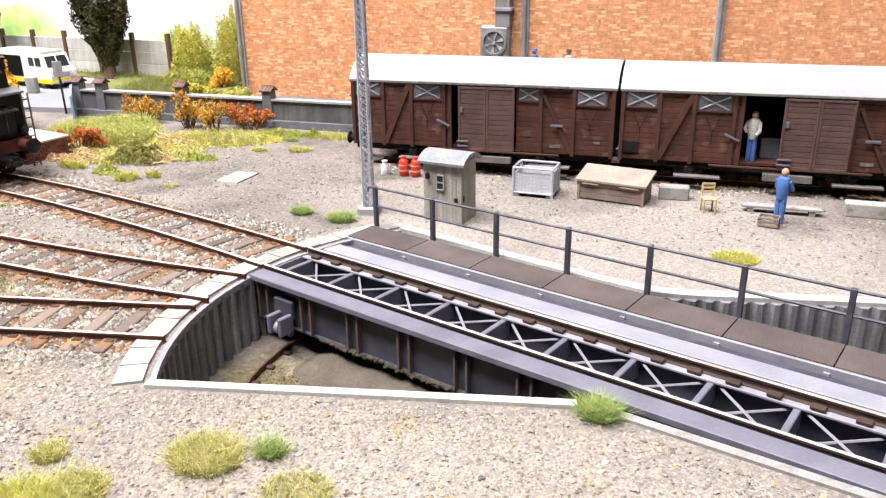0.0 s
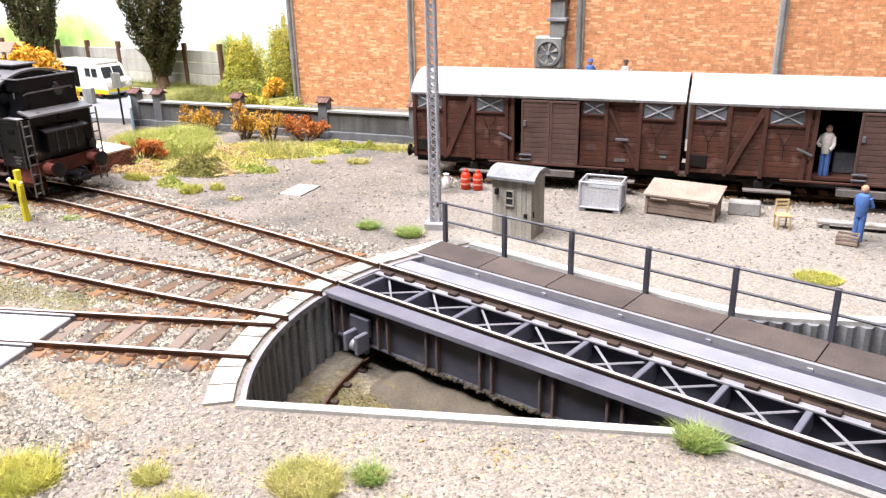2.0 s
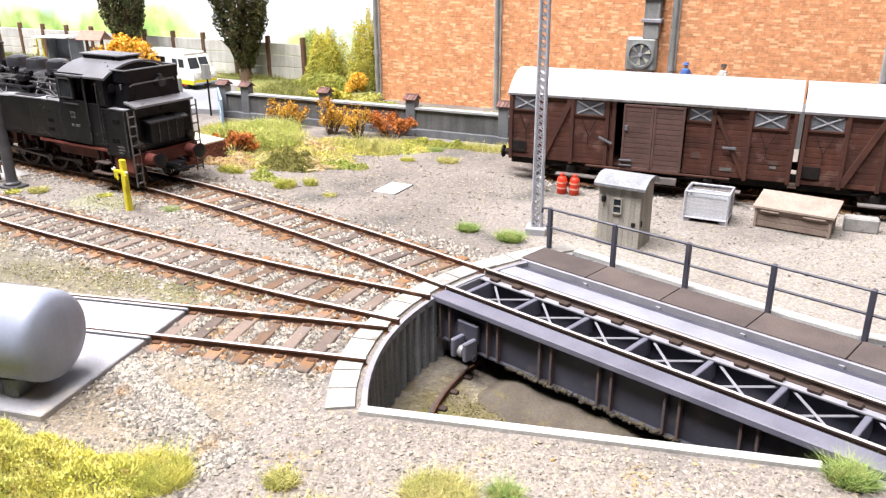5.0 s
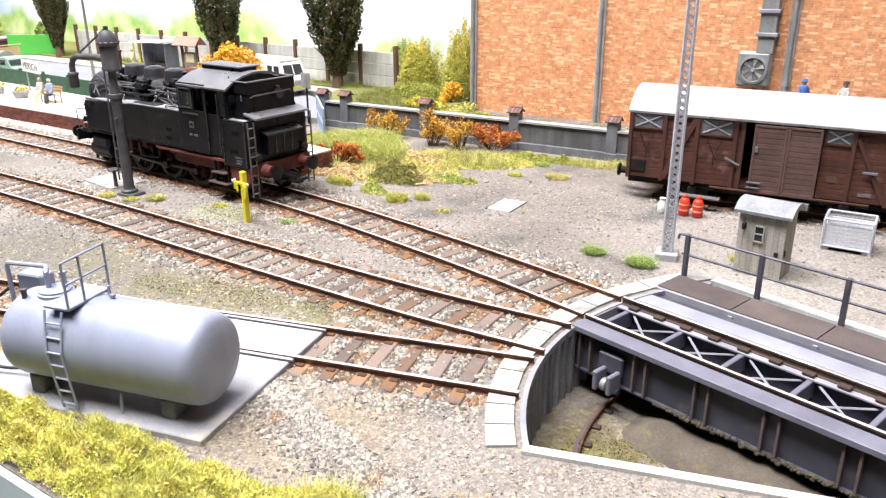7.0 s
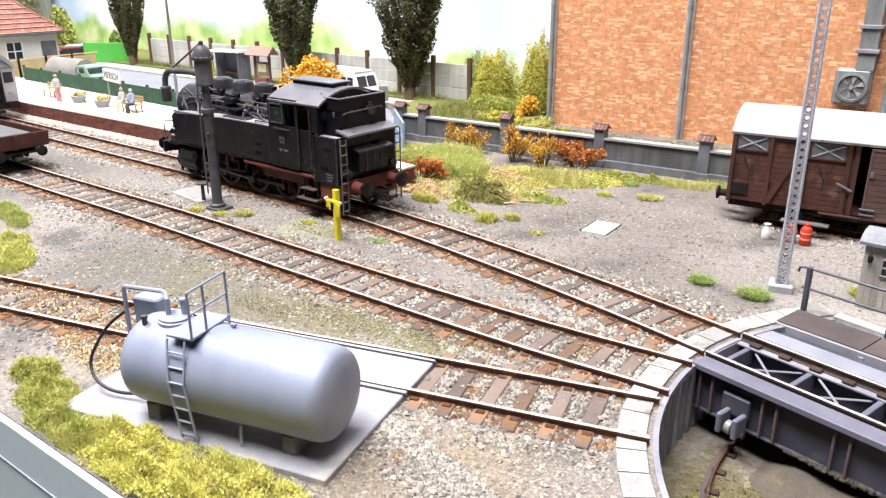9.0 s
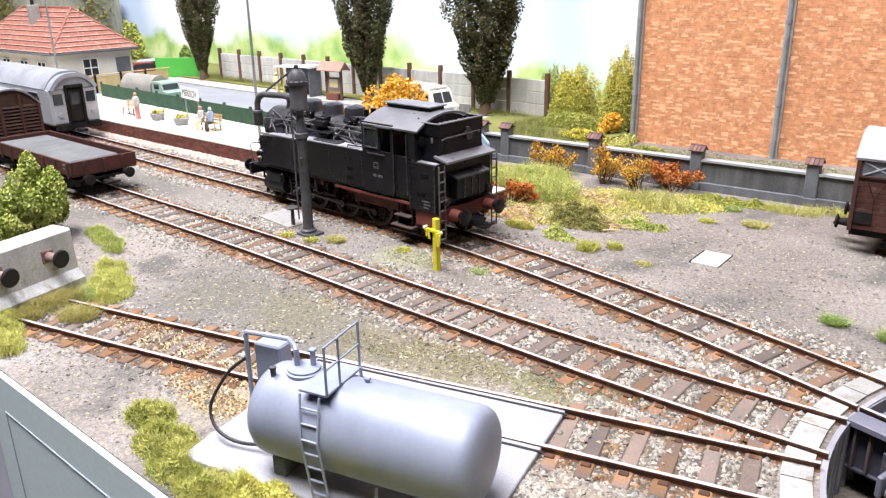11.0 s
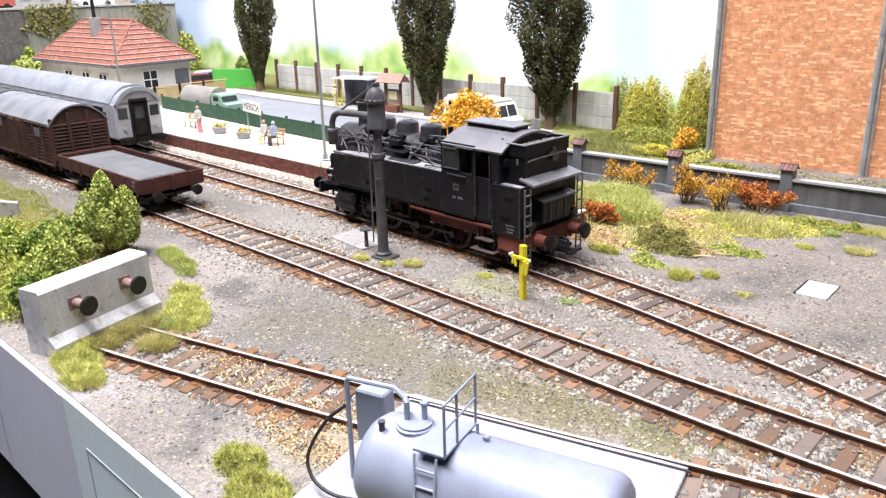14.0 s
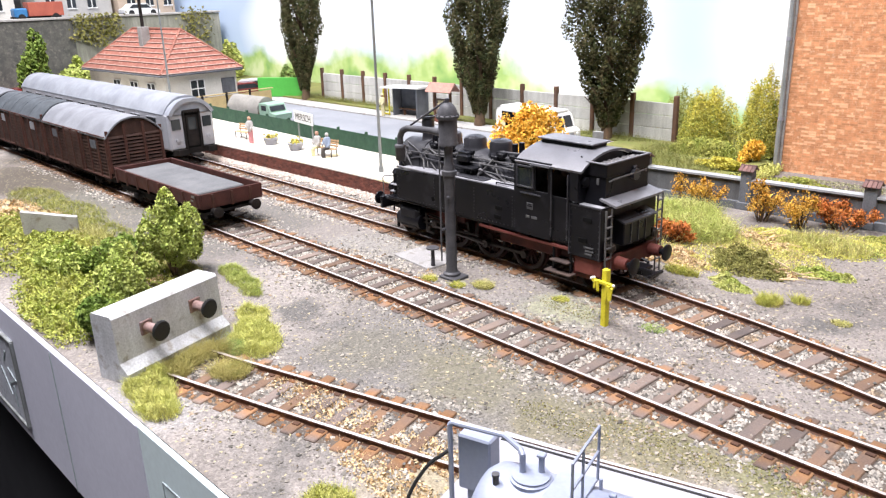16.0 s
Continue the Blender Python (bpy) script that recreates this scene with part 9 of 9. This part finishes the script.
def cover(name, label, outline, n, size, leaf, z=(0.0, 2.0), blades=0.0, bumpy=True):
    """Low plants over a stretch of ground: outline is a list of (x, y, rx, ry) patches."""
    global seed
    seed += 1
    rg = np.random.default_rng(seed)
    w = np.array([a * b for _, _, a, b in outline])
    pick = rg.choice(len(outline), n, p=w / w.sum())
    o = np.array(outline)[pick]
    a, q = rg.uniform(0, 6.283, n), np.sqrt(rg.uniform(0, 1, n)) * rg.uniform(0.75, 1.05, n)
    x, y = o[:, 0] + o[:, 2] * q * np.cos(a), o[:, 1] + o[:, 3] * q * np.sin(a)
    hump = (1 - q**2) * (0.5 + 0.5 * np.sin(x * 0.55) * np.cos(y * 0.6)) if bumpy else rg.uniform(0, 1, n)
    zz = z[0] + (z[1] - z[0]) * np.clip(hump, 0, 1) * rg.uniform(0.5, 1.0, n)
    keep = y > FRONT_Y + 0.5
    p = np.column_stack([x, y, zz])[keep]
    s = Shape()
    if blades:
        s.blades(p, blades, 0.075, rg, 0.6)
    else:
        s.leaves(p, size, rg)
    return thing(name, label, "ground cover", kind="stuff", shape=s, material=leaf, smooth=False)


def mass(name, label, x, y, z, rx, ry, h, n, leaf, group=""):
    """A soft shrub in leaf down to the ground, its top uneven, with thin upright shoots."""
    global seed
    seed += 1
    rg = np.random.default_rng(seed)
    t = thing(name, label, "shrub", x, y, z, 0, group=group)
    a, q = rg.uniform(0, 6.283, n), np.sqrt(rg.uniform(0, 1, n))
    wob = 1 + 0.16 * np.sin(3 * a + seed) + 0.10 * np.sin(5 * a + 2 * seed)
    px, py = rx * q * np.cos(a) * wob, ry * q * np.sin(a) * wob
    lump = 0.80 + 0.13 * np.sin(px * 0.42 + seed) * np.cos(py * 0.5) + 0.07 * np.sin(px * 1.1 + py * 0.9 + seed)
    pz = h * np.clip(1 - q**2.8, 0.02, 1) ** 0.55 * lump * (1 - 0.95 * rg.uniform(0, 1, n) ** 1.8)
    p = np.column_stack([px, py, pz]) + rg.normal(0, 0.7, (n, 3))
    p[:, 2] = np.maximum(p[:, 2], 0.2)
    # The lower the leaf, the likelier the dark green: shade inside the shrub, painted.
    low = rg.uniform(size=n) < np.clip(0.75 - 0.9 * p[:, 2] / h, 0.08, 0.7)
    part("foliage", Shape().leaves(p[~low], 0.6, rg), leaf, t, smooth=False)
    part("inner_foliage", Shape().leaves(p[low], 0.62, rg), DARKLIME, t, "darker green lower leaves, painting shade inside the shrub", smooth=False)
    k = rg.integers(0, n, n // 12)
    part("shoot", Shape().blades(p[k], 2.4, 0.12, rg, 0.6), leaf, t, smooth=False, kind="stuff")
    return t


def twiggy(name, label, x, y, rx, ry, h, n, leaf, group=""):
    """A sprawling shrub: bare twigs that end in small clumps of leaves, with gaps between."""
    global seed
    seed += 1
    rg = np.random.default_rng(seed)
    t = thing(name, label, "shrub", x, y, 0, 0, group=group)
    k = 17
    a, q = rg.uniform(0, 6.283, k), np.sqrt(rg.uniform(0.02, 1, k))
    tips = np.column_stack([rx * q * np.cos(a), ry * q * np.sin(a), h * (0.32 + 0.62 * rg.uniform(0, 1, k) * (1.1 - 0.5 * q))])
    s = Shape()
    for p in tips:
        s.cyl((p[0] * 0.3, p[1] * 0.3, -0.2), tuple(p), 0.3, 0.15, n=4)
    part("twig", s, BARK, t, kind="stuff")
    pick = rg.integers(0, k, n)
    d = rg.normal(size=(n, 3)) * (h * rg.uniform(0.05, 0.10, k)[pick])[:, None]
    p = tips[pick] * np.where(rg.uniform(size=n) < 0.3, rg.uniform(0.55, 1, n), 1)[:, None] + d
    p[:, 2] = np.maximum(p[:, 2], 0.3)
    part("foliage", Shape().leaves(p, 0.62, rg), leaf, t, smooth=False)
    return t


# the great autumn bush at the platform end
shrub("autumn_bush", "large golden-orange autumn bush at the platform end", -393, 285, 5, 29, 24, 52, 22000, 0.95, ORANGELEAF, 44, stems=6)
# weeds between platform end and yard wall
twiggy("amber_bush", "amber autumn shrub at the yard wall", -326, 336, 14, 8, 18, 1900, AMBERLEAF, "autumn shrubs at the wall")
twiggy("amber_bush", "amber autumn shrub at the yard wall", -290, 329, 10, 8, 21, 1700, AMBERLEAF, "autumn shrubs at the wall")
twiggy("amber_bush", "amber autumn shrub at the yard wall", -272, 329, 8, 6, 20, 1300, AMBERLEAF, "autumn shrubs at the wall")
twiggy("rust_bush", "rust-red autumn shrub at the yard wall", -256, 338, 15, 8, 16, 2800, RUSTLEAF, "autumn shrubs at the wall")
twiggy("rust_bush", "rust-red shrub behind the platform end", -308, 272, 14, 9, 11, 2400, RUSTLEAF, "autumn shrubs at the wall")
TALLWEED = [(-306, 296, 20, 15), (-322, 316, 18, 16), (-296, 288, 13, 9), (-334, 300, 10, 16)]
cover("weed_patch", "tall yellow-green weeds by the yard wall", TALLWEED, 10000, 0, LIMELEAF, (0, 2.5), blades=7.0)
cover("weed_patch", "pale straw grass among the weeds", TALLWEED + [(-252, 308, 22, 12)], 6000, 0, STRAWGRASS, (0, 2.5), blades=6.0)
cover("weed_leaves", "small lime leaves over the weeds", TALLWEED, 6000, 0.5, LIMELEAF, (3, 8))
cover("weed_leaves", "darker leaves low in the weeds", TALLWEED + [(-250, 312, 26, 12)], 4000, 0.55, FRESHLEAF, (0, 5))
cover("moss_mound", "olive moss mound beside the track", [(-267, 264, 15, 11), (-272, 274, 14, 9), (-256, 262, 8, 7)], 16000, 0.42, OLIVEMOSS, (0, 7.5))
cover("moss_fringe", "lime clumps round the moss mound", [(-260, 241, 8, 4.5), (-266, 246, 6, 4), (-244, 274, 8, 6), (-236, 276, 7, 5)], 6500, 0.45, LIMELEAF, (0, 4.2))
cover("moss_fringe", "soft grass beside the moss mound", [(-244, 236, 5, 5), (-236, 243, 3.4, 2.6), (-282, 243, 8, 3)], 2600, 0, YELLOWGRASS, (0, 0.5), blades=3.2)
cover("leaf_litter", "tan leaf litter under the weeds", [(-286, 254, 11, 7), (-294, 262, 9, 6), (-300, 252, 8, 5)], 4200, 0.6, TANLITTER, (0, 4.6))
cover("leaf_litter", "pale dead leaves between the weeds", [(-279, 303, 9, 5), (-252, 265, 6, 5), (-268, 296, 8, 4)], 2200, 0.6, TANLITTER, (0, 3.2))
cover("verge_weeds", "yellow-green field weeds along the yard wall", [(-252, 306, 20, 11), (-238, 318, 18, 10), (-274, 314, 14, 9)], 9000, 0.42, MOSSMIX, (0, 3.2))
cover("verge_weeds", "dark green leafy clump at the yard wall", [(-232, 331, 16, 7), (-218, 334, 12, 5), (-236, 318, 7, 4)], 6500, 0.5, DARKLIME, (0, 4.6))
cover("verge_weeds", "low grass along the yard wall", [(-200, 334, 16, 6), (-180, 342, 16, 5), (-160, 346, 16, 4), (-352, 312, 12, 18)], 4200, 0, YELLOWGRASS, (0, 0.6), blades=3.6)
UNDERGROWTH = [(-300, 284, 30, 22), (-272, 300, 26, 22), (-318, 312, 24, 18), (-258, 278, 20, 16), (-284, 258, 18, 10), (-244, 322, 22, 12)]
cover("undergrowth", "low mixed straw and lime undergrowth between the weeds", UNDERGROWTH, 12000, 0.42, MOSSMIX, (0, 1.6), bumpy=False)
cover("undergrowth", "dead tan leaves in the undergrowth", UNDERGROWTH, 6000, 0.42, TANLITTER, (0, 1.0), bumpy=False)
cover("undergrowth", "thin pale grass in the undergrowth", UNDERGROWTH, 7000, 0, STRAWGRASS, (0, 0.4), blades=2.6)
cover("bank_fringe", "weeds on the edge of the turf bank", [(-330, 380, 7, 22), (-328, 415, 6, 22), (-340, 362, 14, 6)], 7000, 0.6, PALELIME, (0, 6.5), bumpy=False)
s = Shape()
rg = np.random.default_rng(12)
for k in range(26):
    a = rg.uniform(0, 3.14)
    x, y = (-279 + rg.normal(0, 5), 302 + rg.normal(0, 3)) if k % 2 else (-252 + rg.normal(0, 4), 264 + rg.normal(0, 3))
    s.cyl((x, y, rg.uniform(0.5, 3)), (x + 7 * math.cos(a), y + 5 * math.sin(a), rg.uniform(1, 5)), 0.35, 0.18, n=4)
thing("dry_branches", "bleached dry branches lying in the weeds", "branches", kind="stuff", shape=s, material=TANLITTER)

for x, y, r, h, n, m, text in (
    (-87, 92, 8.5, 5.2, 900, STRAWGRASS, "straw-yellow grass tuft on the gravel"), (-77, 98, 3.2, 4.6, 320, GREENGRASS, "small dark green grass tuft"),
    (-23.6, 132.6, 4.6, 6.4, 520, GREENGRASS, "green grass tuft at the pit kerb"), (-150, 223, 4.4, 4.4, 380, GREENGRASS, "green grass tuft by the track"),
    (-132.6, 221, 5.4, 5.4, 480, GREENGRASS, "green grass tuft by the mast"), (-105, 243, 5, 4.4, 320, YELLOWGRASS, "yellow grass tuft by the shed"),
    (-351, 172.5, 4, 3.0, 260, YELLOWGRASS, "yellow grass tuft at the water crane"), (-330, 181, 5, 3.6, 380, STRAWGRASS, "straw grass tuft at the water crane"), (-338, 175, 4, 2.6, 240, YELLOWGRASS, "low yellow grass at the water crane"),
    (-3.7, 231, 8, 3.0, 500, YELLOWGRASS, "low yellow grass in the yard"), (-203.6, 305, 6.5, 4.0, 360, STRAWGRASS, "low straw grass in the yard"), (-222, 298.5, 4.4, 3.0, 200, YELLOWGRASS, "small green tuft in the yard"), (-220, 322, 5, 3.0, 240, GREENGRASS, "small green tuft in the yard"), (-219, 234, 4, 2.0, 160, STRAWGRASS, "thin straw grass in the yard"), (-230, 316, 4, 2.4, 180, STRAWGRASS, "low straw grass in the yard"),
    (-356, 74, 7, 8.0, 560, OLIVESTRAW, "straw grass at the buffer stop"), (-338, 78, 8, 6.5, 600, OLIVESTRAW, "straw grass between the siding rails"), (-351, 88, 6, 5.6, 440, GREENGRASS, "green grass at the buffer stop"), (-354, 82, 6, 8.0, 420, OLIVESTRAW, "green grass at the buffer stop"), (-351, 66, 7, 8.0, 460, OLIVESTRAW, "straw grass at the buffer stop"),
    (-137, 72, 9, 5.6, 800, YELLOWGRASS, "yellow grass clump at the layout edge"), (-102, 76, 7, 5.0, 460, STRAWGRASS, "straw grass at the layout edge"), (-66, 90, 8, 3.0, 420, STRAWGRASS, "low straw grass on the gravel"),
    (-108, 70, 8, 5.0, 600, YELLOWGRASS, "yellow grass at the layout edge"), (-115, 82, 4, 3.6, 240, STRAWGRASS, "straw grass on the gravel"), (-262, 190, 5, 2.0, 240, GREENGRASS, "low green grass between the tracks"), (-300, 190, 4, 2.0, 200, YELLOWGRASS, "low yellow grass between the tracks"),
):
    tuft(text, x, y, r, h, n, m)
cover("front_moss", "yellow-green moss and grass along the layout edge", [(-212, 56, 20, 9), (-180, 60, 22, 10), (-196, 52, 26, 6), (-158, 60, 16, 12), (-144, 62, 12, 12)], 30000, 0.34, MOSSMIX, (0, 7.6))
cover("front_moss", "soft yellow fibres over the edge moss", [(-212, 56, 20, 9), (-180, 60, 22, 10), (-196, 52, 26, 6), (-158, 60, 16, 12), (-144, 62, 12, 12)], 30000, 0, MOSSMIX, (0, 7.4), blades=1.25)
cover("front_moss", "lime moss clumps along the layout edge", [(-188, 62, 18, 7), (-160, 58, 18, 10), (-222, 56, 10, 6)], 12000, 0, PALELIME, (0.5, 7.6), blades=1.3)
OLIVECLUMP = leafmat("olive_clump", (0.40, 0.42, 0.11), (0.50, 0.49, 0.15), (0.28, 0.32, 0.07), 0.25)
EDGECLUMP = [(-250, 57, 10, 7), (-264, 61, 8, 6), (-240, 53, 9, 5.5), (-228, 52, 9, 5)]
cover("front_moss", "olive green clumps along the layout edge", EDGECLUMP, 7000, 0.4, OLIVECLUMP, (0, 6.0))
cover("front_moss", "green fibres over the clumps along the layout edge", EDGECLUMP, 10000, 0, OLIVECLUMP, (0, 5.6), blades=1.8)
cover("mid_moss", "thin olive moss between the tracks", [(-196, 139, 16, 6), (-224, 132, 20, 6), (-250, 124, 16, 6), (-178, 144, 12, 5), (-290, 186, 16, 6)], 2600, 0.26, leafmat("track_moss", (0.19, 0.19, 0.055), (0.26, 0.24, 0.09), (0.15, 0.155, 0.05), 0.35), (0.05, 0.5), bumpy=False)
cover("mid_moss", "scattered straw flecks between the tracks", [(-225, 128, 26, 10), (-300, 140, 60, 12), (-270, 187, 60, 9), (-205, 131, 50, 9)], 1300, 0.3, LITTER, (0.1, 0.4), bumpy=False)
cover("pit_moss", "green-brown moss on the pit floor along the sheet piling", [(-114, 142, 8, 15), (-118, 134, 6, 10), (-104, 150, 8, 8)], 1500, 0.3, PITMOSS, (-20, -19.8), bumpy=False)
cover("pit_litter", "tan and brown dead leaves on the pit floor", [(-62, 146, 28, 9), (-40, 143, 14, 6), (-80, 138, 20, 9)], 650, 0.42, LITTER, (-20, -19.9), bumpy=False)
cover("dry_litter", "tan dry leaves between the siding rails", [(-300, 86, 30, 7), (-262, 90, 16, 6), (-262, 76, 20, 6)], 3200, 0.5, TANLITTER, (0.2, 0.75), bumpy=False)

# overgrown corner behind the buffer stop
shrub("fresh_bush", "bright green bush behind the buffer stop", -432, 106, 0, 18, 15, 38, 12000, 0.72, FRESHLEAF, 16, "green bushes behind the buffer stop", 5)
shrub("fresh_bush", "dense green bush at the layout edge", -402, 72, 0, 17, 15, 24, 12000, 0.72, FRESHLEAF, 11, "green bushes behind the buffer stop", 5)
shrub("dark_bush", "dark green bush in the corner", -392, 60, 0, 14, 10, 19, 4000, 0.85, DARKLEAF, 12, "green bushes behind the buffer stop", 4)
LIMEFIBRE = leafmat("lime_fibre", (0.58, 0.57, 0.19), (0.50, 0.52, 0.15), (0.43, 0.45, 0.12), 0.2)
for text, spots in (("soft lime plants beside the buffer stop", [(-352, 95, 11, 7.5), (-360, 100, 9, 6), (-372, 106, 7, 5), (-346, 92, 7, 5)]), ("soft lime plants at the layout edge", [(-345, 56, 11, 6), (-334, 53, 8, 5), (-352, 60, 8, 5)])):
    cover("lime_plants", text, spots, 5000, 0.42, LIMEFIBRE, (0.4, 5.4))
    cover("lime_plants", "fine fibres over " + text, [(x, y, a + 1, b + 0.8) for x, y, a, b in spots], 12000, 0, LIMEFIBRE, (0.0, 4.8), blades=2.0)
cover("lime_fringe", "low lime green plants along the edge of the yard", [(-404, 121, 12, 5), (-418, 124, 9, 5), (-392, 117, 7, 3.5)], 5000, 0, leafmat("green_fringe", (0.34, 0.40, 0.10), (0.44, 0.47, 0.15), (0.26, 0.32, 0.08), 0.3), (0, 2.6), blades=2.2)
shrub("fresh_bush", "lumpy green bush behind the buffer stop", -425, 84, 0, 15, 13, 27, 9000, 0.72, FRESHLEAF, 12, "green bushes behind the buffer stop", 5)
shrub("dark_bush", "dark green bush on the overgrown bank", -452, 90, 0, 17, 14, 22, 5000, 0.85, DARKLEAF, 12, "green bushes behind the buffer stop", 4)
shrub("fresh_bush", "low bright green bush on the overgrown bank", -475, 78, 0, 20, 14, 15, 5000, 0.85, FRESHLEAF, 14, "green bushes behind the buffer stop", 4)
for k, (x, y, r, h) in enumerate(((-480, 104, 10, 5), (-510, 96, 12, 5), (-445, 112, 9, 4.5), (-540, 88, 12, 6))):
    tuft("tall straw grass on the overgrown bank", x, y, r, h, 400, YELLOWGRASS if k % 2 else STRAWGRASS)
cover("bank_plants", "mixed green ground cover on the overgrown bank", [(-460, 84, 50, 28), (-520, 72, 50, 22), (-580, 70, 50, 20), (-430, 62, 30, 14)], 15000, 0.8, DARKLIME, (0, 4.0))
cover("bank_plants", "dense fresh green plants on the overgrown bank", [(-448, 72, 34, 22), (-488, 80, 34, 18), (-425, 58, 24, 14), (-520, 86, 26, 12), (-410, 54, 18, 10)], 24000, 0.6, leafmat("bank_leaf", (0.36, 0.42, 0.09), (0.46, 0.47, 0.13), (0.26, 0.32, 0.06), 0.4), (0.3, 7.0))
cover("bank_plants", "straw grass along the edge of the bank", [(-470, 104, 34, 8), (-520, 104, 34, 8), (-440, 112, 18, 6)], 9000, 0, STRAWGRASS, (0, 2.5), blades=2.6)
cover("bank_plants", "yellowish ground cover on the overgrown bank", [(-500, 92, 50, 18), (-560, 84, 50, 20), (-450, 100, 26, 10)], 8000, 0.7, DARKLIME, (0, 6.0))
cover("bank_plants", "low green and straw grass on the slope beside the vans", [(-520, 112, 34, 10), (-570, 114, 36, 14), (-480, 112, 24, 6), (-620, 112, 34, 14)], 12000, 0, leafmat("slope_grass", (0.30, 0.33, 0.08), (0.40, 0.39, 0.13), (0.22, 0.25, 0.06), 0.35), (0, 2.0), blades=2.4)
cover("bank_litter", "brown dry plants on the overgrown bank", [(-560, 100, 30, 12), (-600, 92, 36, 16), (-440, 90, 20, 14)], 2000, 1.2, TANLITTER, (0, 4.0))

# turf, bushes and poplars before the backdrop
cover("bank_turf", "rough green and straw turf before the panel fence", [(-450, 443, 40, 9), (-520, 445, 40, 8), (-740, 447, 50, 8), (-800, 447, 50, 10), (-395, 420, 20, 30), (-370, 390, 30, 22), (-350, 368, 22, 8)], 9000, 0, leafmat("rough_turf", (0.14, 0.165, 0.04), (0.23, 0.22, 0.07), (0.09, 0.12, 0.03), 0.45), (5, 6.4), blades=5.0)
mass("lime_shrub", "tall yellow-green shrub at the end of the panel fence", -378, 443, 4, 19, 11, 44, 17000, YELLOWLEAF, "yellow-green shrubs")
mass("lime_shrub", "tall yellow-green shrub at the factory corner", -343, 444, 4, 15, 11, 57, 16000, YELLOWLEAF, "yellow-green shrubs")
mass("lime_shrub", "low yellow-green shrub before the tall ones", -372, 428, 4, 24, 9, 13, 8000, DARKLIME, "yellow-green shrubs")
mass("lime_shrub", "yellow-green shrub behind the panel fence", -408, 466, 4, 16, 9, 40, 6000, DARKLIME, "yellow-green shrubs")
shrub("amber_bush", "amber shrub at the factory corner", -340, 424, 5, 8, 7, 18, 1400, 0.9, ORANGELEAF, 8)
shrub("lime_bush", "low lime shrub by the factory wall", -345, 398, 5, 20, 12, 9, 4000, 0.75, YELLOWLEAF, 12, "lime shrubs")
shrub("lime_bush", "low green shrub by the factory wall", -305, 400, 0, 22, 10, 7, 3000, 0.6, DARKLIME, 12, "lime shrubs")
cover("factory_verge", "low grass along the foot of the factory wall", [(-280, 415, 40, 14), (-220, 420, 40, 14), (-300, 385, 24, 16)], 5200, 0.5, leafmat("verge_mix", (0.30, 0.31, 0.17), (0.38, 0.37, 0.24), (0.24, 0.25, 0.10), 0.4), (0, 2.2))


def poplar(x, y, reach, tall, k):
    rg = np.random.default_rng(40 + k)
    t = thing("poplar_tree", "dark green upright poplar with a short brown trunk", "tree", x, y, 4.5, 0, group="poplars before the backdrop")
    s = Shape().cyl((0, 0, 0), (0.6, 0, 16), 4.6, 3.2, n=10).cyl((0.6, 0, 16), (0, 0.4, tall * 0.8), 3.2, 0.8, n=8)
    for j in range(16):
        a, z = rg.uniform(0, 6.28), rg.uniform(10, tall * 0.7)
        w = reach * 0.6
        s.cyl((0, 0, z), (w * math.cos(a), w * math.sin(a), z + rg.uniform(16, 30)), 1.1, 0.3, n=5)
    part("trunk", s, BARK, t)
    n = 44000
    h = rg.uniform(0, 1, n) ** 0.9
    prof = np.interp(h, [0, 0.06, 0.2, 0.42, 0.65, 0.85, 1.0], [0.2, 0.3, 0.56, 0.92, 1.02, 0.8, 0.15])
    a = rg.uniform(0, 6.283, n)
    lobes = 1 + 0.16 * np.sin(3 * a + 5 * h + k) + 0.12 * np.sin(7 * a - 11 * h + 2 * k) + 0.08 * np.sin(26 * h + 2 * a)
    q = reach * prof * lobes * np.sqrt(rg.uniform(0.35, 1.0, n))
    gap = np.sin(2 * a + 9 * h + k) * np.sin(14 * h + a * 3) > 0.82
    p = np.column_stack([q * np.cos(a), q * np.sin(a) * 0.85, 9 + h * (tall - 9)])[~gap]
    part("crown", Shape().leaves(p, 1.02, rg), POPLARLEAF, t, smooth=False)
    return t


poplar(-452, 438, 27, 140, 0)
poplar(-567, 430, 24, 146, 1)
poplar(-824, 440, 22, 150, 2)
# far corner greenery
shrub("far_bush", "yellow-green bush before the retaining wall", -1118, 318, 0, 36, 26, 58, 2600, 2.6, FRESHLEAF, 14, "bushes by the retaining wall", 5)
shrub("far_bush", "dark green pine-like bush before the retaining wall", -1096, 268, 0, 36, 24, 82, 2600, 2.6, DARKLEAF, 14, "bushes by the retaining wall", 5)
shrub("far_bush", "green bush behind the station house", -1105, 366, 0, 30, 20, 50, 1800, 2.6, DARKLEAF, 12, "bushes by the retaining wall", 4)
shrub("far_bush", "lime bush at the end of the retaining wall", -1100, 512, 0, 26, 18, 62, 1800, 2.4, LIMELEAF, 12, "bushes by the retaining wall", 4)
shrub("hedge_bush", "dark green bush behind the green board", -900, 470, 4.5, 16, 10, 34, 1600, 2.0, GREENGRASS, 10)
s, rg = Shape(), np.random.default_rng(77)
for cx, top, bottom in ((344, 94, 60), (362, 94, 54), (380, 94, 66), (485, 98, 44), (502, 98, 26)):
    n = 230
    s.leaves(np.column_stack([-1150.5 + rg.uniform(0, 2.5, n), cx + rg.normal(0, 7, n), rg.uniform(bottom, top, n)]), 2.0, rg)
thing("wall_vines", "hanging green vines on the retaining wall", "vines", kind="stuff", shape=s, material=OLIVEMOSS, smooth=False)
